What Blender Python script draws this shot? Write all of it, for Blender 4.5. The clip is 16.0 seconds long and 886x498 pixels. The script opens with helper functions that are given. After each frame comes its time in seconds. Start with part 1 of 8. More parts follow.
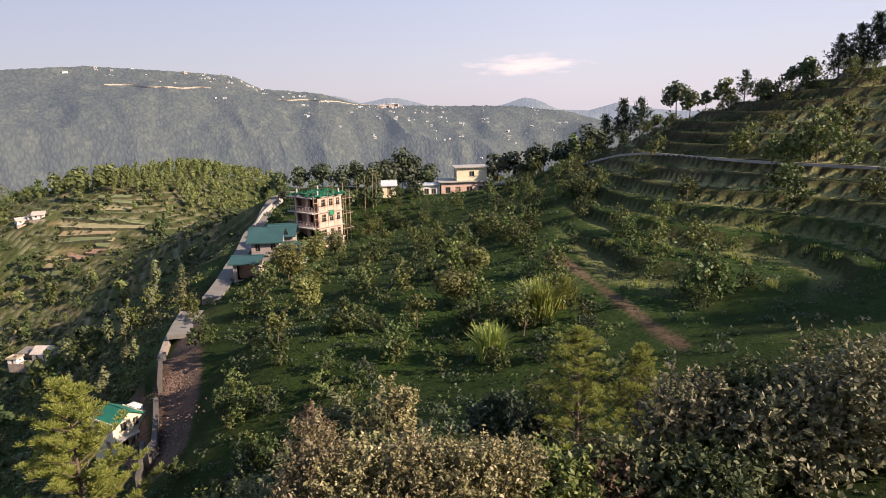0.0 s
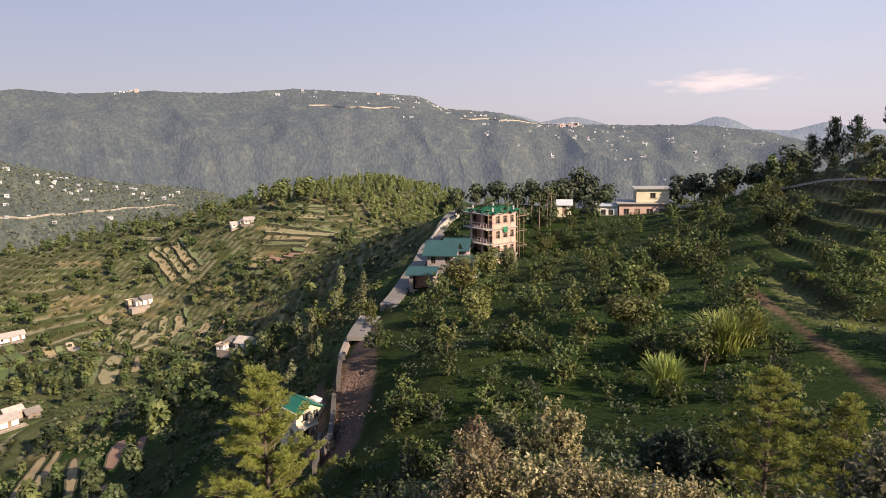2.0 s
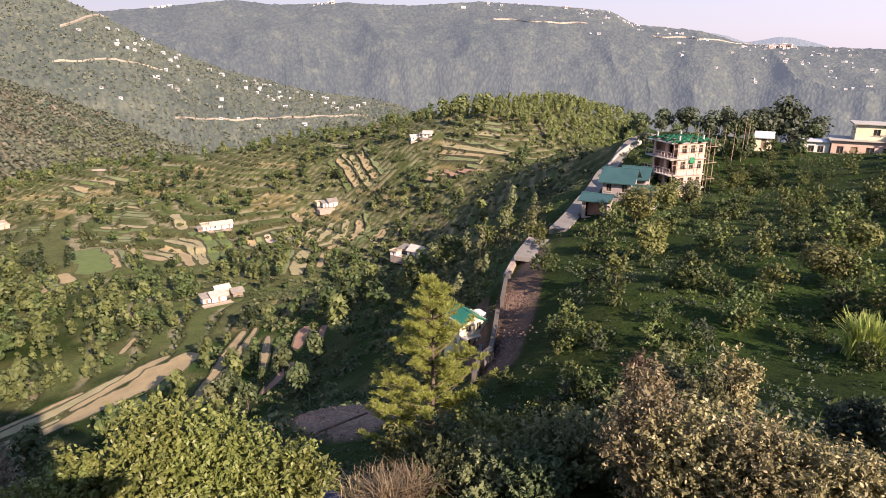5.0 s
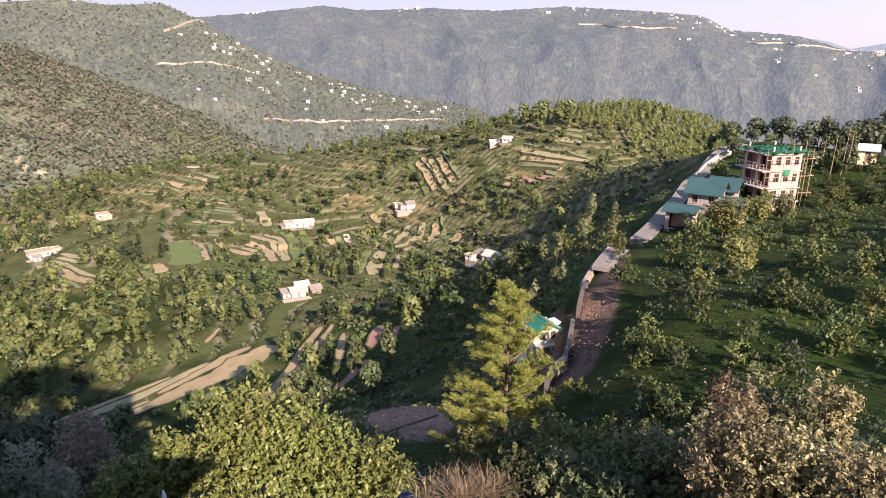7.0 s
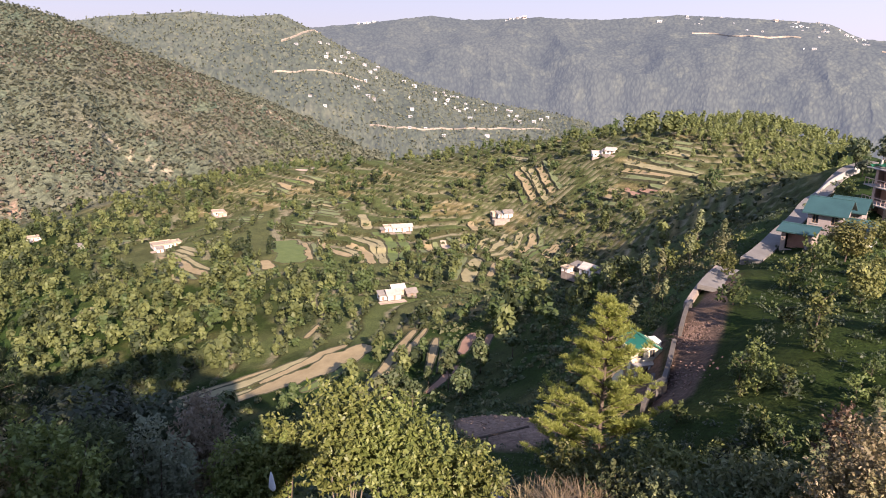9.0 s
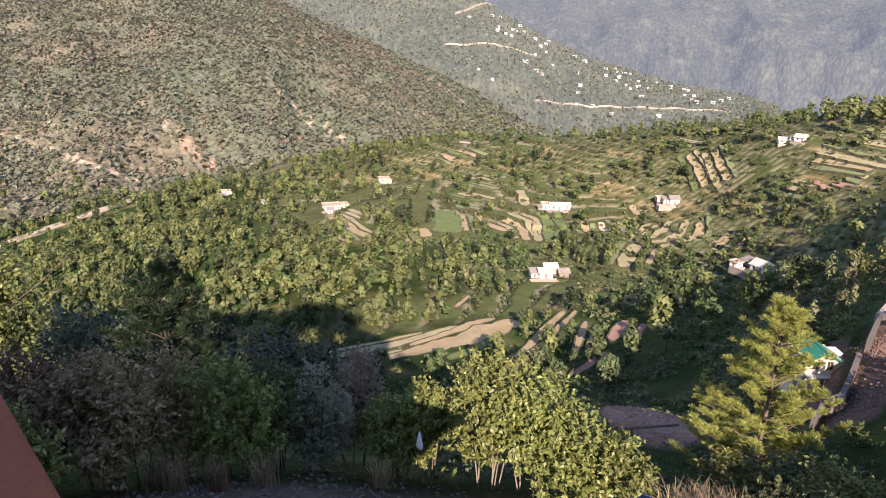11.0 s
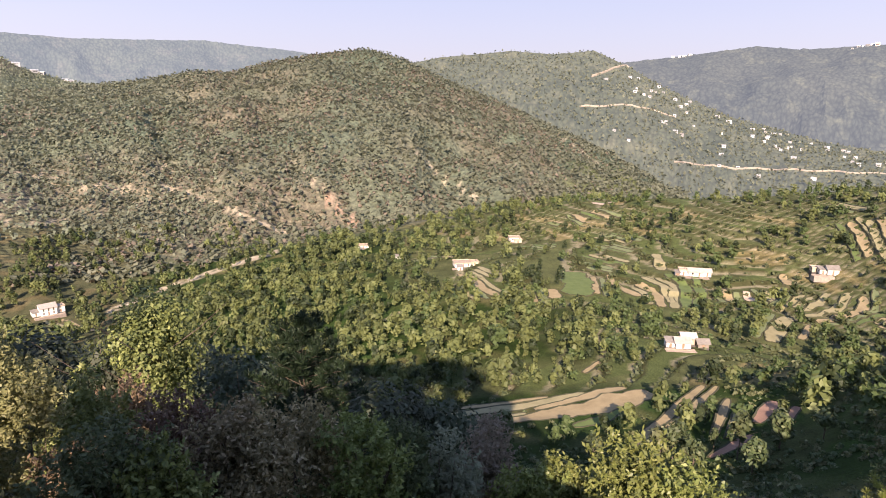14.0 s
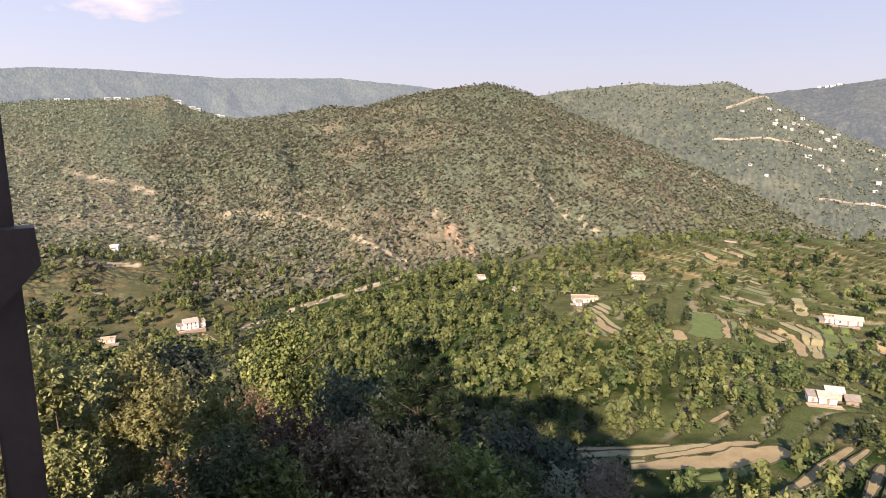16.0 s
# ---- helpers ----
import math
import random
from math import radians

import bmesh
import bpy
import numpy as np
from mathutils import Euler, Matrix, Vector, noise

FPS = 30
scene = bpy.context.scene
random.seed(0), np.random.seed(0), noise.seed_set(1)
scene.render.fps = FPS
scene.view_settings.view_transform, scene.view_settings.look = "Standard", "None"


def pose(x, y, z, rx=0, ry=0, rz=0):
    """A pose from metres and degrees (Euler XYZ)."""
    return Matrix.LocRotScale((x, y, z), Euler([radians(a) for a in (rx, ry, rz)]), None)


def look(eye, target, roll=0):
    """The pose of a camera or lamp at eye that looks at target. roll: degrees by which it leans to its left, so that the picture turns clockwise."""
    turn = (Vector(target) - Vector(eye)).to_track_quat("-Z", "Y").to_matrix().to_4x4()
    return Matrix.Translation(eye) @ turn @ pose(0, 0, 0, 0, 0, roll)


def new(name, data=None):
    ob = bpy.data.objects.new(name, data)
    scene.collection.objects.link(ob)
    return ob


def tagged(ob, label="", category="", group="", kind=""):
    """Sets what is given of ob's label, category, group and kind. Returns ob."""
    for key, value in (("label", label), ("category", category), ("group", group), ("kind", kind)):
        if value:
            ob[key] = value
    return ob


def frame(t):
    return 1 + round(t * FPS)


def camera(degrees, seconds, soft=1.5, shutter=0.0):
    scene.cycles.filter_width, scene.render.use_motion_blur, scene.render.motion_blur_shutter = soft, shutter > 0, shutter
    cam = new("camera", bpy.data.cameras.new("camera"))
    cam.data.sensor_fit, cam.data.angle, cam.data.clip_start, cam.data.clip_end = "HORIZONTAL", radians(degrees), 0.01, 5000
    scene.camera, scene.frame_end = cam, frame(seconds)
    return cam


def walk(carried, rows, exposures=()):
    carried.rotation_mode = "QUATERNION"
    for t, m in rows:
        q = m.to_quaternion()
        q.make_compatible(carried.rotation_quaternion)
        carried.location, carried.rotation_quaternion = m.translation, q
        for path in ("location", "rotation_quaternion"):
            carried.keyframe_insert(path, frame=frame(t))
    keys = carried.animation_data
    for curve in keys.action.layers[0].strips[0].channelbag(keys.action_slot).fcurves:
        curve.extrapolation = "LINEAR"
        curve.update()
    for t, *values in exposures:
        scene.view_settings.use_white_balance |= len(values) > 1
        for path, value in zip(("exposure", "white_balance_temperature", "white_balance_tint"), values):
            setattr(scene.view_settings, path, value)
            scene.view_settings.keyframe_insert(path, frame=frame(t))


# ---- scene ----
# ---- camera and its walk ----
cam = camera(69.17, 16.0, soft=0.95)


def toward(az, d=1.0):
    """The level offset at d metres in the direction az, degrees to the left of +y."""
    return -math.sin(radians(az)) * d, math.cos(radians(az)) * d


def spot(az, d):
    """A place d metres off in the direction az, from where the camera is when it faces that way."""
    ex = np.interp(az, (0, 30, 57, 85, 110), (0.62, 0.45, 0.0, -0.45, -0.65))
    ey = np.interp(az, (0, 30, 57, 85, 110), (0.26, 0.3, 0.17, -0.3, -0.38))
    dx, dy = toward(az, d)
    return float(ex + dx), float(ey + dy)


def view(x, y, z, yaw, pitch, roll):
    flat = math.cos(radians(pitch))
    dx, dy = toward(yaw, flat)
    return look((x, y, z), (x + dx, y + dy, z + math.sin(radians(pitch))), roll)


PATH = [
    (0.0, 0.62, 0.26, 0.04, 0.04, -12.48, -1.35),
    (0.5, 0.59, 0.29, 0.02, 2.46, -12.17, -1.39),
    (1.0, 0.55, 0.34, 0.04, 7.35, -10.89, -1.04),
    (1.5, 0.52, 0.35, 0.02, 12.07, -9.89, -1.09),
    (2.0, 0.51, 0.36, 0.00, 15.50, -10.53, -1.14),
    (2.5, 0.50, 0.30, 0.01, 18.79, -11.04, -1.18),
    (3.0, 0.52, 0.29, -0.01, 22.43, -12.06, -1.30),
    (3.5, 0.48, 0.32, -0.02, 25.12, -12.94, -1.06),
    (3.7, 0.47, 0.32, -0.02, 25.95, -13.00, -1.10),
    (5.8, 0.02, 0.31, 0.01, 33.53, -19.29, 0.53),
    (6.0, 0.01, 0.30, -0.01, 34.18, -19.10, 0.40),
    (6.5, 0.03, 0.22, 0.01, 36.01, -19.02, 0.84),
    (7.0, 0.02, 0.17, 0.03, 37.84, -17.08, 0.54),
    (7.5, 0.01, 0.09, 0.02, 40.12, -16.32, 0.19),
    (8.0, -0.03, 0.03, 0.05, 42.89, -15.90, -0.43),
    (8.2, -0.05, 0.01, 0.04, 43.84, -15.93, -0.36),
    (10.3, -0.15, -0.21, -0.03, 54.79, -18.40, 2.01),
    (10.5, -0.18, -0.19, -0.03, 57.04, -18.76, 1.84),
    (11.0, -0.27, -0.18, -0.03, 60.96, -18.80, 1.26),
    (11.5, -0.37, -0.16, -0.03, 63.13, -19.84, 0.07),
    (12.0, -0.40, -0.19, 0.03, 65.96, -20.45, 1.15),
    (12.5, -0.42, -0.26, 0.08, 64.60, -17.65, 0.19),
    (13.0, -0.41, -0.37, 0.14, 64.62, -17.75, 0.33),
    (13.5, -0.36, -0.44, 0.22, 69.17, -15.06, 1.51),
    (14.0, -0.39, -0.43, 0.21, 72.88, -13.77, 0.33),
    (14.5, -0.57, -0.34, 0.09, 77.62, -13.52, -1.16),
    (15.0, -0.68, -0.31, 0.07, 78.11, -13.39, -0.58),
    (15.5, -0.62, -0.37, 0.08, 79.97, -12.21, -0.09),
    (16.0, -0.68, -0.41, 0.06, 83.62, -10.96, 0.11),
]
walk(cam, [(t, view(*row)) for t, *row in PATH],
     exposures=[(0.0, 1.08, 6500, 12), (1.0, 0.94, 6500, 12), (3.7, 1.0, 6550, 14), (5.8, 1.56, 6350, 20), (8.2, 1.46, 6250, 20), (11.0, 1.58, 6150, 20), (12.0, 1.86, 6000, 24), (13.0, 1.62, 6100, 22), (14.0, 1.48, 6350, 18), (16.0, 1.4, 6550, 14)])

# ---- world and sun ----
SUN_AZ, SUN_EL = -113.5, 28.0
world = bpy.data.worlds.new("sky")
scene.world = world
world.use_nodes = True
wt = world.node_tree
wt.nodes.clear()
w_out = wt.nodes.new("ShaderNodeOutputWorld")
w_bg = wt.nodes.new("ShaderNodeBackground")
sky = wt.nodes.new("ShaderNodeTexSky")
sky.sky_type = "NISHITA"
sky.sun_disc = False
sky.sun_elevation = radians(SUN_EL)
sky.sun_rotation = radians(-SUN_AZ)
sky.altitude = 1800
sky.air_density = 1.2
sky.dust_density = 3.0
sky.ozone_density = 1.5


def world_mix(fac, a, b, blend="MIX"):
    n = wt.nodes.new("ShaderNodeMix")
    n.data_type = "RGBA"
    n.blend_type = blend
    for sock, value in ((n.inputs["Factor"], fac), (n.inputs["A"], a), (n.inputs["B"], b)):
        if isinstance(value, bpy.types.NodeSocket):
            wt.links.new(value, sock)
        else:
            sock.default_value = value if isinstance(value, (int, float)) else (*value, 1)
    return n.outputs["Result"]


# a hazy evening sky: lavender near the horizon, bluer above, with two small clouds
w_co = wt.nodes.new("ShaderNodeTexCoord")
w_sep = wt.nodes.new("ShaderNodeSeparateXYZ")
wt.links.new(w_co.outputs["Generated"], w_sep.inputs["Vector"])
w_ramp = wt.nodes.new("ShaderNodeValToRGB")
for el in (0.3, 0.6):
    w_ramp.color_ramp.elements.new(el)
for el, (at, col) in zip(w_ramp.color_ramp.elements, ((0.0, (6.2, 5.6, 6.3)), (0.09, (5.85, 5.7, 6.7)), (0.3, (4.3, 5.3, 7.5)), (0.9, (1.6, 2.3, 4.2)))):
    el.position, el.color = at, (*col, 1)
wt.links.new(w_sep.outputs["Z"], w_ramp.inputs["Fac"])
hazy = world_mix(0.8, sky.outputs["Color"], w_ramp.outputs["Color"])
for c_az, c_el, c_w, c_h in ((-7.5, 3.3, 0.085, 0.016), (109.0, 9.4, 0.09, 0.03)):
    cx, cy = toward(c_az, math.cos(radians(c_el)))
    off = wt.nodes.new("ShaderNodeVectorMath")
    off.operation = "SUBTRACT"
    off.inputs[1].default_value = (cx, cy, math.sin(radians(c_el)))
    wt.links.new(w_co.outputs["Generated"], off.inputs[0])
    sc = wt.nodes.new("ShaderNodeVectorMath")
    sc.operation = "MULTIPLY"
    sc.inputs[1].default_value = (1 / c_w, 1 / c_w, 1 / c_h)
    wt.links.new(off.outputs["Vector"], sc.inputs[0])
    ns = wt.nodes.new("ShaderNodeTexNoise")
    ns.inputs["Scale"].default_value = 2.4
    ns.inputs["Detail"].default_value = 5
    wt.links.new(sc.outputs["Vector"], ns.inputs["Vector"])
    ln = wt.nodes.new("ShaderNodeVectorMath")
    ln.operation = "LENGTH"
    wt.links.new(sc.outputs["Vector"], ln.inputs[0])
    sub = wt.nodes.new("ShaderNodeMath")
    sub.operation = "MULTIPLY_ADD"
    sub.inputs[1].default_value = -0.55
    wt.links.new(ln.outputs["Value"], sub.inputs[0])
    wt.links.new(ns.outputs["Fac"], sub.inputs[2])
    mr = wt.nodes.new("ShaderNodeMapRange")
    mr.inputs["From Min"].default_value, mr.inputs["From Max"].default_value = -0.05, 0.45
    wt.links.new(sub.outputs["Value"], mr.inputs["Value"])
    hazy = world_mix(mr.outputs["Result"], hazy, (9.0, 7.4, 7.2))
# the sky opposite the sun is deeper
w_away = wt.nodes.new("ShaderNodeVectorMath")
w_away.operation = "DOT_PRODUCT"
w_away.inputs[1].default_value = (*toward(SUN_AZ + 180), 0.0)
wt.links.new(w_co.outputs["Generated"], w_away.inputs[0])
w_deep = wt.nodes.new("ShaderNodeMapRange")
w_deep.inputs["From Min"].default_value, w_deep.inputs["From Max"].default_value = 0.2, 1.0
w_deep.inputs["To Min"].default_value, w_deep.inputs["To Max"].default_value = 0.0, 0.75
wt.links.new(w_away.outputs["Value"], w_deep.inputs["Value"])
hazy = world_mix(w_deep.outputs["Result"], hazy, world_mix(1.0, hazy, (0.61, 0.61, 0.64), "MULTIPLY"))
w_bg.inputs["Strength"].default_value = 0.064
wt.links.new(hazy, w_bg.inputs["Color"])
wt.links.new(w_bg.outputs["Background"], w_out.inputs["Surface"])

sun = new("sun", bpy.data.lights.new("sun", "SUN"))
sun.data.energy = 5.0
sun.data.angle = radians(0.5)
sun.data.color = (1.0, 0.81, 0.62)
sx, sy = toward(SUN_AZ, 100.0)
sun.matrix_world = look((sx, sy, 100 * math.tan(radians(SUN_EL))), (0, 0, 0))


# ---- materials ----
def material(name):
    m = bpy.data.materials.new(name)
    m.use_nodes = True
    nt = m.node_tree
    return m, nt, nt.nodes["Principled BSDF"]


def node(nt, kind, **inputs):
    n = nt.nodes.new(kind)
    for key, value in inputs.items():
        n.inputs[key.replace("_", " ")].default_value = value
    return n


def ramp(nt, source, stops):
    r = nt.nodes.new("ShaderNodeValToRGB")
    els = r.color_ramp.elements
    while len(els) < len(stops):
        els.new(0.5)
    for el, (at, col) in zip(els, stops):
        el.position = at
        el.color = (*col, 1)
    nt.links.new(source, r.inputs["Fac"])
    return r.outputs["Color"]


def mixed(nt, fac, a, b, blend="MIX"):
    n = nt.nodes.new("ShaderNodeMix")
    n.data_type = "RGBA"
    n.blend_type = blend
    for sock, value in ((n.inputs["Factor"], fac), (n.inputs["A"], a), (n.inputs["B"], b)):
        if isinstance(value, bpy.types.NodeSocket):
            nt.links.new(value, sock)
        elif isinstance(value, (int, float)):
            sock.default_value = value
        else:
            sock.default_value = (*value, 1)
    return n.outputs["Result"]


def noise_of(nt, scale, detail=4.0, rough=0.6, coords=None):
    n = node(nt, "ShaderNodeTexNoise", Scale=scale, Detail=detail, Roughness=rough)
    if coords is None:
        coords = nt.nodes.new("ShaderNodeNewGeometry").outputs["Position"]
    nt.links.new(coords, n.inputs["Vector"])
    return n.outputs["Fac"]


def bump(nt, bsdf, height, strength, distance):
    b = node(nt, "ShaderNodeBump", Strength=strength, Distance=distance)
    nt.links.new(height, b.inputs["Height"])
    nt.links.new(b.outputs["Normal"], bsdf.inputs["Normal"])


def rough_mat(name, dark, light, scale=3.0, rough=0.9, grain=30.0, relief=0.02, metal=0.0, vary=0.0):
    """A matt surface with stains at one scale and grain at another."""
    m, nt, b = material(name)
    big = noise_of(nt, scale, 5)
    fine = noise_of(nt, grain, 3)
    col = ramp(nt, big, [(0.3, dark), (0.7, light)])
    col = mixed(nt, 0.35, col, ramp(nt, fine, [(0.3, dark), (0.75, light)]))
    if vary:
        info = nt.nodes.new("ShaderNodeObjectInfo")
        hsv = node(nt, "ShaderNodeHueSaturation")
        mul = node(nt, "ShaderNodeMapRange", From_Min=0, From_Max=1, To_Min=1 - vary, To_Max=1 + vary)
        nt.links.new(info.outputs["Random"], mul.inputs["Value"])
        nt.links.new(mul.outputs["Result"], hsv.inputs["Value"])
        nt.links.new(col, hsv.inputs["Color"])
        col = hsv.outputs["Color"]
    nt.links.new(col, b.inputs["Base Color"])
    b.inputs["Roughness"].default_value = rough
    b.inputs["Metallic"].default_value = metal
    bump(nt, b, fine, 0.5, relief)
    return m


def leaf_mat(name, dark, light, tip=None, glow=0.25, rough=0.55, patch=0.05, blend=0.5):
    """Leaves: each clump and each tree takes its own tint; light passes through thin blades."""
    m, nt, b = material(name)
    geo = nt.nodes.new("ShaderNodeNewGeometry")
    info = nt.nodes.new("ShaderNodeObjectInfo")
    stops = [(0.0, dark), (0.75, light)] + ([(0.97, tip)] if tip else [])
    col = ramp(nt, geo.outputs["Random Per Island"], stops)
    hsv = node(nt, "ShaderNodeHueSaturation")
    val = node(nt, "ShaderNodeMapRange", From_Min=0, From_Max=1, To_Min=0.75, To_Max=1.25)
    hue = node(nt, "ShaderNodeMapRange", From_Min=0, From_Max=1, To_Min=0.477, To_Max=0.516)
    nt.links.new(info.outputs["Random"], val.inputs["Value"])
    nt.links.new(info.outputs["Random"], hue.inputs["Value"])
    nt.links.new(val.outputs["Result"], hsv.inputs["Value"])
    nt.links.new(hue.outputs["Result"], hsv.inputs["Hue"])
    big = noise_of(nt, patch, 3)
    col = mixed(nt, blend, col, ramp(nt, big, [(0.3, dark), (0.7, light)]))
    nt.links.new(col, hsv.inputs["Color"])
    nt.links.new(hsv.outputs["Color"], b.inputs["Base Color"])
    b.inputs["Roughness"].default_value = rough
    b.inputs["Specular IOR Level"].default_value = 0.3
    tr = nt.nodes.new("ShaderNodeBsdfTranslucent")
    nt.links.new(hsv.outputs["Color"], tr.inputs["Color"])
    mx = node(nt, "ShaderNodeMixShader", Fac=glow)
    nt.links.new(b.outputs["BSDF"], mx.inputs[1])
    nt.links.new(tr.outputs["BSDF"], mx.inputs[2])
    nt.links.new(mx.outputs["Shader"], nt.nodes["Material Output"].inputs["Surface"])
    return m


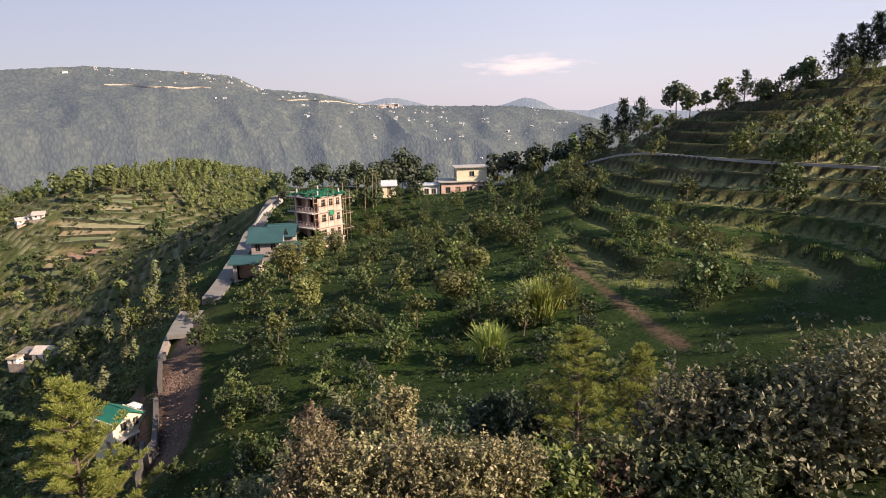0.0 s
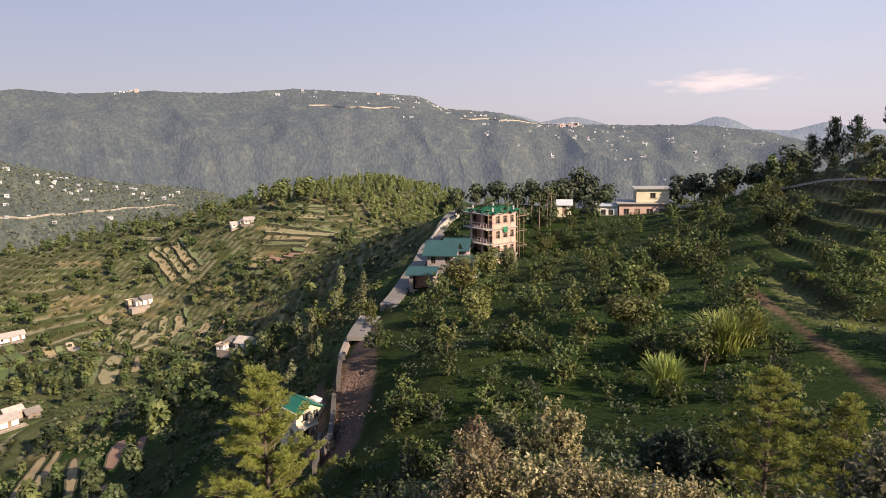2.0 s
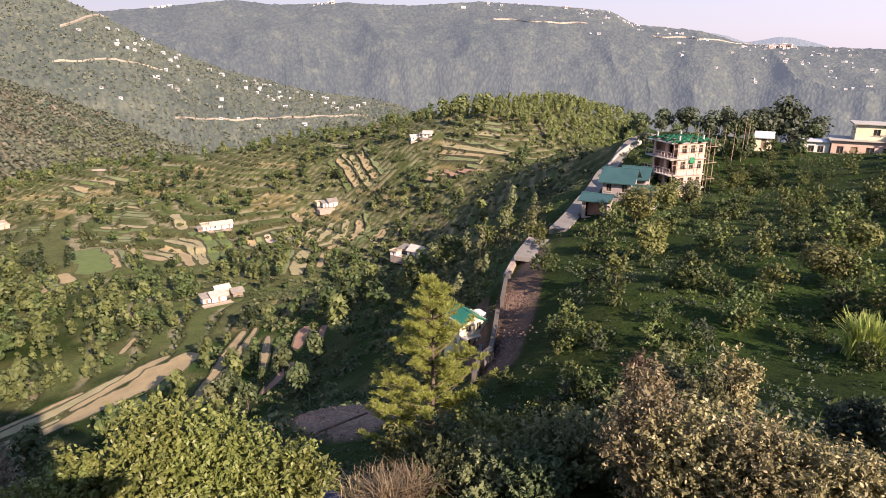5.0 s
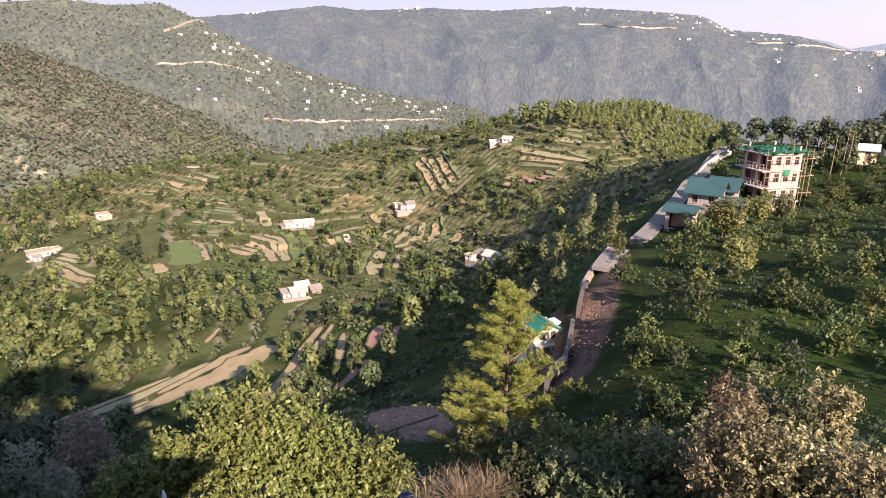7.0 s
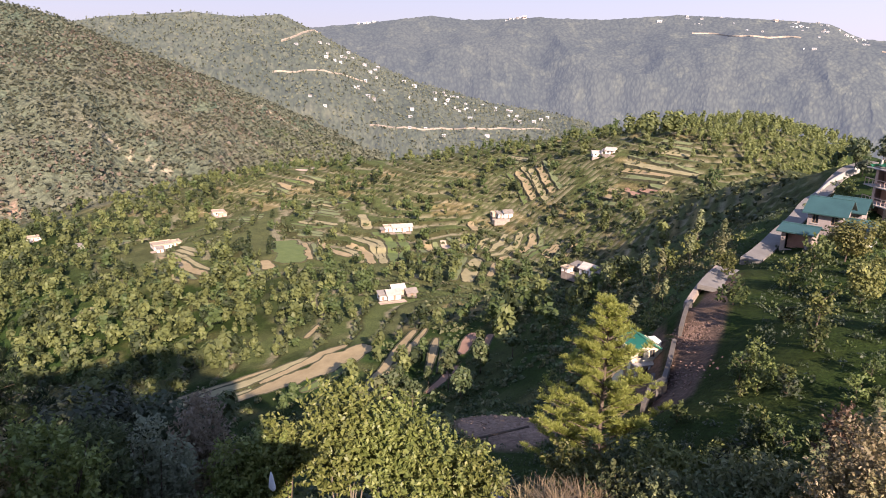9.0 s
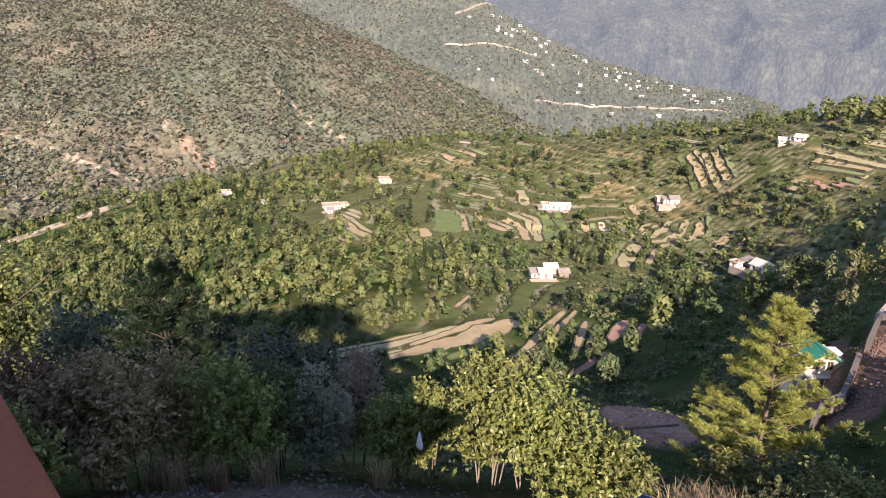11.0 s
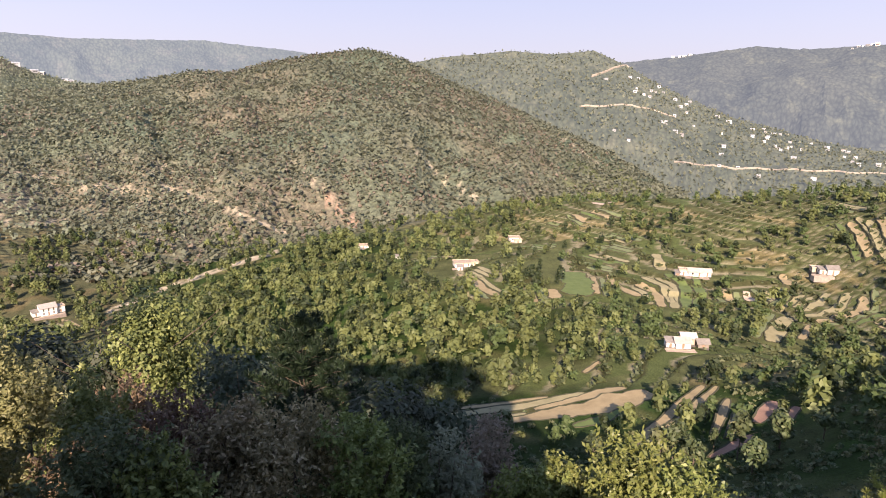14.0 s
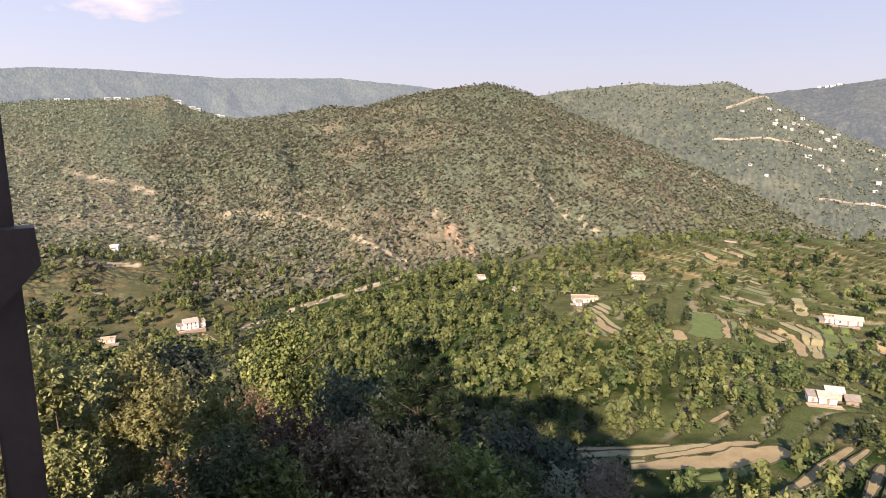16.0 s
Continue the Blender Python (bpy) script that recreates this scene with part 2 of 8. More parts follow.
MAT = {
    # pale, flat scrub tones: the mountain haze is put into the colour
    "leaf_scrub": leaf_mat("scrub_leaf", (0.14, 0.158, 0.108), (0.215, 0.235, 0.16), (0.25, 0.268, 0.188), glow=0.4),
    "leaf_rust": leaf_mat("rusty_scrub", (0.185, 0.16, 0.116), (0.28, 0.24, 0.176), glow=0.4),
    "leaf": leaf_mat("broad_leaf", (0.036, 0.052, 0.023), (0.10, 0.125, 0.052), (0.19, 0.20, 0.095)),
    "leaf_light": leaf_mat("light_leaf", (0.08, 0.095, 0.042), (0.185, 0.195, 0.092), (0.27, 0.27, 0.14)),
    "leaf_olive": leaf_mat("olive_leaf", (0.065, 0.08, 0.025), (0.18, 0.19, 0.058), (0.36, 0.36, 0.125)),
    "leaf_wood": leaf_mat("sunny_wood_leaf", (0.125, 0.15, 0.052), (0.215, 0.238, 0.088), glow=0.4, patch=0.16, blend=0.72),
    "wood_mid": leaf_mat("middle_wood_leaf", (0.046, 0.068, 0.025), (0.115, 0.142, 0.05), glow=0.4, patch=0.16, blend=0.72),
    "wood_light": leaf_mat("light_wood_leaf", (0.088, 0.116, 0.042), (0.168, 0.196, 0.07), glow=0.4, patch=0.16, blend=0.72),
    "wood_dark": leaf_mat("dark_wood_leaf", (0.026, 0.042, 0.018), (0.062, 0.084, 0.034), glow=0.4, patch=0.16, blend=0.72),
    "leaf_orchard": leaf_mat("orchard_leaf", (0.030, 0.048, 0.016), (0.085, 0.112, 0.036), (0.20, 0.23, 0.08)),
    "leaf_young": leaf_mat("young_orchard_leaf", (0.05, 0.07, 0.021), (0.14, 0.162, 0.048), (0.30, 0.32, 0.11)),
    "leaf_lime": leaf_mat("lime_leaf", (0.13, 0.16, 0.035), (0.30, 0.33, 0.085), (0.42, 0.42, 0.16)),
    "leaf_fresh": leaf_mat("fresh_leaf", (0.064, 0.093, 0.025), (0.19, 0.226, 0.063), (0.37, 0.39, 0.15), rough=0.45),
    "leaf_dark": leaf_mat("dark_leaf", (0.03, 0.042, 0.026), (0.08, 0.098, 0.055)),
    "leaf_grey": leaf_mat("grey_leaf", (0.10, 0.09, 0.042), (0.31, 0.265, 0.135), (0.72, 0.60, 0.38)),
    "leaf_sage": leaf_mat("sage_leaf", (0.09, 0.096, 0.05), (0.235, 0.232, 0.128), (0.52, 0.44, 0.30)),
    "leaf_pale": leaf_mat("pale_leaf", (0.14, 0.155, 0.06), (0.34, 0.36, 0.15), (0.56, 0.55, 0.30), glow=0.4),
    "leaf_brown": leaf_mat("brown_leaf", (0.07, 0.05, 0.03), (0.18, 0.12, 0.075), (0.34, 0.24, 0.18)),
    "needle": leaf_mat("pine_needle", (0.11, 0.122, 0.03), (0.30, 0.305, 0.072), (0.45, 0.435, 0.15), glow=0.4),
    "needle_dark": leaf_mat("dark_needle", (0.012, 0.025, 0.012), (0.03, 0.05, 0.02)),
    "grass": leaf_mat("grass_blade", (0.07, 0.11, 0.025), (0.16, 0.20, 0.055), (0.25, 0.24, 0.09)),
    "straw": leaf_mat("dry_grass", (0.12, 0.09, 0.05), (0.26, 0.20, 0.12), (0.36, 0.29, 0.18)),
    "pale_bark": rough_mat("pale_bark", (0.11, 0.09, 0.065), (0.24, 0.205, 0.155), 3.0, 0.95, 25, 0.02),
    "bark": rough_mat("bark", (0.05, 0.035, 0.025), (0.16, 0.12, 0.09), 2.0, 0.95, 25, 0.05),
    "concrete": rough_mat("concrete", (0.26, 0.245, 0.225), (0.40, 0.375, 0.345), 0.4, 0.9, 8, 0.02),
    "red_rubble": rough_mat("red_rubble", (0.10, 0.062, 0.047), (0.21, 0.14, 0.11), 1.5, 0.95, 14, 0.04),
    "road_concrete": rough_mat("worn_road_concrete", (0.125, 0.115, 0.104), (0.215, 0.20, 0.182), 0.5, 0.92, 8, 0.02),
    "stone": rough_mat("stone", (0.16, 0.13, 0.11), (0.34, 0.28, 0.24), 1.5, 0.95, 14, 0.05, vary=0.25),
    "far_white": rough_mat("far_whitewash", (0.36, 0.36, 0.37), (0.49, 0.48, 0.47), 0.1, 0.9, 1, 0.01, vary=0.4),
    "plough_soil": rough_mat("ploughed_soil", (0.195, 0.15, 0.078), (0.32, 0.255, 0.14), 0.35, 0.98, 5, 0.08),
    "red_soil": rough_mat("red_ploughed_soil", (0.20, 0.115, 0.08), (0.30, 0.185, 0.13), 0.4, 0.98, 5, 0.08),
    "stubble": rough_mat("dry_stubble", (0.17, 0.155, 0.075), (0.31, 0.27, 0.15), 0.4, 0.98, 6, 0.08),
    "crop": rough_mat("green_crop", (0.06, 0.09, 0.02), (0.115, 0.15, 0.042), 0.4, 0.95, 6, 0.1),
    "pale_crop": rough_mat("pale_green_crop", (0.10, 0.125, 0.05), (0.17, 0.19, 0.085), 0.4, 0.95, 6, 0.1),
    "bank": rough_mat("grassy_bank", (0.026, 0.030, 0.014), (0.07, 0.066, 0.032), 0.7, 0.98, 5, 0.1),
    "pale_slate": rough_mat("pale_slate", (0.26, 0.225, 0.20), (0.44, 0.385, 0.34), 1.0, 0.85, 9, 0.03, vary=0.25),
    "tan_plaster": rough_mat("mud_plaster", (0.30, 0.235, 0.17), (0.46, 0.37, 0.28), 0.8, 0.95, 9, 0.02, vary=0.15),
    "white": rough_mat("whitewash", (0.50, 0.48, 0.44), (0.74, 0.72, 0.68), 0.7, 0.85, 12, 0.01),
    "cream": rough_mat("cream_plaster", (0.55, 0.48, 0.33), (0.70, 0.63, 0.46), 0.7, 0.85, 12, 0.01),
    "pink": rough_mat("pink_plaster", (0.42, 0.28, 0.225), (0.60, 0.43, 0.355), 0.5, 0.85, 10, 0.01),
    "mauve": rough_mat("mauve_plaster", (0.20, 0.165, 0.16), (0.33, 0.28, 0.27), 0.7, 0.9, 10, 0.01),
    "brick": rough_mat("raw_brick", (0.28, 0.14, 0.10), (0.42, 0.24, 0.17), 1.0, 0.9, 10, 0.02),
    "slate": rough_mat("slate", (0.13, 0.115, 0.10), (0.30, 0.265, 0.23), 1.2, 0.85, 9, 0.03, vary=0.2),
    "green_sheet": rough_mat("green_sheet", (0.01, 0.10, 0.06), (0.02, 0.18, 0.11), 0.6, 0.45, 6, 0.01),
    "green_net": rough_mat("green_net", (0.012, 0.11, 0.06), (0.03, 0.25, 0.12), 1.2, 0.8, 10, 0.03),
    "teal_sheet": rough_mat("teal_sheet", (0.022, 0.058, 0.06), (0.035, 0.088, 0.09), 0.6, 0.5, 6, 0.01),
    "sheet": rough_mat("grey_sheet", (0.36, 0.37, 0.38), (0.55, 0.56, 0.57), 0.8, 0.5, 6, 0.01),
    "wood": rough_mat("weathered_wood", (0.14, 0.09, 0.06), (0.32, 0.22, 0.15), 3.0, 0.8, 30, 0.01),
    "pole": rough_mat("scaffold_pole", (0.20, 0.14, 0.10), (0.40, 0.30, 0.22), 3.0, 0.8, 30, 0.01),
    "red_paint": rough_mat("red_oxide_paint", (0.20, 0.052, 0.02), (0.34, 0.10, 0.038), 5.0, 0.8, 40, 0.002),
    "brown_paint": rough_mat("dark_brown_paint", (0.05, 0.032, 0.028), (0.10, 0.065, 0.055), 4.0, 0.55, 40, 0.002),
    "cloth": rough_mat("white_cloth", (0.6, 0.6, 0.6), (0.78, 0.78, 0.8), 4.0, 0.9, 40, 0.003),
    "blue": rough_mat("blue_tarpaulin", (0.08, 0.13, 0.3), (0.2, 0.27, 0.45), 3.0, 0.6, 20, 0.01),
    "old_concrete": rough_mat("old_concrete", (0.06, 0.052, 0.046), (0.125, 0.11, 0.097), 0.6, 0.95, 8, 0.03),
    "far_earth": rough_mat("pale_far_earth", (0.24, 0.20, 0.155), (0.38, 0.33, 0.265), 0.05, 0.95, 0.3, 0.06),
    "earth": rough_mat("bare_earth", (0.20, 0.13, 0.09), (0.36, 0.25, 0.18), 0.8, 0.95, 6, 0.06),
}
glass, gnt, gb = material("window_glass")
gb.inputs["Base Color"].default_value = (0.03, 0.035, 0.04, 1)
gb.inputs["Roughness"].default_value = 0.12
MAT["glass"] = glass


# ---- land: heights ----
def lattice(ix, iy, seed):
    h = (ix.astype(np.int64) * 374761393 + iy.astype(np.int64) * 668265263 + seed * 974634777) & 0x7FFFFFFF
    h = ((h ^ (h >> 13)) * 1274126177) & 0x7FFFFFFF
    h = (h ^ (h >> 16)) & 0xFFFF
    return h / 65535.0


def value_noise(x, y, seed=0):
    ix, iy = np.floor(x), np.floor(y)
    fx, fy = x - ix, y - iy
    fx, fy = fx * fx * (3 - 2 * fx), fy * fy * (3 - 2 * fy)
    a = lattice(ix, iy, seed) * (1 - fx) + lattice(ix + 1, iy, seed) * fx
    b = lattice(ix, iy + 1, seed) * (1 - fx) + lattice(ix + 1, iy + 1, seed) * fx
    return (a * (1 - fy) + b * fy) * 2 - 1


def fbm(x, y, seed=0, octaves=4):
    total, amp, norm = 0.0, 1.0, 0.0
    for k in range(octaves):
        total = total + amp * value_noise(x * 2**k, y * 2**k, seed + k)
        norm += amp
        amp *= 0.5
    return total / norm


def smooth(a, b, v):
    t = np.clip((v - a) / (b - a), 0, 1)
    return t * t * (3 - 2 * t)


# knots of the nearer land: azimuth, distance, height against the eye
OWN_HILL = [(0, 1, -6.0), (30, 12.5, -9.8), (60, 14, -11.3), (85, 12, -9.0), (100, 14, -9.6), (116, 15, -8.6),
            (5, 11, -8.6), (-20, 12, -7.6), (-35, 14, -6.8), (-15, 24, -12.5), (5, 24, -13.4), (31, 30, -21.5),
            (55, 28, -20.0), (85, 30, -20.5), (85, 60, -41.0), (96, 62, -38.0), (75, 66, -44.0), (110, 32, -17.5), (-4, 45, -16.8), (-26, 40, -13.6), (15, 50, -18.4)]
# knots from azimuth -80 to -106 raise an unseen hill to shade the slope
RIGHT_SLOPE = [(-13.5, 52, -14.3), (-30.6, 60, -12.5), (-34.7, 72, -7.0), (-13.2, 108, -9.3), (-34, 100, 2.2),
               (-29.5, 102, 1.6), (-25.3, 108, -0.2), (-20, 115, -3.0), (-13.7, 132, -9.8), (-2.7, 132, -17.0),
               (9, 106, -20.6), (-60, 80, 8.0), (-62, 150, 22.0), (-80, 106, 32.0), (-88, 108, 35.0), (-96, 112, 30.0), (-106, 112, 24.0), (-92, 70, 9.0), (0, 68, -17.0), (-1, 96, -17.4), (9, 72, -19.0), (15, 62, -19.8), (-12, 76, -13.4), (-22, 72, -10.6), (10, 88, -20.2), (0, 220, -55.0), (-20, 200, -30.0), (12, 210, -52.0)]
SPUR = [(14.6, 136, -17.2), (20, 78, -21.2), (16.8, 108, -19.6), (17.8, 95, -20.4), (14.5, 100, -20.6), (22.0, 72, -21.8), (20.2, 63, -21.0), (23.5, 63, -22.4), (24.2, 55, -23.3), (25.3, 48.5, -24.1), (22.3, 54, -22.2),
        (25.3, 62, -22.4), (25.9, 55, -23.3), (27.4, 60, -24.6), (28.0, 52, -25.8), (29, 62, -29.5), (33, 60, -33.0), (29.2, 55, -28.2), (28.3, 49.5, -26.8), (41, 48, -28.5),
        (54.5, 120, -56.0), (50, 85, -50.5), (74, 125, -63.5), (33, 178, -57.4), (33, 162, -54.8), (33, 140, -47.0), (33, 118, -41.6), (35.5, 80, -38.5), (38, 95, -43.4), (51.5, 150, -57.3), (41, 238, -56.8),
        (51, 230, -61.2), (32.6, 255, -33.0), (71, 232, -63.2), (66.5, 286, -65.4), (84, 215, -72.0), (88, 320, -79.0)]
SPUR_EDGE = [(77, 330, -72.0), (63, 325, -55.5), (52, 335, -50.5), (45, 335, -46.5), (37, 335, -38.5), (20.6, 285, -24.0), (27.4, 300, -28.0),
             (18, 190, -27.0), (25, 120, -37.5), (100, 290, -92.0), (100, 150, -68.0), (112, 200, -74.0), (112, 60, -30.0), (45, 420, -85.0)]
BEHIND = [(-90, 140, 42.0), (-122, 90, 8.0), (160, 90, 4.0), (130, 120, -30.0), (-150, 200, 12.0), (150, 250, -20.0), (-100, 300, 20.0)]


def level(az, d):
    a = np.radians(az)
    return -np.sin(a) * d, np.cos(a) * d


_knots = np.array(OWN_HILL + RIGHT_SLOPE + SPUR + SPUR_EDGE + BEHIND, float)
_kx, _ky = level(_knots[:, 0], _knots[:, 1])
_kx, _ky = _kx / 100, _ky / 100


def _plate(r2):
    return 0.5 * r2 * np.log(r2 + 1e-9)


def _fit_plate():
    n = len(_kx)
    k = _plate((_kx[:, None] - _kx) ** 2 + (_ky[:, None] - _ky) ** 2) + np.eye(n) * 1e-4
    p = np.stack([np.ones(n), _kx, _ky], 1)
    a = np.block([[k, p], [p.T, np.zeros((3, 3))]])
    return np.linalg.solve(a, np.r_[_knots[:, 2], 0, 0, 0])


_weights = _fit_plate()


def near_land(x, y):
    x, y = x / 100, y / 100
    z = _weights[-3] + _weights[-2] * x + _weights[-1] * y
    for i in range(len(_kx)):
        z = z + _weights[i] * _plate((x - _kx[i]) ** 2 + (y - _ky[i]) ** 2)
    return z


# crests of the ridges, from near to far: azimuth, height; then distance, width of the near flank, foot, roughness
CRESTS = {}
CRESTS["wooded"] = ([(52, -132), (53.8, -121), (57.1, -93), (62.4, -53), (68.4, -12), (73.2, 18), (76.6, 43), (79.5, 55), (84.9, 43),
    (87.8, 34), (90.7, 21), (93.6, 23), (98.3, 7), (102, -7), (107, -32), (113, -67), (119, -117)], 900, 570, -110, 30)
CRESTS["left"] = ([(80, -70), (86, -45), (93, -12), (98.8, 2), (102.4, 12), (104.9, 27), (106.5, 44), (108.2, 38), (114.4, 34), (117.6, 28), (125, 40), (140, 20), (165, -40)], 1100, 850, -100, 12)
CRESTS["village"] = ([(30, -166), (34.7, -128), (37.5, -113), (42.9, -93), (49.7, -46), (54.4, 9), (57.8, 58), (60.3, 88), (63.7, 81),
    (67.2, 88), (73.2, 74), (77, 54), (90, 4), (100, -56)], 1500, 950, -165, 26)
CRESTS["long"] = ([(-40, -151), (-13.6, -73), (-10.8, -33), (-6, -3), (-1, 1), (7, 17), (10.2, 69), (15.1, 93), (17.3, 149), (21.1, 168), (27.9, 189),
    (33.7, 171), (39.2, 180), (45, 167), (47.9, 184), (52.3, 156), (58.5, 121), (75, 69), (100, 9)], 3000, 1900, -230, 70)
CRESTS["hazy"] = ([(-60, -100), (-20, -60), (-16.8, -32), (-15, 0), (-12.7, -47), (-10.1, -35), (-8.8, 18), (-8.0, 40), (-7.4, 46), (-6.8, 38), (-6.0, 16), (-5, -4), (0.9, 6), (2.6, 44), (3.6, 62), (4.6, 66), (5.6, 52), (6.8, 34), (8.2, 72), (9.2, 88), (10.2, 82), (12, 58), (15, 40), (30, 0)], 4450, 700, -300, 30)
CRESTS["west"] = ([(70, 70), (82.9, 170), (85.8, 197), (92.6, 235), (101.8, 225), (110.1, 250), (115.2, 250), (117.3, 237), (135, 190), (170, 130)], 3500, 1500, -260, 60)


def ridge(key, az, d):
    knots, dist, width, foot, amp = CRESTS[key]
    k = np.array(knots, float)
    h = np.interp(az, k[:, 0], k[:, 1], left=foot - 60, right=foot - 60)
    s = (dist - d) / width
    t = np.clip(s, 0, 1)
    # the flank below the crest is smoother than the skyline
    soft = sum(np.interp(az + o, k[:, 0], k[:, 1], left=foot - 60, right=foot - 60) for o in (-4, -2, 0, 2, 4)) / 5
    h = h + (soft - h) * smooth(0.0, 0.3, t)
    x, y = level(az, d)
    # gullies that run down the flank
    cell = width * 0.22
    g = 1 - np.abs(fbm(az * dist / 57.3 / cell + 0.35 * s, s * 1.1, 11 + int(dist) % 97, 4)) * 2
    z = h + (foot - h) * t**0.92 + amp * g * np.sin(np.pi * t) ** 0.8 * 0.8
    z = z + amp * (0.12 if dist > 1400 else 0.35) * fbm(x / (cell * 0.3), y / (cell * 0.3), 5, 3) * np.clip(t * 4, 0, 1)
    return np.where(s < 0, h + s * width * 0.45, np.where(s > 1, foot - (s - 1) * width * 0.05, z))


def terraced(az, d):
    """How strongly the land is cut into terraces, and the height of a step."""
    right = smooth(-9, -15, az) * smooth(44, 60, d) * smooth(175, 150, d)
    fields = smooth(66, 54, az) * smooth(13, 22, az) * smooth(95, 125, d) * smooth(400, 340, d)
    fields = np.maximum(fields, smooth(50, 56, az) * smooth(80, 72, az) * smooth(190, 215, d) * smooth(390, 340, d))
    fields = np.maximum(fields, smooth(44, 49, az) * smooth(86, 80, az) * smooth(122, 130, d) * smooth(150, 138, d))
    fields = fields * (1 - smooth(40, 43, az) * smooth(128, 120, d))
    fields = np.maximum(fields, smooth(102, 106, az) * smooth(255, 275, d) * smooth(440, 400, d))
    return np.clip(np.maximum(right, fields), 0, 1), np.where(az < 5, 1.35, 1.4)


def base_land(x, y):
    d = np.hypot(x, y)
    az = np.degrees(np.arctan2(-x, y))
    az = np.where(az < -130, az + 360, az)
    # the last term lowers the unseen hill again, letting sun onto the slope
    z = near_land(x, y) + fbm(x / 24, y / 24, 3, 4) * np.clip(d / 60, 0.15, 1.3) * 0.8 - 9 * smooth(-50, -66, az) * smooth(70, 88, d)
    amount, step = terraced(az, d)
    wave = fbm(x / 48, y / 48, 9, 2) * np.where(az < 5, 0.8, 2.6)
    return az, d, z, amount, step, wave, (z + wave) / step


def land(x, y, near_only=False):
    """Height of the ground, for arrays of places."""
    x, y = np.asarray(x, float), np.asarray(y, float)
    az, d, z, amount, step, wave, q = base_land(x, y)
    f = q - np.floor(q)
    flat = (np.floor(q) + smooth(0.78, 1.0, f)) * step - wave + f * 0.12
    z = z + (flat - z) * amount
    w = smooth(370, 540, d)
    z = z * (1 - w) + (-170 - 40 * smooth(500, 1500, d)) * w
    a, b = ridge("wooded", az, d), ridge("left", az, d)
    k = 45 * smooth(420, 700, d) + 1
    m = np.clip(k - np.abs(a - b), 0, None) ** 2 / (4 * k)
    return np.maximum(z, np.maximum(a, b) + m)


def ground_at(x, y):
    return float(land(np.array([x]), np.array([y]))[0])


# ---- mesh helpers ----
def part(name, bm, mat, parent=None, label="", smooth_shade=False):
    """Links a bmesh as one mesh object under a thing or a part."""
    me = bpy.data.meshes.new(name)
    bm.to_mesh(me)
    bm.free()
    return placed(name, me, mat, parent, label, smooth_shade)


def placed(name, me, mat, parent=None, label="", smooth_shade=False):
    if mat is not None and not me.materials:
        me.materials.append(mat)
    if smooth_shade:
        me.polygons.foreach_set("use_smooth", [True] * len(me.polygons))
    ob = new(name, me)
    if parent is not None:
        ob.parent = parent
    if label:
        ob["label"] = label
    return ob


def thing(name, m, label, category, group="", kind=""):
    ob = new(name)
    ob.empty_display_size = 0.5
    ob.matrix_world = m
    return tagged(ob, label, category, group, kind)


def add_box(bm, x0, x1, y0, y1, z0, z1, m=None):
    vs = [bm.verts.new((x, y, z)) for z in (z0, z1) for x, y in ((x0, y0), (x1, y0), (x1, y1), (x0, y1))]
    for f in ((3, 2, 1, 0), (4, 5, 6, 7), (0, 1, 5, 4), (1, 2, 6, 5), (2, 3, 7, 6), (3, 0, 4, 7)):
        bm.faces.new([vs[i] for i in f])
    if m is not None:
        bmesh.ops.transform(bm, matrix=m, verts=vs)
    return vs


def box(x0, x1, y0, y1, z0, z1, bevel=0.0):
    bm = bmesh.new()
    add_box(bm, x0, x1, y0, y1, z0, z1)
    if bevel:
        bmesh.ops.bevel(bm, geom=bm.edges[:], offset=bevel, segments=2, affect="EDGES")
    return bm


def bar(a, b, r0, r1=None, sides=6, bm=None):
    """A round bar from a to b, tapered."""
    bm = bm or bmesh.new()
    a, b = Vector(a), Vector(b)
    q = (b - a).to_track_quat("Z", "Y")
    rings = []
    for p, r in ((a, r0), (b, r0 if r1 is None else r1)):
        rings.append([bm.verts.new(p + q @ Vector((math.cos(k * math.tau / sides) * r, math.sin(k * math.tau / sides) * r, 0))) for k in range(sides)])
    for k in range(sides):
        bm.faces.new((rings[0][k], rings[0][(k + 1) % sides], rings[1][(k + 1) % sides], rings[1][k]))
    bm.faces.new(rings[0][::-1])
    bm.faces.new(rings[1])
    return bm


def quads(name, verts, mat):
    """A mesh of loose quads from an array of n x 4 x 3."""
    n = len(verts)
    me = bpy.data.meshes.new(name)
    me.vertices.add(n * 4)
    me.vertices.foreach_set("co", verts.astype(np.float32).ravel())
    me.loops.add(n * 4)
    me.loops.foreach_set("vertex_index", np.arange(n * 4, dtype=np.int32))
    me.polygons.add(n)
    me.polygons.foreach_set("loop_start", np.arange(0, n * 4, 4, dtype=np.int32))
    me.update(calc_edges=True)
    me.materials.append(mat)
    return me


# ---- land: the ground sheet ----
def near_line(u, v, pts):
    """Distance of (u, v) from a line of points."""
    best = np.full(np.shape(u), 1e9)
    for (a, b), (c, e) in zip(pts[:-1], pts[1:]):
        dx, dy = c - a, e - b
        t = np.clip(((u - a) * dx + (v - b) * dy) / (dx * dx + dy * dy), 0, 1)
        best = np.minimum(best, np.hypot(u - a - t * dx, v - b - t * dy))
    return best


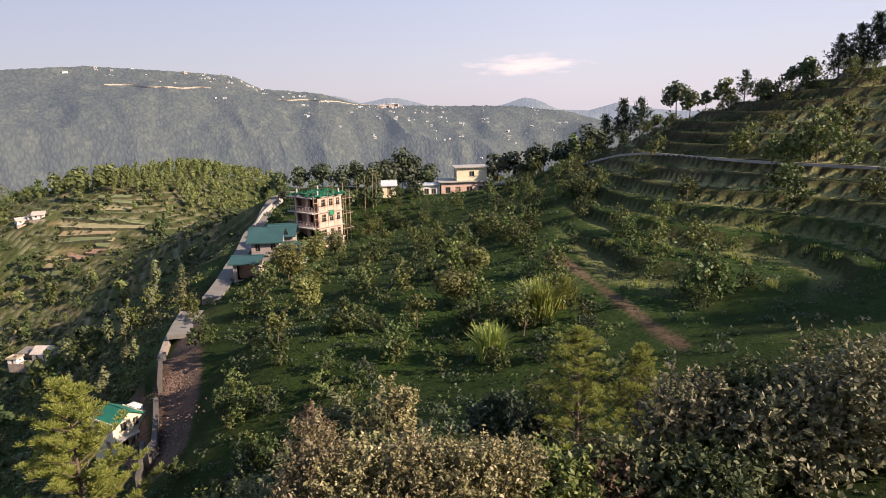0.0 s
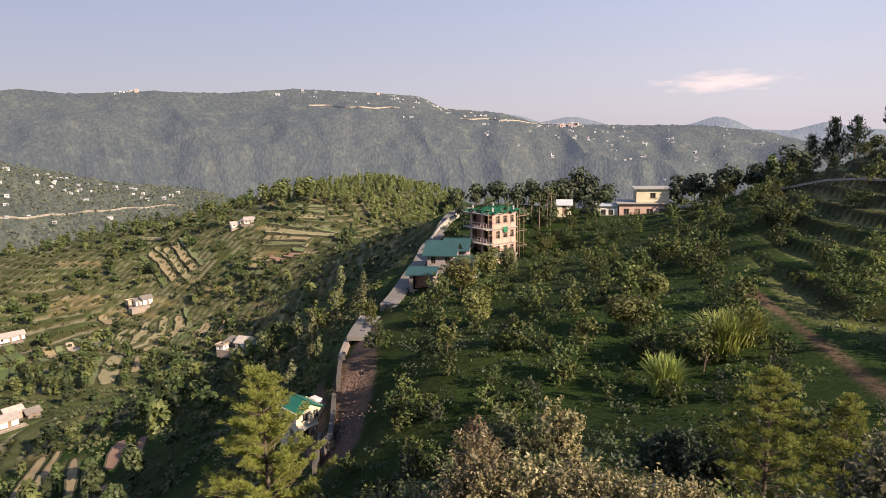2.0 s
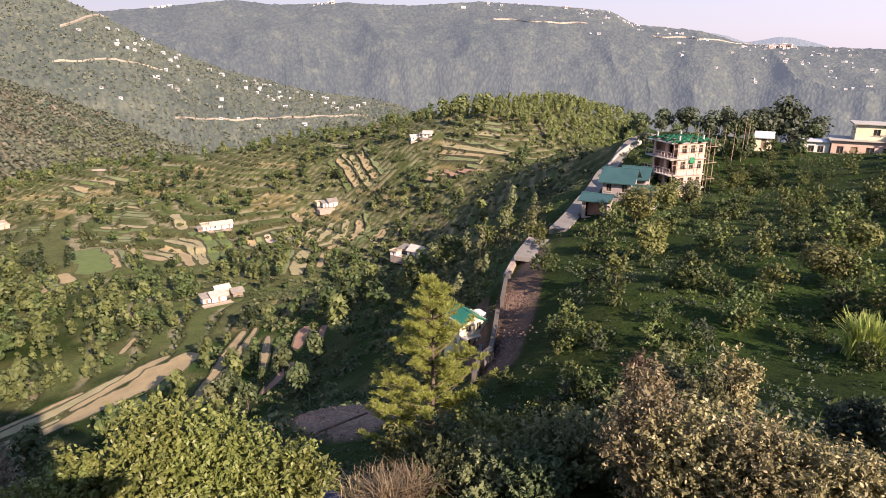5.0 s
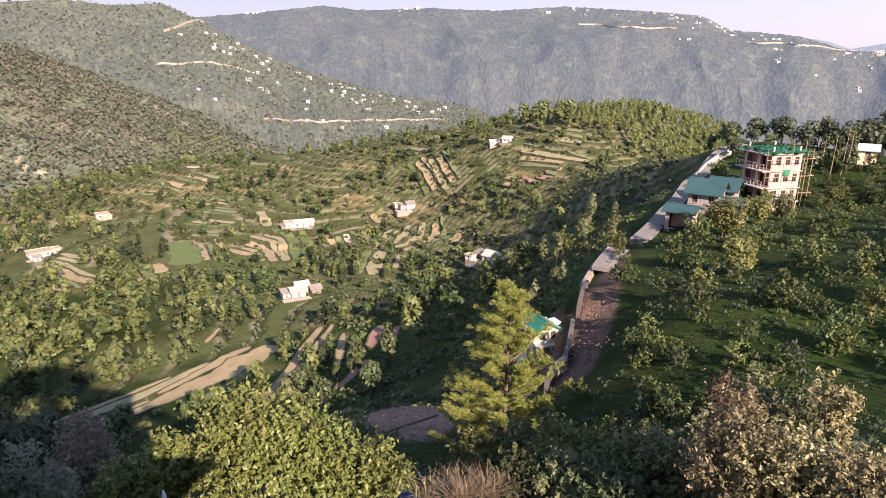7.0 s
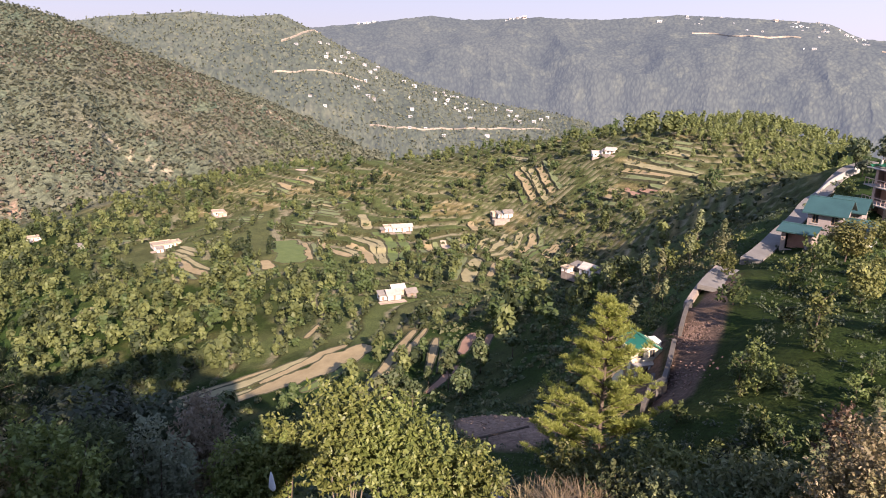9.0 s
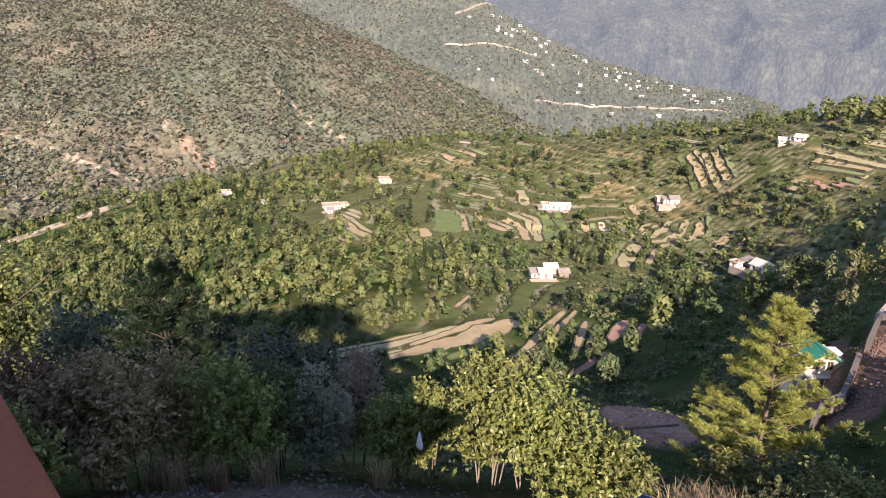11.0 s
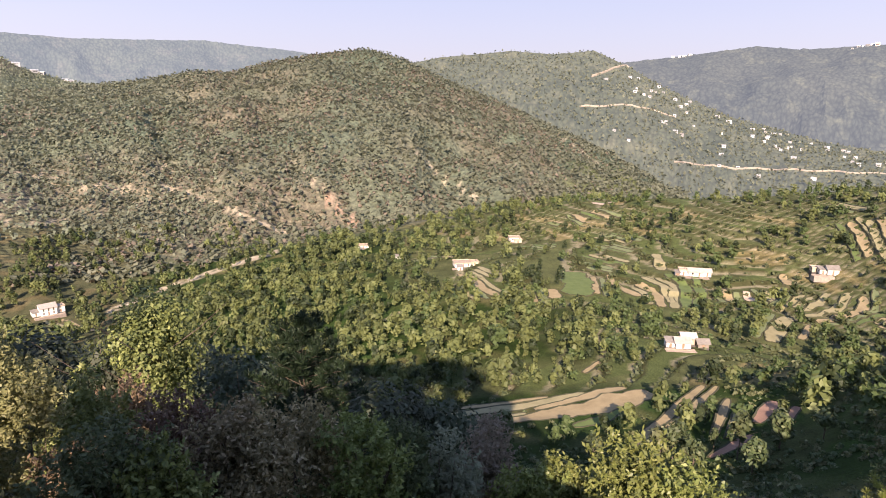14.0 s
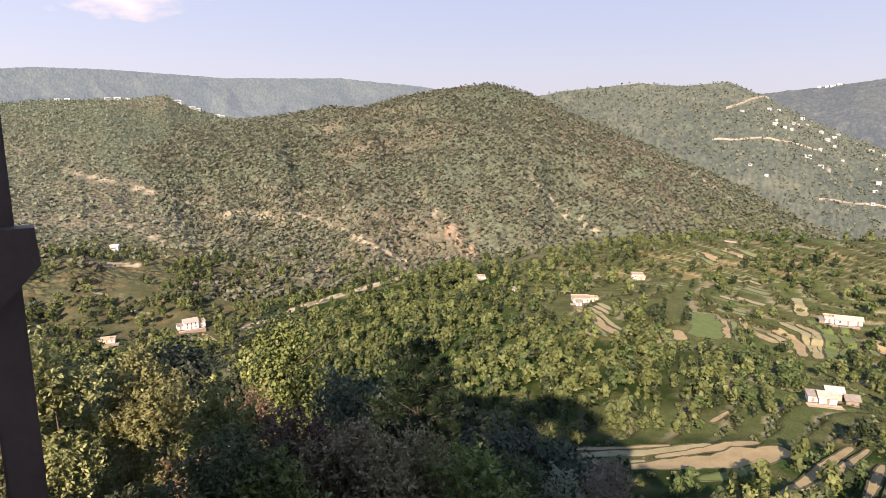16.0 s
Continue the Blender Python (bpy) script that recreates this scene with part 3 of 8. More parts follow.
# bare scars and roads on the far flanks, by azimuth and elevation from the balcony
SCARS = [([(86.1, -6.0), (84.0, -7.9), (82.8, -9.1)], 0.16), ([(82.9, -9.1), (81.8, -10.5), (80.9, -11.7)], 0.55),
         ([(75.6, -4.9), (72.9, -7.6), (69.9, -9.2)], 0.12), ([(62.7, -3.7), (59.4, -6.0)], 0.12),
         ([(96.5, -7.6), (90.6, -10.3), (86.0, -12.6)], 0.17), ([(114.1, -3.6), (109.6, -4.8), (104.3, -6.8), (97.8, -8.2)], 0.16),
         ([(110.8, -7.7), (106.9, -9.9), (101.0, -9.7)], 0.16), ([(97.4, -5.2), (95.9, -6.8)], 0.10),
         ([(113.8, -10.7), (109.6, -11.2)], 0.18), ([(101.7, -17.2), (97.2, -15.9), (93.3, -14.9), (88.0, -13.6)], 0.19),
         ([(52.9, -5.6), (48.6, -5.9), (44.5, -5.8), (36.6, -5.7)], 0.11), ([(60.5, 1.2), (57.4, 2.2)], 0.16)]
TRACK = [(22.4, 72), (23.6, 63), (24.1, 56), (24.8, 50.5), (25.8, 46)]
SLOPE_PATH = [(-9.8, 63), (-13.8, 52.5), (-17.6, 45), (-21.5, 38)]
# field plots on the terraces: middle line as azimuth and distance, widths at its ends and middle, what grows there
PLOTS_FLOOR = [
    ([(53.9, 120.5), (55.6, 117.0), (58.2, 113.4), (61.6, 111.4), (65.5, 109.4), (73.0, 104.5)], (4.6, 7.0, 5.2, 2.8, 2.0, 1.5), "plough_soil"),
    ([(56.0, 124.8), (58.4, 120.8), (61.2, 117.2), (64.2, 114.9)], (1.6, 2.4, 1.9, 1.0), "plough_soil"),
    ([(59.6, 121.4), (62.8, 118.8), (67.4, 116.6), (74.5, 111.4)], (1.8, 2.6, 2.4, 1.8), "stubble"),
    ([(63.0, 121.4), (66.6, 120.6), (71.0, 118.4), (77.5, 113.5)], (0.7, 1.1, 1.2, 1.2), "plough_soil"),
    ([(65.0, 112.6), (69.5, 110.6), (75.0, 106.5)], (0.9, 1.3, 1.0), "stubble"),
    ([(49.5, 123.0), (50.9, 114.5), (53.0, 104.0), (55.2, 95.5)], (1.2, 1.9, 1.9, 1.2), "plough_soil"),
    ([(48.4, 122.0), (49.8, 113.0), (51.8, 103.5), (53.8, 96.0)], (0.8, 1.3, 1.6, 1.0), "plough_soil"),
    ([(47.4, 115.0), (47.8, 107.0), (48.2, 100.0)], (1.0, 1.3, 0.9), "plough_soil"),
    ([(46.3, 112.0), (46.7, 105.0), (47.1, 98.5)], (0.7, 0.9, 0.7), "stubble"),
    ([(43.9, 112.0), (44.4, 107.5), (45.0, 103.0)], (1.6, 2.2, 1.8), "red_soil"),
    ([(45.3, 98.5), (46.8, 94.0), (48.4, 91.0)], (1.2, 1.8, 1.1), "red_soil"),
    ([(42.2, 108.0), (42.8, 102.0)], (1.0, 1.2), "red_soil"),
    ([(58.4, 141.5), (59.8, 134.5)], (1.2, 1.0), "plough_soil"),
    ([(56.2, 112.0), (57.6, 107.5), (60.5, 104.5)], (1.2, 2.0, 1.2), "crop")]
PLOTS_WEST = [
    ([(71.5, 226.0), (70.0, 213.0), (69.2, 204.0), (67.9, 196.5)], (1.8, 3.6, 3.4, 2.6), "plough_soil"),
    ([(71.0, 214.0), (69.9, 203.0), (68.8, 193.5)], (1.4, 2.2, 1.6), "pale_crop"),
    ([(70.0, 227.0), (68.6, 218.0)], (2.2, 2.0), "stubble"),
    ([(61.2, 226.0), (60.7, 212.0), (60.6, 199.0)], (9.0, 9.5, 8.5), "crop"),
    ([(59.4, 223.0), (59.0, 203.0)], (2.0, 2.6), "plough_soil"),
    ([(63.0, 203.0), (62.5, 194.5)], (3.6, 4.0), "plough_soil"),
    ([(58.1, 226.0), (57.1, 214.0), (55.3, 207.0)], (1.8, 2.6, 3.2), "plough_soil"),
    ([(55.2, 226.5), (53.2, 217.5), (52.5, 204.0)], (2.0, 3.0, 2.6), "stubble"),
    ([(55.6, 219.5), (53.9, 212.5), (53.3, 199.0)], (2.4, 3.0, 2.8), "plough_soil"),
    ([(53.2, 229.0), (51.6, 221.5), (51.2, 200.0)], (2.4, 3.6, 3.6), "crop"),
    ([(50.9, 229.0), (50.2, 214.0), (50.7, 199.5)], (2.0, 3.2, 2.6), "crop")]
PLOTS_NORTH_WEST = [
    ([(60.2, 237.0), (57.7, 232.5)], (2.6, 2.8), "pale_crop"),
    ([(59.8, 248.5), (56.4, 240.0)], (2.6, 3.0), "stubble"),
    ([(59.3, 262.0), (56.1, 254.0)], (3.0, 3.4), "pale_crop"),
    ([(58.8, 276.0), (55.5, 266.0)], (3.0, 3.4), "pale_crop"),
    ([(54.2, 250.0), (53.6, 233.0)], (3.0, 3.4), "stubble"),
    ([(59.8, 309.0), (58.0, 297.0)], (3.4, 3.8), "plough_soil"),
    ([(61.3, 308.0), (60.0, 293.0)], (3.0, 3.2), "plough_soil"),
    ([(63.0, 303.0), (62.0, 298.0)], (2.6, 2.6), "plough_soil"),
    ([(59.8, 326.0), (58.0, 322.0)], (4.0, 5.0), "tan_plaster"),
    ([(65.5, 268.0), (62.8, 262.0)], (2.6, 2.6), "pale_crop"),
    ([(74.5, 262.0), (72.0, 258.0)], (2.8, 2.8), "stubble")]
PLOTS_FAN = [
    ([(39.6, 224.0), (40.1, 213.5), (42.4, 206.5)], (2.0, 3.0, 2.2), "stubble"),
    ([(41.0, 226.0), (41.5, 217.0), (43.0, 209.5)], (1.8, 2.6, 2.0), "stubble"),
    ([(38.7, 219.0), (38.5, 211.0), (40.3, 207.5), (41.5, 203.5)], (2.0, 3.0, 2.6, 1.8), "plough_soil"),
    ([(42.0, 224.0), (43.2, 213.0)], (1.6, 2.0), "stubble"),
    ([(43.6, 206.0), (44.2, 193.5), (44.5, 183.0)], (3.2, 4.4, 4.0), "stubble"),
    ([(41.9, 202.0), (42.4, 188.0)], (1.6, 2.0), "plough_soil"),
    ([(37.0, 208.5), (38.8, 203.0)], (2.0, 2.6), "crop"),
    ([(36.3, 204.5), (37.3, 199.0)], (1.8, 2.4), "plough_soil"),
    ([(44.4, 239.5), (43.6, 231.5)], (2.6, 3.4), "plough_soil"),
    ([(46.9, 222.0), (46.2, 214.0)], (2.4, 3.0), "tan_plaster")]
PLOTS_HILL = [
    ([(40.3, 268.0), (39.6, 259.0), (38.7, 243.0)], (1.8, 2.6, 2.2), "plough_soil"),
    ([(38.5, 268.0), (37.7, 252.0), (37.0, 241.5)], (1.8, 2.4, 2.0), "plough_soil"),
    ([(41.2, 291.0), (39.4, 277.0)], (2.6, 2.8), "stubble"),
    ([(31.0, 243.0), (27.8, 233.0), (25.1, 227.0)], (2.8, 4.0, 2.4), "stubble"),
    ([(31.3, 238.5), (27.2, 227.5)], (2.4, 2.6), "plough_soil"),
    ([(32.5, 229.5), (30.5, 222.5)], (2.4, 3.0), "plough_soil"),
    ([(31.0, 226.0), (29.6, 219.5)], (1.8, 2.4), "red_soil"),
    ([(29.6, 223.0), (28.3, 218.0)], (2.2, 2.6), "red_soil"),
    ([(28.2, 258.0), (25.8, 254.5)], (2.6, 2.8), "pale_crop"),
    ([(28.6, 252.5), (25.6, 249.0)], (2.6, 2.8), "pale_crop"),
    ([(29.2, 247.5), (25.9, 243.0)], (2.6, 2.8), "stubble")]
PLOTS_LEFT = [
    ([(106.2, 299.0), (103.7, 277.0)], (1.6, 1.8), "stubble"),
    ([(105.0, 300.0), (102.8, 270.0)], (1.5, 1.8), "plough_soil"),
    ([(113.9, 286.0), (112.0, 278.0)], (3.0, 3.4), "plough_soil"),
    ([(114.0, 354.0), (111.9, 347.0)], (2.6, 2.8), "stubble"),
    ([(110.6, 332.0), (108.6, 325.0)], (2.4, 2.6), "stubble"),
    ([(76.9, 193.0), (78.5, 187.0)], (2.0, 1.6), "stubble"),
    ([(83.0, 221.0), (85.1, 220.0)], (1.8, 2.0), "pale_crop"),
    ([(75.9, 257.0), (74.3, 261.0)], (3.0, 3.4), "pale_crop")]
PLOTS = PLOTS_LEFT + PLOTS_FLOOR + PLOTS_WEST + PLOTS_NORTH_WEST + PLOTS_FAN + PLOTS_HILL


def field_distance(x, y):
    best = np.full(np.shape(x), 1e9)
    for pts, widths, _ in PLOTS:
        best = np.minimum(best, near_line(x, y, [spot(*p) for p in pts]) - max(widths) * 0.5)
    return best


def cover_of(x, y, z):
    """Colour of the bare ground: grass, ploughed plots, dry grass, scars and forest floor."""
    d = np.hypot(x, y)
    az = np.degrees(np.arctan2(-x, y))
    az = np.where(az < -130, az + 360, az)
    el = np.degrees(np.arctan2(z, d))
    n1, n2 = fbm(x / 30, y / 30, 21, 4), fbm(x / 7, y / 7, 22, 3)
    grass = np.array([0.021, 0.037, 0.008])
    lush = np.array([0.034, 0.062, 0.015])
    dry = np.array([0.165, 0.14, 0.065])
    soil = np.array([0.36, 0.25, 0.16])
    # wood and rust are lightened to carry the haze of the far flanks
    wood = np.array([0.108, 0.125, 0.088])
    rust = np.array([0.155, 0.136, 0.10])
    scar = np.array([0.34, 0.225, 0.165])
    pale = np.array([0.38, 0.325, 0.235])

    def put(c, new_c, w):
        return c + (new_c - c) * np.clip(w, 0, 1)[:, None]

    c = np.tile(grass, (len(x), 1))
    c = put(c, lush, smooth(-0.1, 0.45, n1) * np.where(az > 27, 1.0, 0.6))
    c = put(c, dry, smooth(0.1, 0.6, n2 - n1 * 0.4) * np.where(az > 27, 0.5, 0.06))
    # plots on the terraces
    _, _, _, amount, step, _, q = base_land(x, y)
    lev = np.floor(q)
    arc = np.floor(az * d / 57.3 / (16 + 14 * lattice(lev, lev * 0, 5)) + 7 * lattice(lev, lev * 0 + 3, 6))
    pick = lattice(lev, arc, 31)
    valley = amount * (az > 8)
    c = put(c, np.array([0.084, 0.092, 0.039]), valley * 0.85)
    c = put(c, np.array([0.072, 0.090, 0.032]), valley * (pick < 0.3))
    c = put(c, dry * 1.1, valley * ((pick > 0.5) & (pick < 0.66)))
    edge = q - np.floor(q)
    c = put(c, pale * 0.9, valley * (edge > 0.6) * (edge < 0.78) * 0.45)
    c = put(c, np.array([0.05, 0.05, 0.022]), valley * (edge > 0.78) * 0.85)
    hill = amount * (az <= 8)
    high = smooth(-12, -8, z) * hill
    # pale grass lips, painted brighter as if sunlit; risers and flats painted shaded
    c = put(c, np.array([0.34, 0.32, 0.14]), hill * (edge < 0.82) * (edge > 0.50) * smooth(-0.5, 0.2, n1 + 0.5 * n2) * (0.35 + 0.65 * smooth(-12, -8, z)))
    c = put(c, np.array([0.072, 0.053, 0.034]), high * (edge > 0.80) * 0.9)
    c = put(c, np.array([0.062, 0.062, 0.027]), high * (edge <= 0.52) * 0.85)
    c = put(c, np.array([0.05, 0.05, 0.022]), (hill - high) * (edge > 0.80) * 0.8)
    plain = smooth(36, 41, az) * smooth(86, 80, az) * smooth(52, 58, d) * smooth(104, 98, d)
    c = put(c, np.array([0.055, 0.066, 0.026]), plain * smooth(-0.3, 0.4, n2 + n1) * 0.9 * (field_distance(x, y) > 0.6))
    below = smooth(20.5, 23, az) * smooth(38, 34, az) * smooth(58, 64, d) * smooth(165, 150, d)
    c = put(c, np.array([0.052, 0.078, 0.027]), below * (0.45 + 0.5 * smooth(-0.3, 0.3, n2)))
    w = np.hypot((az - 27.3) / 1.3, (d - 55) / 6.0)
    c = put(c, np.array([0.15, 0.10, 0.075]), smooth(1.15, 0.75, w + n2 * 0.3))
    tx, ty = zip(*(spot(*k) for k in TRACK))
    w = near_line(x, y, list(zip(tx, ty)))
    c = put(c, np.array([0.115, 0.08, 0.062]), smooth(2.1, 1.45, w + n2 * 0.6))
    px, py = zip(*(spot(*k) for k in SLOPE_PATH))
    w = near_line(x, y, list(zip(px, py)))
    c = put(c, np.array([0.13, 0.085, 0.058]), smooth(0.7, 0.3, w + n2 * 0.8) * 0.85)
    w = np.hypot((az - 39.8) / 5.5, (d - 45.5) / 7.0)
    c = put(c, np.array([0.22, 0.155, 0.12]), smooth(1.1, 0.8, w + n2 * 0.25))
    # trodden rubble below the balcony
    c = put(c, np.array([0.11, 0.088, 0.07]), smooth(14, 11, d + n2 * 2) * smooth(28, 36, az) * (az < 122) * smooth(-0.5, 0.1, n2 + 0.25))
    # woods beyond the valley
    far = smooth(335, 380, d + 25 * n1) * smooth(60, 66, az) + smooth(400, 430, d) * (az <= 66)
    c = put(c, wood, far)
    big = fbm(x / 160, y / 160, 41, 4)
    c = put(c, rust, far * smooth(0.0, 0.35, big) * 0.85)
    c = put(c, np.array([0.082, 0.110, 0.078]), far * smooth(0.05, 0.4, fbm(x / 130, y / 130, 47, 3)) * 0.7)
    farm = far * smooth(64, 60, az) * smooth(0.0, 0.35, fbm(x / 70, y / 70, 43, 3) + 0.15)
    c = put(c, np.array([0.12, 0.135, 0.05]), farm * 0.8)
    left = smooth(97, 101, az) * smooth(225, 245, d) * smooth(460, 420, d)
    c = put(c, np.array([0.07, 0.072, 0.038]), left * 0.85)
    c = put(c, np.array([0.115, 0.095, 0.05]), left * smooth(0.0, 0.35, n2) * 0.8)
    wob = fbm(az * 3, el * 3, 51, 3) * 0.10
    bare_rock = np.zeros(len(x))
    for pts, wide in SCARS:
        w = near_line(az, el, pts)
        broken = smooth(-0.35, 0.0, fbm(az * 2.2, el * 5, 52, 3))
        if wide > 0.2:
            broken = smooth(-0.1, 0.14, fbm(az * 9 + el * 3, el * 6, 54, 3))
        here = smooth(wide * 1.2, wide * 0.6, w + wob * (2.2 if wide > 0.2 else 1.0)) * (d > 250) * (0.12 + 0.88 * broken)
        bare_rock = np.maximum(bare_rock, here)
        c = put(c, scar if wide > 0.2 else pale, here)
    return np.c_[c * (1 + 0.15 * n2)[:, None], np.clip(far, 0, 1) * (1 - bare_rock)]


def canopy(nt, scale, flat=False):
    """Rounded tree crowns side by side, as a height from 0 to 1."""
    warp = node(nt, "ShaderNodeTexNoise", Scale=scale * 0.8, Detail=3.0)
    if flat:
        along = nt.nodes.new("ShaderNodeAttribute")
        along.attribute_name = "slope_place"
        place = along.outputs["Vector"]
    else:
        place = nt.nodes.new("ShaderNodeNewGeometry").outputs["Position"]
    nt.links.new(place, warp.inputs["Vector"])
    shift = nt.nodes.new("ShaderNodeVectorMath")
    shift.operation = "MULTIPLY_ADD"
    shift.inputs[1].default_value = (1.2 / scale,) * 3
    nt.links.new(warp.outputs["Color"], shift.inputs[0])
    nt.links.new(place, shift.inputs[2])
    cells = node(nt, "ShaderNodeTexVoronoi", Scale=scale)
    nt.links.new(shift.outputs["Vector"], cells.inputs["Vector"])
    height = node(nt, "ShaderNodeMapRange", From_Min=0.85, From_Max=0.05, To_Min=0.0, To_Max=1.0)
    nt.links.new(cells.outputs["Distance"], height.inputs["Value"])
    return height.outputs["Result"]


def slope_place(me, az, d, dist, squash):
    """Metres along and up a flank, for the grain of its woods."""
    att = me.attributes.new("slope_place", "FLOAT_VECTOR", "POINT")
    att.data.foreach_set("vector", np.stack([np.radians(az) * dist, d * squash, 0 * d], 1).astype(np.float32).ravel())


def build_ground():
    az = np.r_[np.arange(-62, 128, 0.40), np.arange(128, 298, 5.0)]
    r = np.r_[np.arange(0.6, 60, 0.85), np.arange(60, 150, 0.85), np.arange(150, 420, 1.25), 420 * 1.022 ** np.arange(0, 113)]
    a, rr = np.meshgrid(az, r)
    x, y = level(a.ravel(), rr.ravel())
    z = land(x, y)
    n, m = len(r), len(az)
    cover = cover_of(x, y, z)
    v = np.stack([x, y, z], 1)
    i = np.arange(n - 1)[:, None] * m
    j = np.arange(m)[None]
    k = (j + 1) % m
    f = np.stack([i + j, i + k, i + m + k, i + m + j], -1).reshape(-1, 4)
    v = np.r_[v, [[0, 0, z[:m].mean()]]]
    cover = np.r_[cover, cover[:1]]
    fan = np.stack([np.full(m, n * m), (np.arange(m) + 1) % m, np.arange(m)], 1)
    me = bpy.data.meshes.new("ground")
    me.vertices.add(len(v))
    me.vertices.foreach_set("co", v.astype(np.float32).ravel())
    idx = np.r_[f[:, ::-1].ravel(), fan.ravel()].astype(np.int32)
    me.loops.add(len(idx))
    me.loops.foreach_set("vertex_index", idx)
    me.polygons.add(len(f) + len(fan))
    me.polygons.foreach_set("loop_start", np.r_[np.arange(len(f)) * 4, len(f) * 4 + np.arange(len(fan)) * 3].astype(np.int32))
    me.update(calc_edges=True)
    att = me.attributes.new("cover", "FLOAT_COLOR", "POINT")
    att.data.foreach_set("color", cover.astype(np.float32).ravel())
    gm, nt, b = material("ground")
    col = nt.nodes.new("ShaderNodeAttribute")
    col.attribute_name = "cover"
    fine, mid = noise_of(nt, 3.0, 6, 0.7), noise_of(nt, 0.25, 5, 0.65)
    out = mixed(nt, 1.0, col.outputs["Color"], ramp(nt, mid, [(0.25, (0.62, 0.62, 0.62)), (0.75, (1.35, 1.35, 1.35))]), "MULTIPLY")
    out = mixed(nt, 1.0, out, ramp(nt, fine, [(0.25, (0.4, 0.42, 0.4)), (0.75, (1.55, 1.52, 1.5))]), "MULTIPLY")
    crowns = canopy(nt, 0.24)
    # shade between crowns and light on their tops, multiplied into the colour
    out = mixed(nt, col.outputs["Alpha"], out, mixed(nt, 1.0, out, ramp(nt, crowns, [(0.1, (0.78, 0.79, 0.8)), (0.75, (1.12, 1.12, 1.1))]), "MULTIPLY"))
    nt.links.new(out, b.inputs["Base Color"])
    b.inputs["Roughness"].default_value = 1.0
    b.inputs["Specular IOR Level"].default_value = 0.1
    bump(nt, b, fine, 0.8, 0.25)
    wooded = node(nt, "ShaderNodeBump", Distance=1.3)
    nt.links.new(crowns, wooded.inputs["Height"])
    nt.links.new(col.outputs["Alpha"], wooded.inputs["Strength"])
    nt.links.new(b.inputs["Normal"].links[0].from_socket, wooded.inputs["Normal"])
    nt.links.new(wooded.outputs["Normal"], b.inputs["Normal"])
    me.materials.append(gm)
    return tagged(new("ground", me), "grassy terraced hillsides, valley and wooded mountain flanks", "ground", kind="structure")


build_ground()


# ---- field plots: level strips with a grassy bank on both edges ----
def field_plot(pts, widths, crop, seed):
    rng = np.random.default_rng(seed)
    p = np.array([spot(*k) for k in pts])
    knots = np.r_[0, np.cumsum(np.hypot(*np.diff(p, axis=0).T))]
    u = np.linspace(0, knots[-1], max(8, int(knots[-1] / 1.1)))
    cx, cy = np.interp(u, knots, p[:, 0]), np.interp(u, knots, p[:, 1])
    for _ in range(2 if len(pts) > 2 else 0):
        cx[1:-1], cy[1:-1] = (cx[:-2] + 2 * cx[1:-1] + cx[2:]) / 4, (cy[:-2] + 2 * cy[1:-1] + cy[2:]) / 4
    half = np.interp(u, np.linspace(0, knots[-1], len(widths)), widths) / 2
    # rounded, uneven ends and edges
    end = np.clip(np.minimum(u, knots[-1] - u) / (half + 0.01), 0, 1)
    half = half * (0.55 + 0.45 * np.sqrt(1 - (1 - end) ** 2)) * (1 + 0.14 * np.sin(u * 0.55 + seed))
    tx, ty = np.gradient(cx), np.gradient(cy)
    tl = np.hypot(tx, ty)
    nx, ny = -ty / tl, tx / tl
    lo = half * (1 + 0.16 * rng.uniform(-1, 1, len(u)))
    hi = half * (1 + 0.16 * rng.uniform(-1, 1, len(u)))
    across = np.linspace(-1, 1, 7)
    off = np.where(across[None] < 0, across[None] * lo[:, None], across[None] * hi[:, None])
    gx, gy = cx[:, None] + nx[:, None] * off, cy[:, None] + ny[:, None] * off
    ground = land(gx.ravel(), gy.ravel()).reshape(gx.shape)
    level_z = ground.mean(1, keepdims=True)
    z = np.maximum(level_z + (ground - level_z) * 0.35 + 0.22, ground + 0.10)
    z[:, 1:-1] = (z[:, :-2] + 2 * z[:, 1:-1] + z[:, 2:]) / 4
    n, m = gx.shape
    v = np.stack([gx, gy, z], -1).reshape(-1, 3)
    i, j = np.arange(n - 1)[:, None] * m, np.arange(m - 1)[None]
    f = np.stack([i + j, i + m + j, i + m + j + 1, i + j + 1], -1).reshape(-1, 4)
    me = bpy.data.meshes.new("field_plot")
    me.from_pydata(v.tolist(), [], f.tolist())
    what = {"plough_soil": "bare ploughed strip of earth on the terraces", "red_soil": "reddish ploughed strip of earth on the terraces", "stubble": "dry stubble strip on the terraces", "crop": "bright green crop on a terrace",
            "pale_crop": "pale green crop on a terrace", "tan_plaster": "bare tan patch of ground on the terraces"}[crop]
    ob = tagged(placed("field_plot", me, MAT[crop], None, "", True), what, "field", kind="structure")
    # the bank runs round the edge, outwards and down
    rim = [(r, 0) for r in range(n)] + [(n - 1, c) for c in range(1, m)] + [(r, m - 1) for r in range(n - 2, -1, -1)] + [(0, c) for c in range(m - 2, 0, -1)]
    top = np.array([v[r * m + c] for r, c in rim])
    side = np.array([(nx[r] * (across[c] or 0.0), ny[r] * (across[c] or 0.0), 0) for r, c in rim])
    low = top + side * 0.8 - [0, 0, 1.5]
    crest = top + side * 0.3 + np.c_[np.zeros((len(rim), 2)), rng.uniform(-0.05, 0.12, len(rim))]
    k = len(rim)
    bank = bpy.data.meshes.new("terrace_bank")
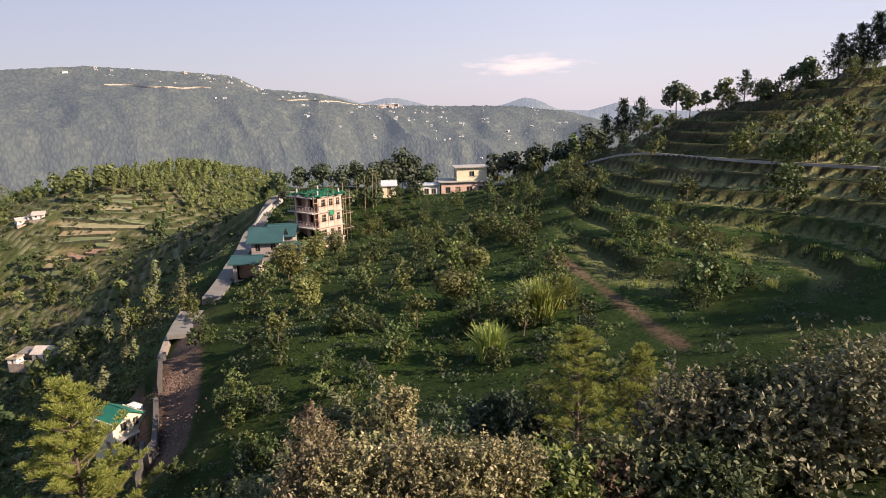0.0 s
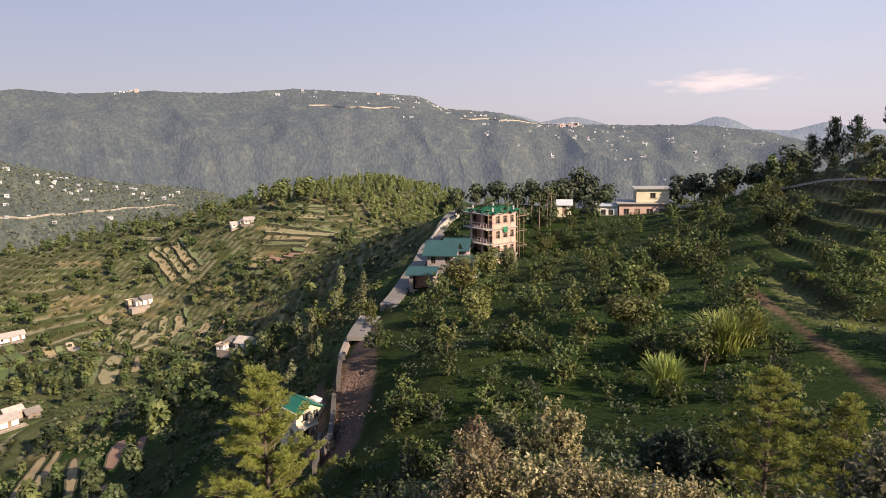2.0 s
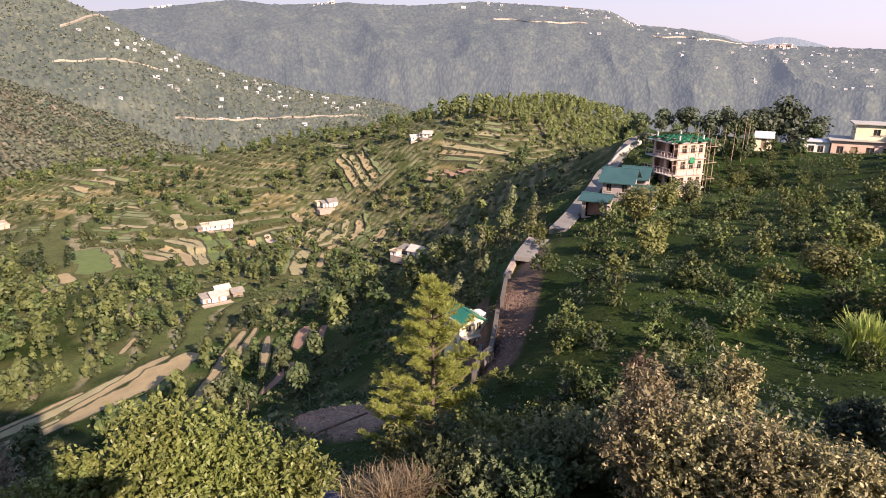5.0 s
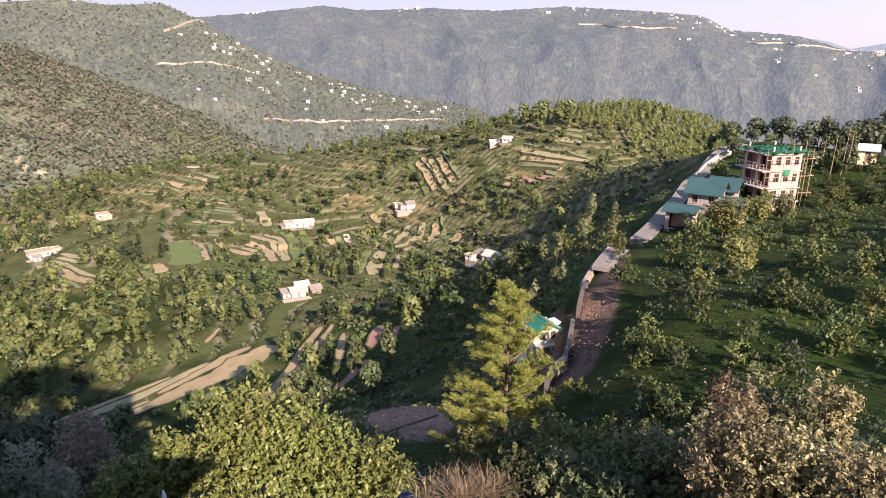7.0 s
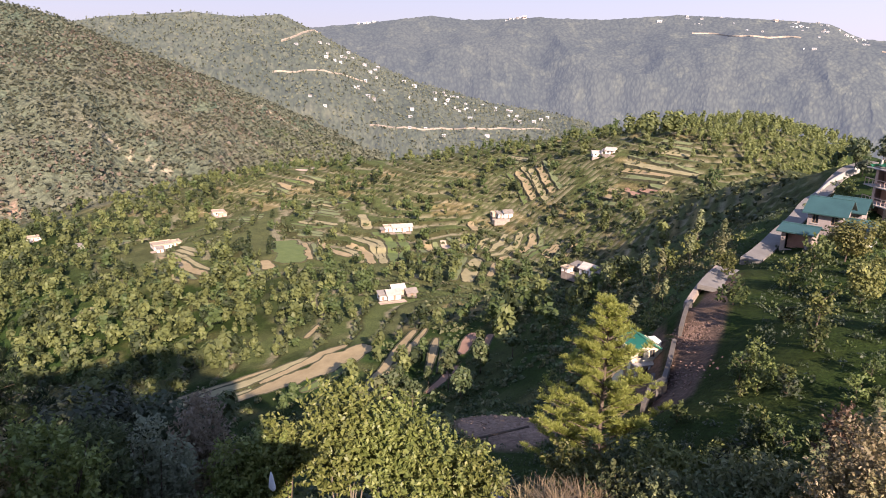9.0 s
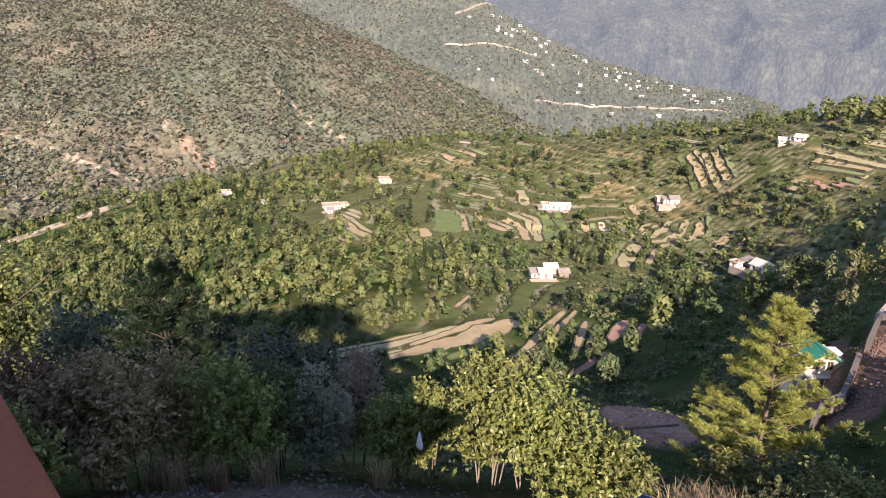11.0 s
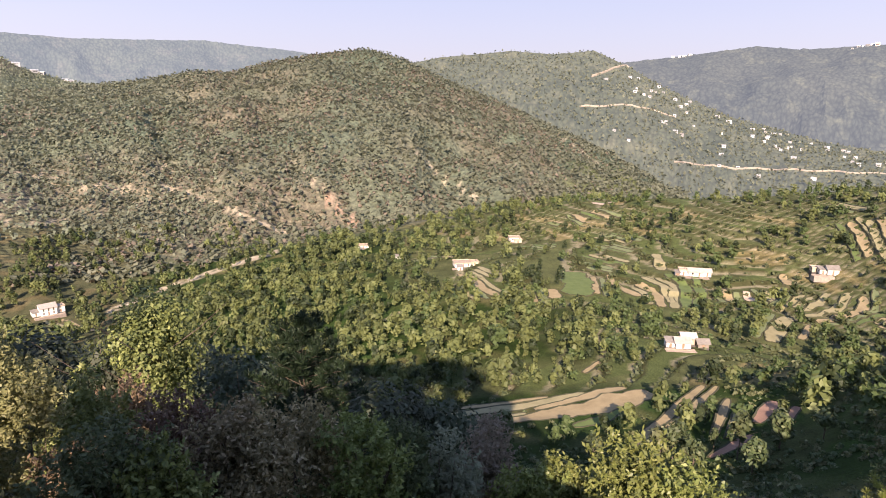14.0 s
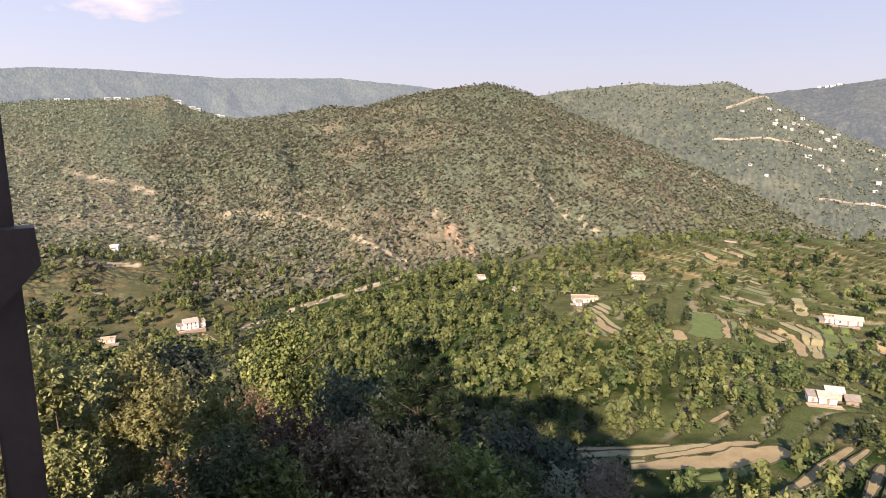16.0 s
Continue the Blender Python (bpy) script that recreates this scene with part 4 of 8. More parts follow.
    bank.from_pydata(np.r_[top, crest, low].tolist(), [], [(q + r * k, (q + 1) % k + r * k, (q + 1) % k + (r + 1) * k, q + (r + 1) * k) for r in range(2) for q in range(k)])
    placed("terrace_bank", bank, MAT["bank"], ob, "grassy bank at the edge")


def beside(pts, off, cut):
    """The line of a neighbouring strip, off metres to the side and a little longer or shorter."""
    p = np.array([toward(*k) for k in pts])
    t = np.gradient(p, axis=0)
    t /= np.linalg.norm(t, axis=1, keepdims=True)
    q = p + np.c_[-t[:, 1], t[:, 0]] * off
    q[0], q[-1] = q[0] - t[0] * cut[0], q[-1] + t[-1] * cut[1]
    return [(math.degrees(math.atan2(-x, y)), math.hypot(x, y)) for x, y in q]


plot_rng = random.Random(31)
for k, (pts, widths, crop) in enumerate(PLOTS):
    field_plot(pts, widths, crop, 900 + k)
    if k < len(PLOTS_LEFT + PLOTS_FLOOR):
        continue
    for side in (-1, 1):
        off = 0.0
        for step in range(plot_rng.choice((0, 1, 1)) if pts[0][1] > 235 else plot_rng.choice((1, 2, 2, 3))):
            w = plot_rng.uniform(1.6, 2.6)
            off += (max(widths) / 2 if step == 0 else 1.1) + w / 2 + 0.75
            line = beside(pts, side * off, (plot_rng.uniform(-3, 4), plot_rng.uniform(-3, 4)))
            mx, my = zip(*(toward(*p) for p in line))
            rest = [q for q in PLOTS if q[0] is not pts]
            if min(float(near_line(np.array(mx), np.array(my), [toward(*p) for p in q[0]]).min()) - max(q[1]) / 2 for q in rest) < w / 2 + 0.4:
                break
            if min(math.hypot(x - toward(a, d)[0], y - toward(a, d)[1]) for x, y in zip(mx, my) for a, d in ((33.2, 176), (51.5, 152), (41, 238), (51, 231), (32.8, 255), (71.1, 236), (66.5, 288))) < 7.5:
                break
            field_plot(line, (w * 0.8, w, w * 0.9), plot_rng.choice(("stubble", "pale_crop", "crop", "crop") if pts[0][1] > 235 else ("stubble", "stubble", "pale_crop", "pale_crop", "crop", "plough_soil")), 2000 + 20 * k + 5 * step + side)


# ---- far ridges: backdrops several kilometres long ----
def backdrop(key, az0, az1, step, rows, tints, glow, scale, label):
    knots, dist, width, foot, amp = CRESTS[key]
    az = np.arange(az0, az1 + step, step)
    d = np.r_[np.linspace(dist - width, dist, rows), dist + width * 0.12]
    a, dd = np.meshgrid(az, d)
    x, y = level(a.ravel(), dd.ravel())
    z = ridge(key, a.ravel(), dd.ravel())
    # uneven tree tops along the crest
    z = z + amp * 0.11 * np.abs(fbm(x / (scale * 12), y / (scale * 12), 77, 4)) * (dd.ravel() > dist - width * 0.1)
    n, m = len(d), len(az)
    i, j = np.arange(n - 1)[:, None] * m, np.arange(m - 1)[None]
    f = np.stack([i + j, i + m + j, i + m + j + 1, i + j + 1], -1).reshape(-1, 4)
    me = bpy.data.meshes.new("backdrop")
    me.from_pydata(np.stack([x, y, z], 1).tolist(), [], f.tolist())
    slope_place(me, a.ravel(), dd.ravel(), dist - width * 0.4, 0.3)
    bm_, nt, b = material("far_" + key)
    along = nt.nodes.new("ShaderNodeAttribute")
    along.attribute_name = "slope_place"
    big, spots = noise_of(nt, 0.008 / scale, 5, 0.6, along.outputs["Vector"]), noise_of(nt, 0.03 / scale, 5, 0.65, along.outputs["Vector"])
    col = ramp(nt, big, [(0.35, tints[0]), (0.65, tints[1])])
    col = mixed(nt, ramp(nt, spots, [(0.52, (0, 0, 0)), (0.66, (0.55, 0.55, 0.55))]), col, tints[2])
    # terrace edges follow the contours where the slope is farmed
    z_of = nt.nodes.new("ShaderNodeSeparateXYZ")
    nt.links.new(nt.nodes.new("ShaderNodeNewGeometry").outputs["Position"], z_of.inputs["Vector"])
    wavy = nt.nodes.new("ShaderNodeMath")
    wavy.operation = "MULTIPLY_ADD"
    wavy.inputs[1].default_value = 1 / (7.0 * scale)
    nt.links.new(z_of.outputs["Z"], wavy.inputs[0])
    big2 = nt.nodes.new("ShaderNodeMath")
    big2.operation = "MULTIPLY"
    big2.inputs[1].default_value = 4.0
    nt.links.new(spots, big2.inputs[0])
    nt.links.new(big2.outputs["Value"], wavy.inputs[2])
    part_of = nt.nodes.new("ShaderNodeMath")
    part_of.operation = "FRACT"
    nt.links.new(wavy.outputs["Value"], part_of.inputs[0])
    lines = mixed(nt, 1.0, ramp(nt, part_of.outputs["Value"], [(0.66, (0, 0, 0)), (0.8, (1, 1, 1))]), ramp(nt, spots, [(0.50, (0, 0, 0)), (0.58, (0.07, 0.07, 0.07))]), "MULTIPLY")
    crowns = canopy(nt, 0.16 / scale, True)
    # gaps painted shaded, crown tops painted lit
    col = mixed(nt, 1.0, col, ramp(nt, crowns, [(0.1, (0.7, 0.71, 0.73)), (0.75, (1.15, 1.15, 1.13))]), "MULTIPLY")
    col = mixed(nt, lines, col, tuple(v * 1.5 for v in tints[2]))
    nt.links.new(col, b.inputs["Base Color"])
    b.inputs["Roughness"].default_value = 1.0
    b.inputs["Specular IOR Level"].default_value = 0.0
    # even bluish emission stands in for the haze over the ridge
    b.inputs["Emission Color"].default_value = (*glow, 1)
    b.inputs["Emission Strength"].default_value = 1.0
    bump(nt, b, crowns, 0.6, 2.0 * scale)
    me.materials.append(bm_)
    return tagged(new("backdrop", me), label, "mountain", kind="structure")


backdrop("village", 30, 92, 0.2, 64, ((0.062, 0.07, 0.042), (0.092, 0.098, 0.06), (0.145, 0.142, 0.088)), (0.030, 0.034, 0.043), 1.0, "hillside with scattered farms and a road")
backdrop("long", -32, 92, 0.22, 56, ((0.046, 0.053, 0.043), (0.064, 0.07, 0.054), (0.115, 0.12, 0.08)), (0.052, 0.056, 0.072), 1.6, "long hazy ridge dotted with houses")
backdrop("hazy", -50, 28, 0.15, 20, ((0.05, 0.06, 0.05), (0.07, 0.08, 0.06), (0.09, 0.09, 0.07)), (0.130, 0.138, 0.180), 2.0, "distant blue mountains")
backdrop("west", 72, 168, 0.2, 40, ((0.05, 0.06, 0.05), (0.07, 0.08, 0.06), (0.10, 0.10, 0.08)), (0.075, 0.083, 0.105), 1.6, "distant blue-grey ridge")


# ---- trees ----
def leaves(centres, out, size, rng, stretch=1.6, droop=0.0, loose=0.7):
    """Quads of leaves round the given centres, turned roughly outwards."""
    n = len(centres)
    nrm = out / (np.linalg.norm(out, axis=1, keepdims=True) + 1e-6) + rng.normal(0, loose, (n, 3)) + [0, 0, 0.35]
    nrm /= np.linalg.norm(nrm, axis=1, keepdims=True)
    u = np.cross(nrm, rng.normal(0, 1, (n, 3)))
    u /= np.linalg.norm(u, axis=1, keepdims=True) + 1e-9
    w = np.cross(nrm, u)
    s = size * rng.uniform(0.6, 1.35, (n, 1))
    a, b = u * s * 0.5 * stretch, w * s * 0.5
    tipdrop = np.array([0, 0, -droop]) * s
    return np.stack([centres - a, centres - b * 0.9 + a * 0.1, centres + a + tipdrop, centres + b + a * 0.1], 1)


def crown_points(n, lobes, rng, shell=0.55):
    """Points in a crown of lobes: rows of centre and radii; more of them near the outside."""
    lobes = np.array(lobes, float)
    vol = lobes[:, 3] * lobes[:, 4] * lobes[:, 5]
    which = rng.choice(len(lobes), n, p=vol / vol.sum())
    v = rng.normal(0, 1, (n, 3))
    v /= np.linalg.norm(v, axis=1, keepdims=True)
    rad = rng.uniform(shell**3, 1, (n, 1)) ** (1 / 3) * (1 + 0.14 * np.sin(v[:, :1] * 7 + which[:, None]))
    return lobes[which, :3] + v * rad * lobes[which, 3:], v


def sprigs(seed, height, width, count, per, leaf, base=0.12, lobes=11, stretch=2.0, shoot=0.3):
    """A shrub's foliage: short leafy shoots that stand out of lobes, with gaps between them."""
    rng = np.random.default_rng(seed)
    L = []
    for k in range(lobes):
        a = k * 2.4 + rng.uniform(0, 1.2)
        rr = width * 0.5 * rng.uniform(0.2, 0.75)
        zc = height * (base + (1 - base) * rng.uniform(0.2, 0.82) * (1 - 0.25 * rr / width))
        s = width * rng.uniform(0.15, 0.27)
        L.append((math.cos(a) * rr, math.sin(a) * rr, zc, s, s, s * rng.uniform(0.8, 1.3)))
    L.append((rng.normal(0, width * 0.06), rng.normal(0, width * 0.06), height * 0.8, width * 0.2, width * 0.2, height * 0.2))
    c, v = crown_points(count, L, rng, 0.45)
    c[:, 2] = np.clip(c[:, 2], height * base * 0.7, height * 1.05)
    d = v * 0.8 + rng.normal(0, 0.3, (count, 3)) + [0, 0, 0.55]
    d /= np.linalg.norm(d, axis=1, keepdims=True)
    ln = shoot * rng.uniform(0.5, 1.3, (count, 1, 1))
    t = np.linspace(0.0, 1.0, per)[None, :, None]
    p = c[:, None] + d[:, None] * ln * t + rng.normal(0, leaf * 0.45, (count, per, 3))
    out = d[:, None] * 0.5 + rng.normal(0, 0.8, (count, per, 3))
    return leaves(p.reshape(-1, 3), out.reshape(-1, 3), leaf, rng, stretch, 0.15)


def limb_mesh(name, height, radius, rng, limbs=5, fork=0.35, spread=0.5, lean=0.06, sides=6):
    bm = bmesh.new()
    p, r = Vector((0, 0, -0.4)), radius
    segs = 4
    tips = []
    for k in range(segs):
        q = p + Vector((rng.normal(0, lean) * height / segs, rng.normal(0, lean) * height / segs, height * 0.85 / segs))
        bar(p, q, r, r * 0.78, sides, bm)
        p, r = q, r * 0.78
        tips.append((p.copy(), r))
    for k in range(limbs):
        at, rr = tips[min(segs - 1, int(rng.uniform(fork, 1) * segs))]
        a = k * 2.4 + rng.uniform(0, 0.6)
        d = height * spread * rng.uniform(0.5, 0.9)
        mid = at + Vector((math.cos(a) * d * 0.5, math.sin(a) * d * 0.5, d * 0.35))
        end = mid + Vector((math.cos(a) * d * 0.5, math.sin(a) * d * 0.5, d * 0.45))
        bar(at, mid, rr * 0.6, rr * 0.4, 5, bm)
        bar(mid, end, rr * 0.4, rr * 0.12, 5, bm)
    me = bpy.data.meshes.new(name)
    bm.to_mesh(me)
    bm.free()
    me.materials.append(MAT["bark"])
    return me


def broad_crown(seed, height, width, n, leaf, base=0.3, lobes=7, tall=1.0, loose=0.45):
    rng = np.random.default_rng(seed)
    L = []
    for k in range(lobes):
        a = k * 2.4 + rng.uniform(0, 1)
        rr = width * 0.5 * rng.uniform(0.25, 0.62)
        zc = height * (base + (1 - base) * rng.uniform(0.25, 0.8))
        s = width * rng.uniform(0.2, 0.32)
        L.append((math.cos(a) * rr, math.sin(a) * rr, zc, s, s, s * 0.85 * tall))
    L.append((0, 0, height - width * 0.26 * tall, width * 0.28, width * 0.28, width * 0.26 * tall))
    c, v = crown_points(n, L, rng)
    c[:, 2] = np.maximum(c[:, 2], height * base * 0.6)
    return leaves(c, v, leaf, rng, loose=loose)


def pine_crown(seed, height, width, whorls, per, tuft, blades, base=0.12, pointed=1.0, dense=2.2):
    """Whorls of rising branches with tufts of needles at their ends; returns blades and branch ends."""
    rng = np.random.default_rng(seed)
    quad, arms = [], []
    for k in range(whorls):
        t = k / (whorls - 1)
        z = height * (base + (1 - base) * t)
        reach = width * 0.5 * (1 - t**pointed) ** 0.75 * rng.uniform(0.8, 1.1) + 0.12
        for j in range(per):
            a = k * 1.3 + j * math.tau / per + rng.uniform(-0.3, 0.3)
            z = height * min(0.99, base + (1 - base) * t + rng.uniform(-0.5, 0.5) / whorls)
            rl = reach * rng.uniform(0.5, 1.15)
            tip = np.array([math.cos(a) * rl, math.sin(a) * rl, z + rl * rng.uniform(0.35, 0.8)])
            arms.append(((0, 0, z), tuple(tip)))
            m = max(2, int(1 + dense / 2.2 + rl * dense))
            for s in np.linspace(0.4, 1.0, m):
                p = np.array([0, 0, z]) * (1 - s) + tip * s + rng.normal(0, 0.13 * tuft / 0.5, 3)
                p[2] += 0.1
                d = rng.normal(0, 1, (blades, 3))
                d[:, 2] = np.abs(d[:, 2]) * 1.3 + 0.3
                d /= np.linalg.norm(d, axis=1, keepdims=True)
                side = np.cross(d, rng.normal(0, 1, (blades, 3)))
                side /= np.linalg.norm(side, axis=1, keepdims=True)
                ln = tuft * rng.uniform(0.6, 1.0, (blades, 1))
                wd = tuft * 0.25 / math.sqrt(blades + 8)
                quad.append(np.stack([p + side * wd * 0.4, p - side * wd * 0.4, p + d * ln - side * wd, p + d * ln + side * wd], 1))
    return np.concatenate(quad), arms


def plant(kind, variants, az, d, scale=1.0, turn=None, label="", category="tree", group="", sink=0.1, name="tree"):
    """One tree on the ground: an Empty with trunk and crown."""
    x, y = spot(az, d)
    z = ground_at(x, y)
    trunk, crown = variants
    m = pose(x, y, z - sink, 0, 0, random.uniform(0, 360) if turn is None else turn) @ Matrix.Scale(scale, 4)
    ob = new(name)
    ob.matrix_world = m
    tagged(ob, label, category, group)
    for pname, me in (("trunk", trunk), ("crown", crown)):
        if me is not None:
            placed(pname, me, None, ob)
    return ob


def variants_of(seed, count, height, width, n, leaf, mat, trunk_r=0.12, base=0.3, tall=1.0, limbs=5, sprig=False):
    made = []
    for k in range(count):
        rng = np.random.default_rng(seed + 50 + k)
        h = height * rng.uniform(0.85, 1.15)
        w = width * rng.uniform(0.85, 1.15)
        q = sprigs(seed + k, h, w, n // 9, 9, leaf, base, 9, 1.6, 0.13 * w) if sprig else broad_crown(seed + k, h, w, n, leaf, base, tall=tall)
        made.append((limb_mesh("trunk", h * 0.8, trunk_r, rng, limbs), quads("crown", q, MAT[mat]), q))
    return made


def pine_variant(seed, height, width, whorls, per, tuft, blades, mat, base=0.12, r=0.12, pointed=1.0, dense=2.2):
    q, arms = pine_crown(seed, height, width, whorls, per, tuft, blades, base, pointed, dense)
    bm = bmesh.new()
    bar((0, 0, -0.5), (0, 0, height * 0.5), r, r * 0.6, 7, bm)
    bar((0, 0, height * 0.5), (0, 0, height * 0.98), r * 0.6, r * 0.1, 7, bm)
    for a, b in arms:
        bar(a, b, r * 0.22, r * 0.08, 4, bm)
    me = bpy.data.meshes.new("trunk")
    bm.to_mesh(me)
    bm.free()
    me.materials.append(MAT["bark"])
    return me, quads("crown", q, MAT[mat]), q


FRUIT = variants_of(100, 7, 2.5, 2.3, 620, 0.15, "leaf_orchard", 0.07, 0.03, sprig=True)
FRUIT_LIGHT = variants_of(120, 6, 2.8, 2.1, 620, 0.15, "leaf_young", 0.07, 0.05, sprig=True)
OAK = variants_of(140, 5, 6.0, 4.4, 300, 0.58, "leaf", 0.16, 0.25)
OAK_LIGHT = variants_of(160, 4, 6.0, 4.2, 300, 0.58, "leaf_light", 0.16, 0.25)
POPLAR = variants_of(180, 3, 8.0, 2.6, 300, 0.5, "leaf", 0.13, 0.25, tall=2.0)
DARK = variants_of(200, 4, 8.0, 6.6, 520, 0.6, "leaf_dark", 0.2, 0.22)
WOOD = {m: [broad_crown(260 + 10 * k + j, 5.6, 3.5, 84, 0.7, 0.06, lobes=6, tall=1.25, loose=0.3) for j in range(5)] for k, m in enumerate(("wood_mid", "wood_light", "wood_dark", "leaf_wood"))}
FIR = [pine_variant(240 + k, 9.0, 6.4, 10, 6, 0.9, 6, "needle_dark", 0.2, 0.18) for k in range(3)]

# where the houses stand, to keep trees off them
CLEAR = [(-2.7, 130, 11), (11.0, 107, 4.5), (15.3, 94, 5), (28.6, 55.5, 6), (33.6, 178, 12), (33.6, 164, 9), (33.6, 152, 8), (51.5, 150, 10), (41, 238, 10), (51, 230, 12),
         (32.6, 255, 12), (71, 232, 10), (66.5, 285, 8), (106.8, 306, 12), (112.7, 285, 12), (19, 84, 6), (17.5, 95, 6)]


def wood_density(az, d):
    """Trees per square metre."""
    x, y = level(az, d)
    n1, n2 = fbm(x / 34, y / 34, 61, 3), fbm(x / 11, y / 11, 62, 2)
    spur = 0.036 * np.where((az > 36) & (az < 64) & (d < 225), 1.7, 1.0) * (az > 29) * smooth(75, 100, d) * smooth(410, 370, d) * smooth(-0.45, 0.25, n1 + 0.6 * n2) * 1.6
    spur = np.maximum(spur, 0.115 * smooth(51, 55, az) * smooth(128, 134, d) * smooth(222, 205, d) * smooth(-0.75, -0.2, n1 + n2))
    slope = 0.125 * smooth(66, 76, az - 6 * n1) * (az < 122) * smooth(60, 90, d) * smooth(345, 320, d) * np.where(az > 96, smooth(232, 218, d), 1.0) * np.where(d > 215, smooth(75, 84, az), 1)
    hill = 0.13 * smooth(13.2, 15.0, az) * smooth(29, 26.5, az) * smooth(235, 250, d) * smooth(330, 310, d)
    hill = np.maximum(hill, 0.02 * smooth(26, 28, az) * smooth(37, 34, az) * smooth(275, 290, d) * smooth(350, 330, d))
    left = 0.11 * (az > 96) * smooth(228, 245, d) * smooth(430, 400, d) * smooth(-0.3, 0.3, n1 + n2)
    p = np.maximum.reduce([spur * (az < 100), slope, hill, left])
    hill = 0.011 * smooth(12.5, 14.5, az) * smooth(31, 28, az) * smooth(128, 140, d) * smooth(245, 230, d) * smooth(-0.4, 0.2, n1 + n2)
    p = np.maximum(p, hill)
    p = np.where(field_distance(x, y) < 1.0, p * 0.03, p)
    ox, oy = level(az, d + 6)
    p = np.where(field_distance(ox, oy) < 0.0, p * 0.3, p)
    p = np.where((az > 53) & (az < 82) & (d < 98), p * 0.12, p)
    p = np.where((az > 38) & (az <= 53) & (d > 84) & (d < 128), np.maximum(p, 0.05), np.where((az > 38) & (az <= 53) & (d <= 84), p * 0.3, p))
    p = np.where(field_distance(x, y) < 0.4, 0, p)
    el = np.degrees(np.arctan2(land(x, y), d))
    for pts, wide in SCARS:
        below = near_line(az, el + 0.6, pts)
        p = np.where((below < 0.75) & (d > 250), p * 0.12, p)
    for ca, cd, rr in CLEAR:
        cx, cy = toward(ca, cd)
        dist = np.hypot(x - cx, y - cy)
        p = np.where(dist < rr, 0, p)
        # keep the sight line to each house open
        p = np.where((np.abs(az - ca) * d / 57.3 < rr * 0.6) & (d < cd) & (d > cd - 22), p * 0.06, p)
    return p


def scatter(az0, az1, d0, d1, density, seed, cap):
    rng = np.random.default_rng(seed)
    area = radians(az1 - az0) * (d1**2 - d0**2) / 2
    n = int(area * cap)
    az = rng.uniform(az0, az1, n)
    d = np.sqrt(rng.uniform(d0**2, d1**2, n))
    keep = rng.uniform(0, cap, n) < density(az, d)
    return az[keep], d[keep], rng


def joined(name, templates, xs, ys, zs, scales, rng, mats, label, category):
    """Uncounted trees in one mesh: crowns of the templates, turned and scaled."""
    out = []
    for k, t in enumerate(templates):
        sel = np.arange(len(xs)) % len(templates) == k
        a = rng.uniform(0, math.tau, sel.sum())
        s = scales[sel]
        c, sn = np.cos(a) * s, np.sin(a) * s
        q = t[None]
        x = q[..., 0] * c[:, None, None] - q[..., 1] * sn[:, None, None] + xs[sel][:, None, None]
        y = q[..., 0] * sn[:, None, None] + q[..., 1] * c[:, None, None] + ys[sel][:, None, None]
        z = q[..., 2] * s[:, None, None] + zs[sel][:, None, None]
        out.append(np.stack([x, y, z], -1).reshape(-1, 4, 3))
    me = quads(name, np.concatenate(out), mats)
    return tagged(new(name, me), label, category, kind="stuff")


# the spur and its valley: the nearest trees are things, the rest one wood
az_, d_, rng_ = scatter(13, 122, 70, 430, lambda a, d: wood_density(a, d) * np.where((a > 64) & (a < 98), 0.9, 0.7), 71, 0.115)
order = np.argsort(d_)
az_, d_ = az_[order], d_[order]
x_, y_ = level(az_, d_)
z_ = land(x_, y_)
kind_ = rng_.uniform(0, 1, len(az_))
size_ = rng_.uniform(0.4, 1.0, len(az_)) ** 1.2 * 1.12 * np.where((az_ > 66) & (d_ < 330), 1.0, 0.88) * np.where((az_ < 31) & (d_ > 235), 1.55, 1.0)
near_n = 120
for i in range(near_n):
    pool, mats, lab = ((OAK, "leaf", "green leafy tree on the valley terraces") if kind_[i] < 0.62 else
                       (OAK_LIGHT, "leaf_light", "light green leafy tree on the valley slope") if kind_[i] < 0.82 else
                       (POPLAR, "leaf", "tall narrow green tree among the fields"))
    v = pool[i % len(pool)]
    plant("tree", v[:2], az_[i], d_[i], size_[i], label=lab, group="valley trees")
rest = np.arange(len(az_)) >= near_n
is_hill = (az_ < 31) & (d_ > 235)
# sunlight on the far slope and hilltop put in as lighter leaf copies
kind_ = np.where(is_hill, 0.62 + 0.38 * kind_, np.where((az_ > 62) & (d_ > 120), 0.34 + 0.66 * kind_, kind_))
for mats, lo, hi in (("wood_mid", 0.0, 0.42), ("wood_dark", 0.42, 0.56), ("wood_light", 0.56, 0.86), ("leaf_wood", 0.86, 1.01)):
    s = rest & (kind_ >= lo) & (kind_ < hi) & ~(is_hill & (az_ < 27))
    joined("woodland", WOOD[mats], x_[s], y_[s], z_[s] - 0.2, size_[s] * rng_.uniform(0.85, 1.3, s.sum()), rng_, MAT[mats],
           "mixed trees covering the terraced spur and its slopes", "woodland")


s = rest & is_hill & (az_ < 27)
joined("woodland", [broad_crown(245 + j, 7.4, 2.5, 95, 0.6, 0.08, lobes=6, tall=2.3, loose=0.35) for j in range(5)], x_[s], y_[s], z_[s] - 0.2, rng_.uniform(0.55, 0.95, s.sum()), rng_, MAT["leaf_wood"],
       "tall slender olive-green trees on the top of the spur", "woodland")


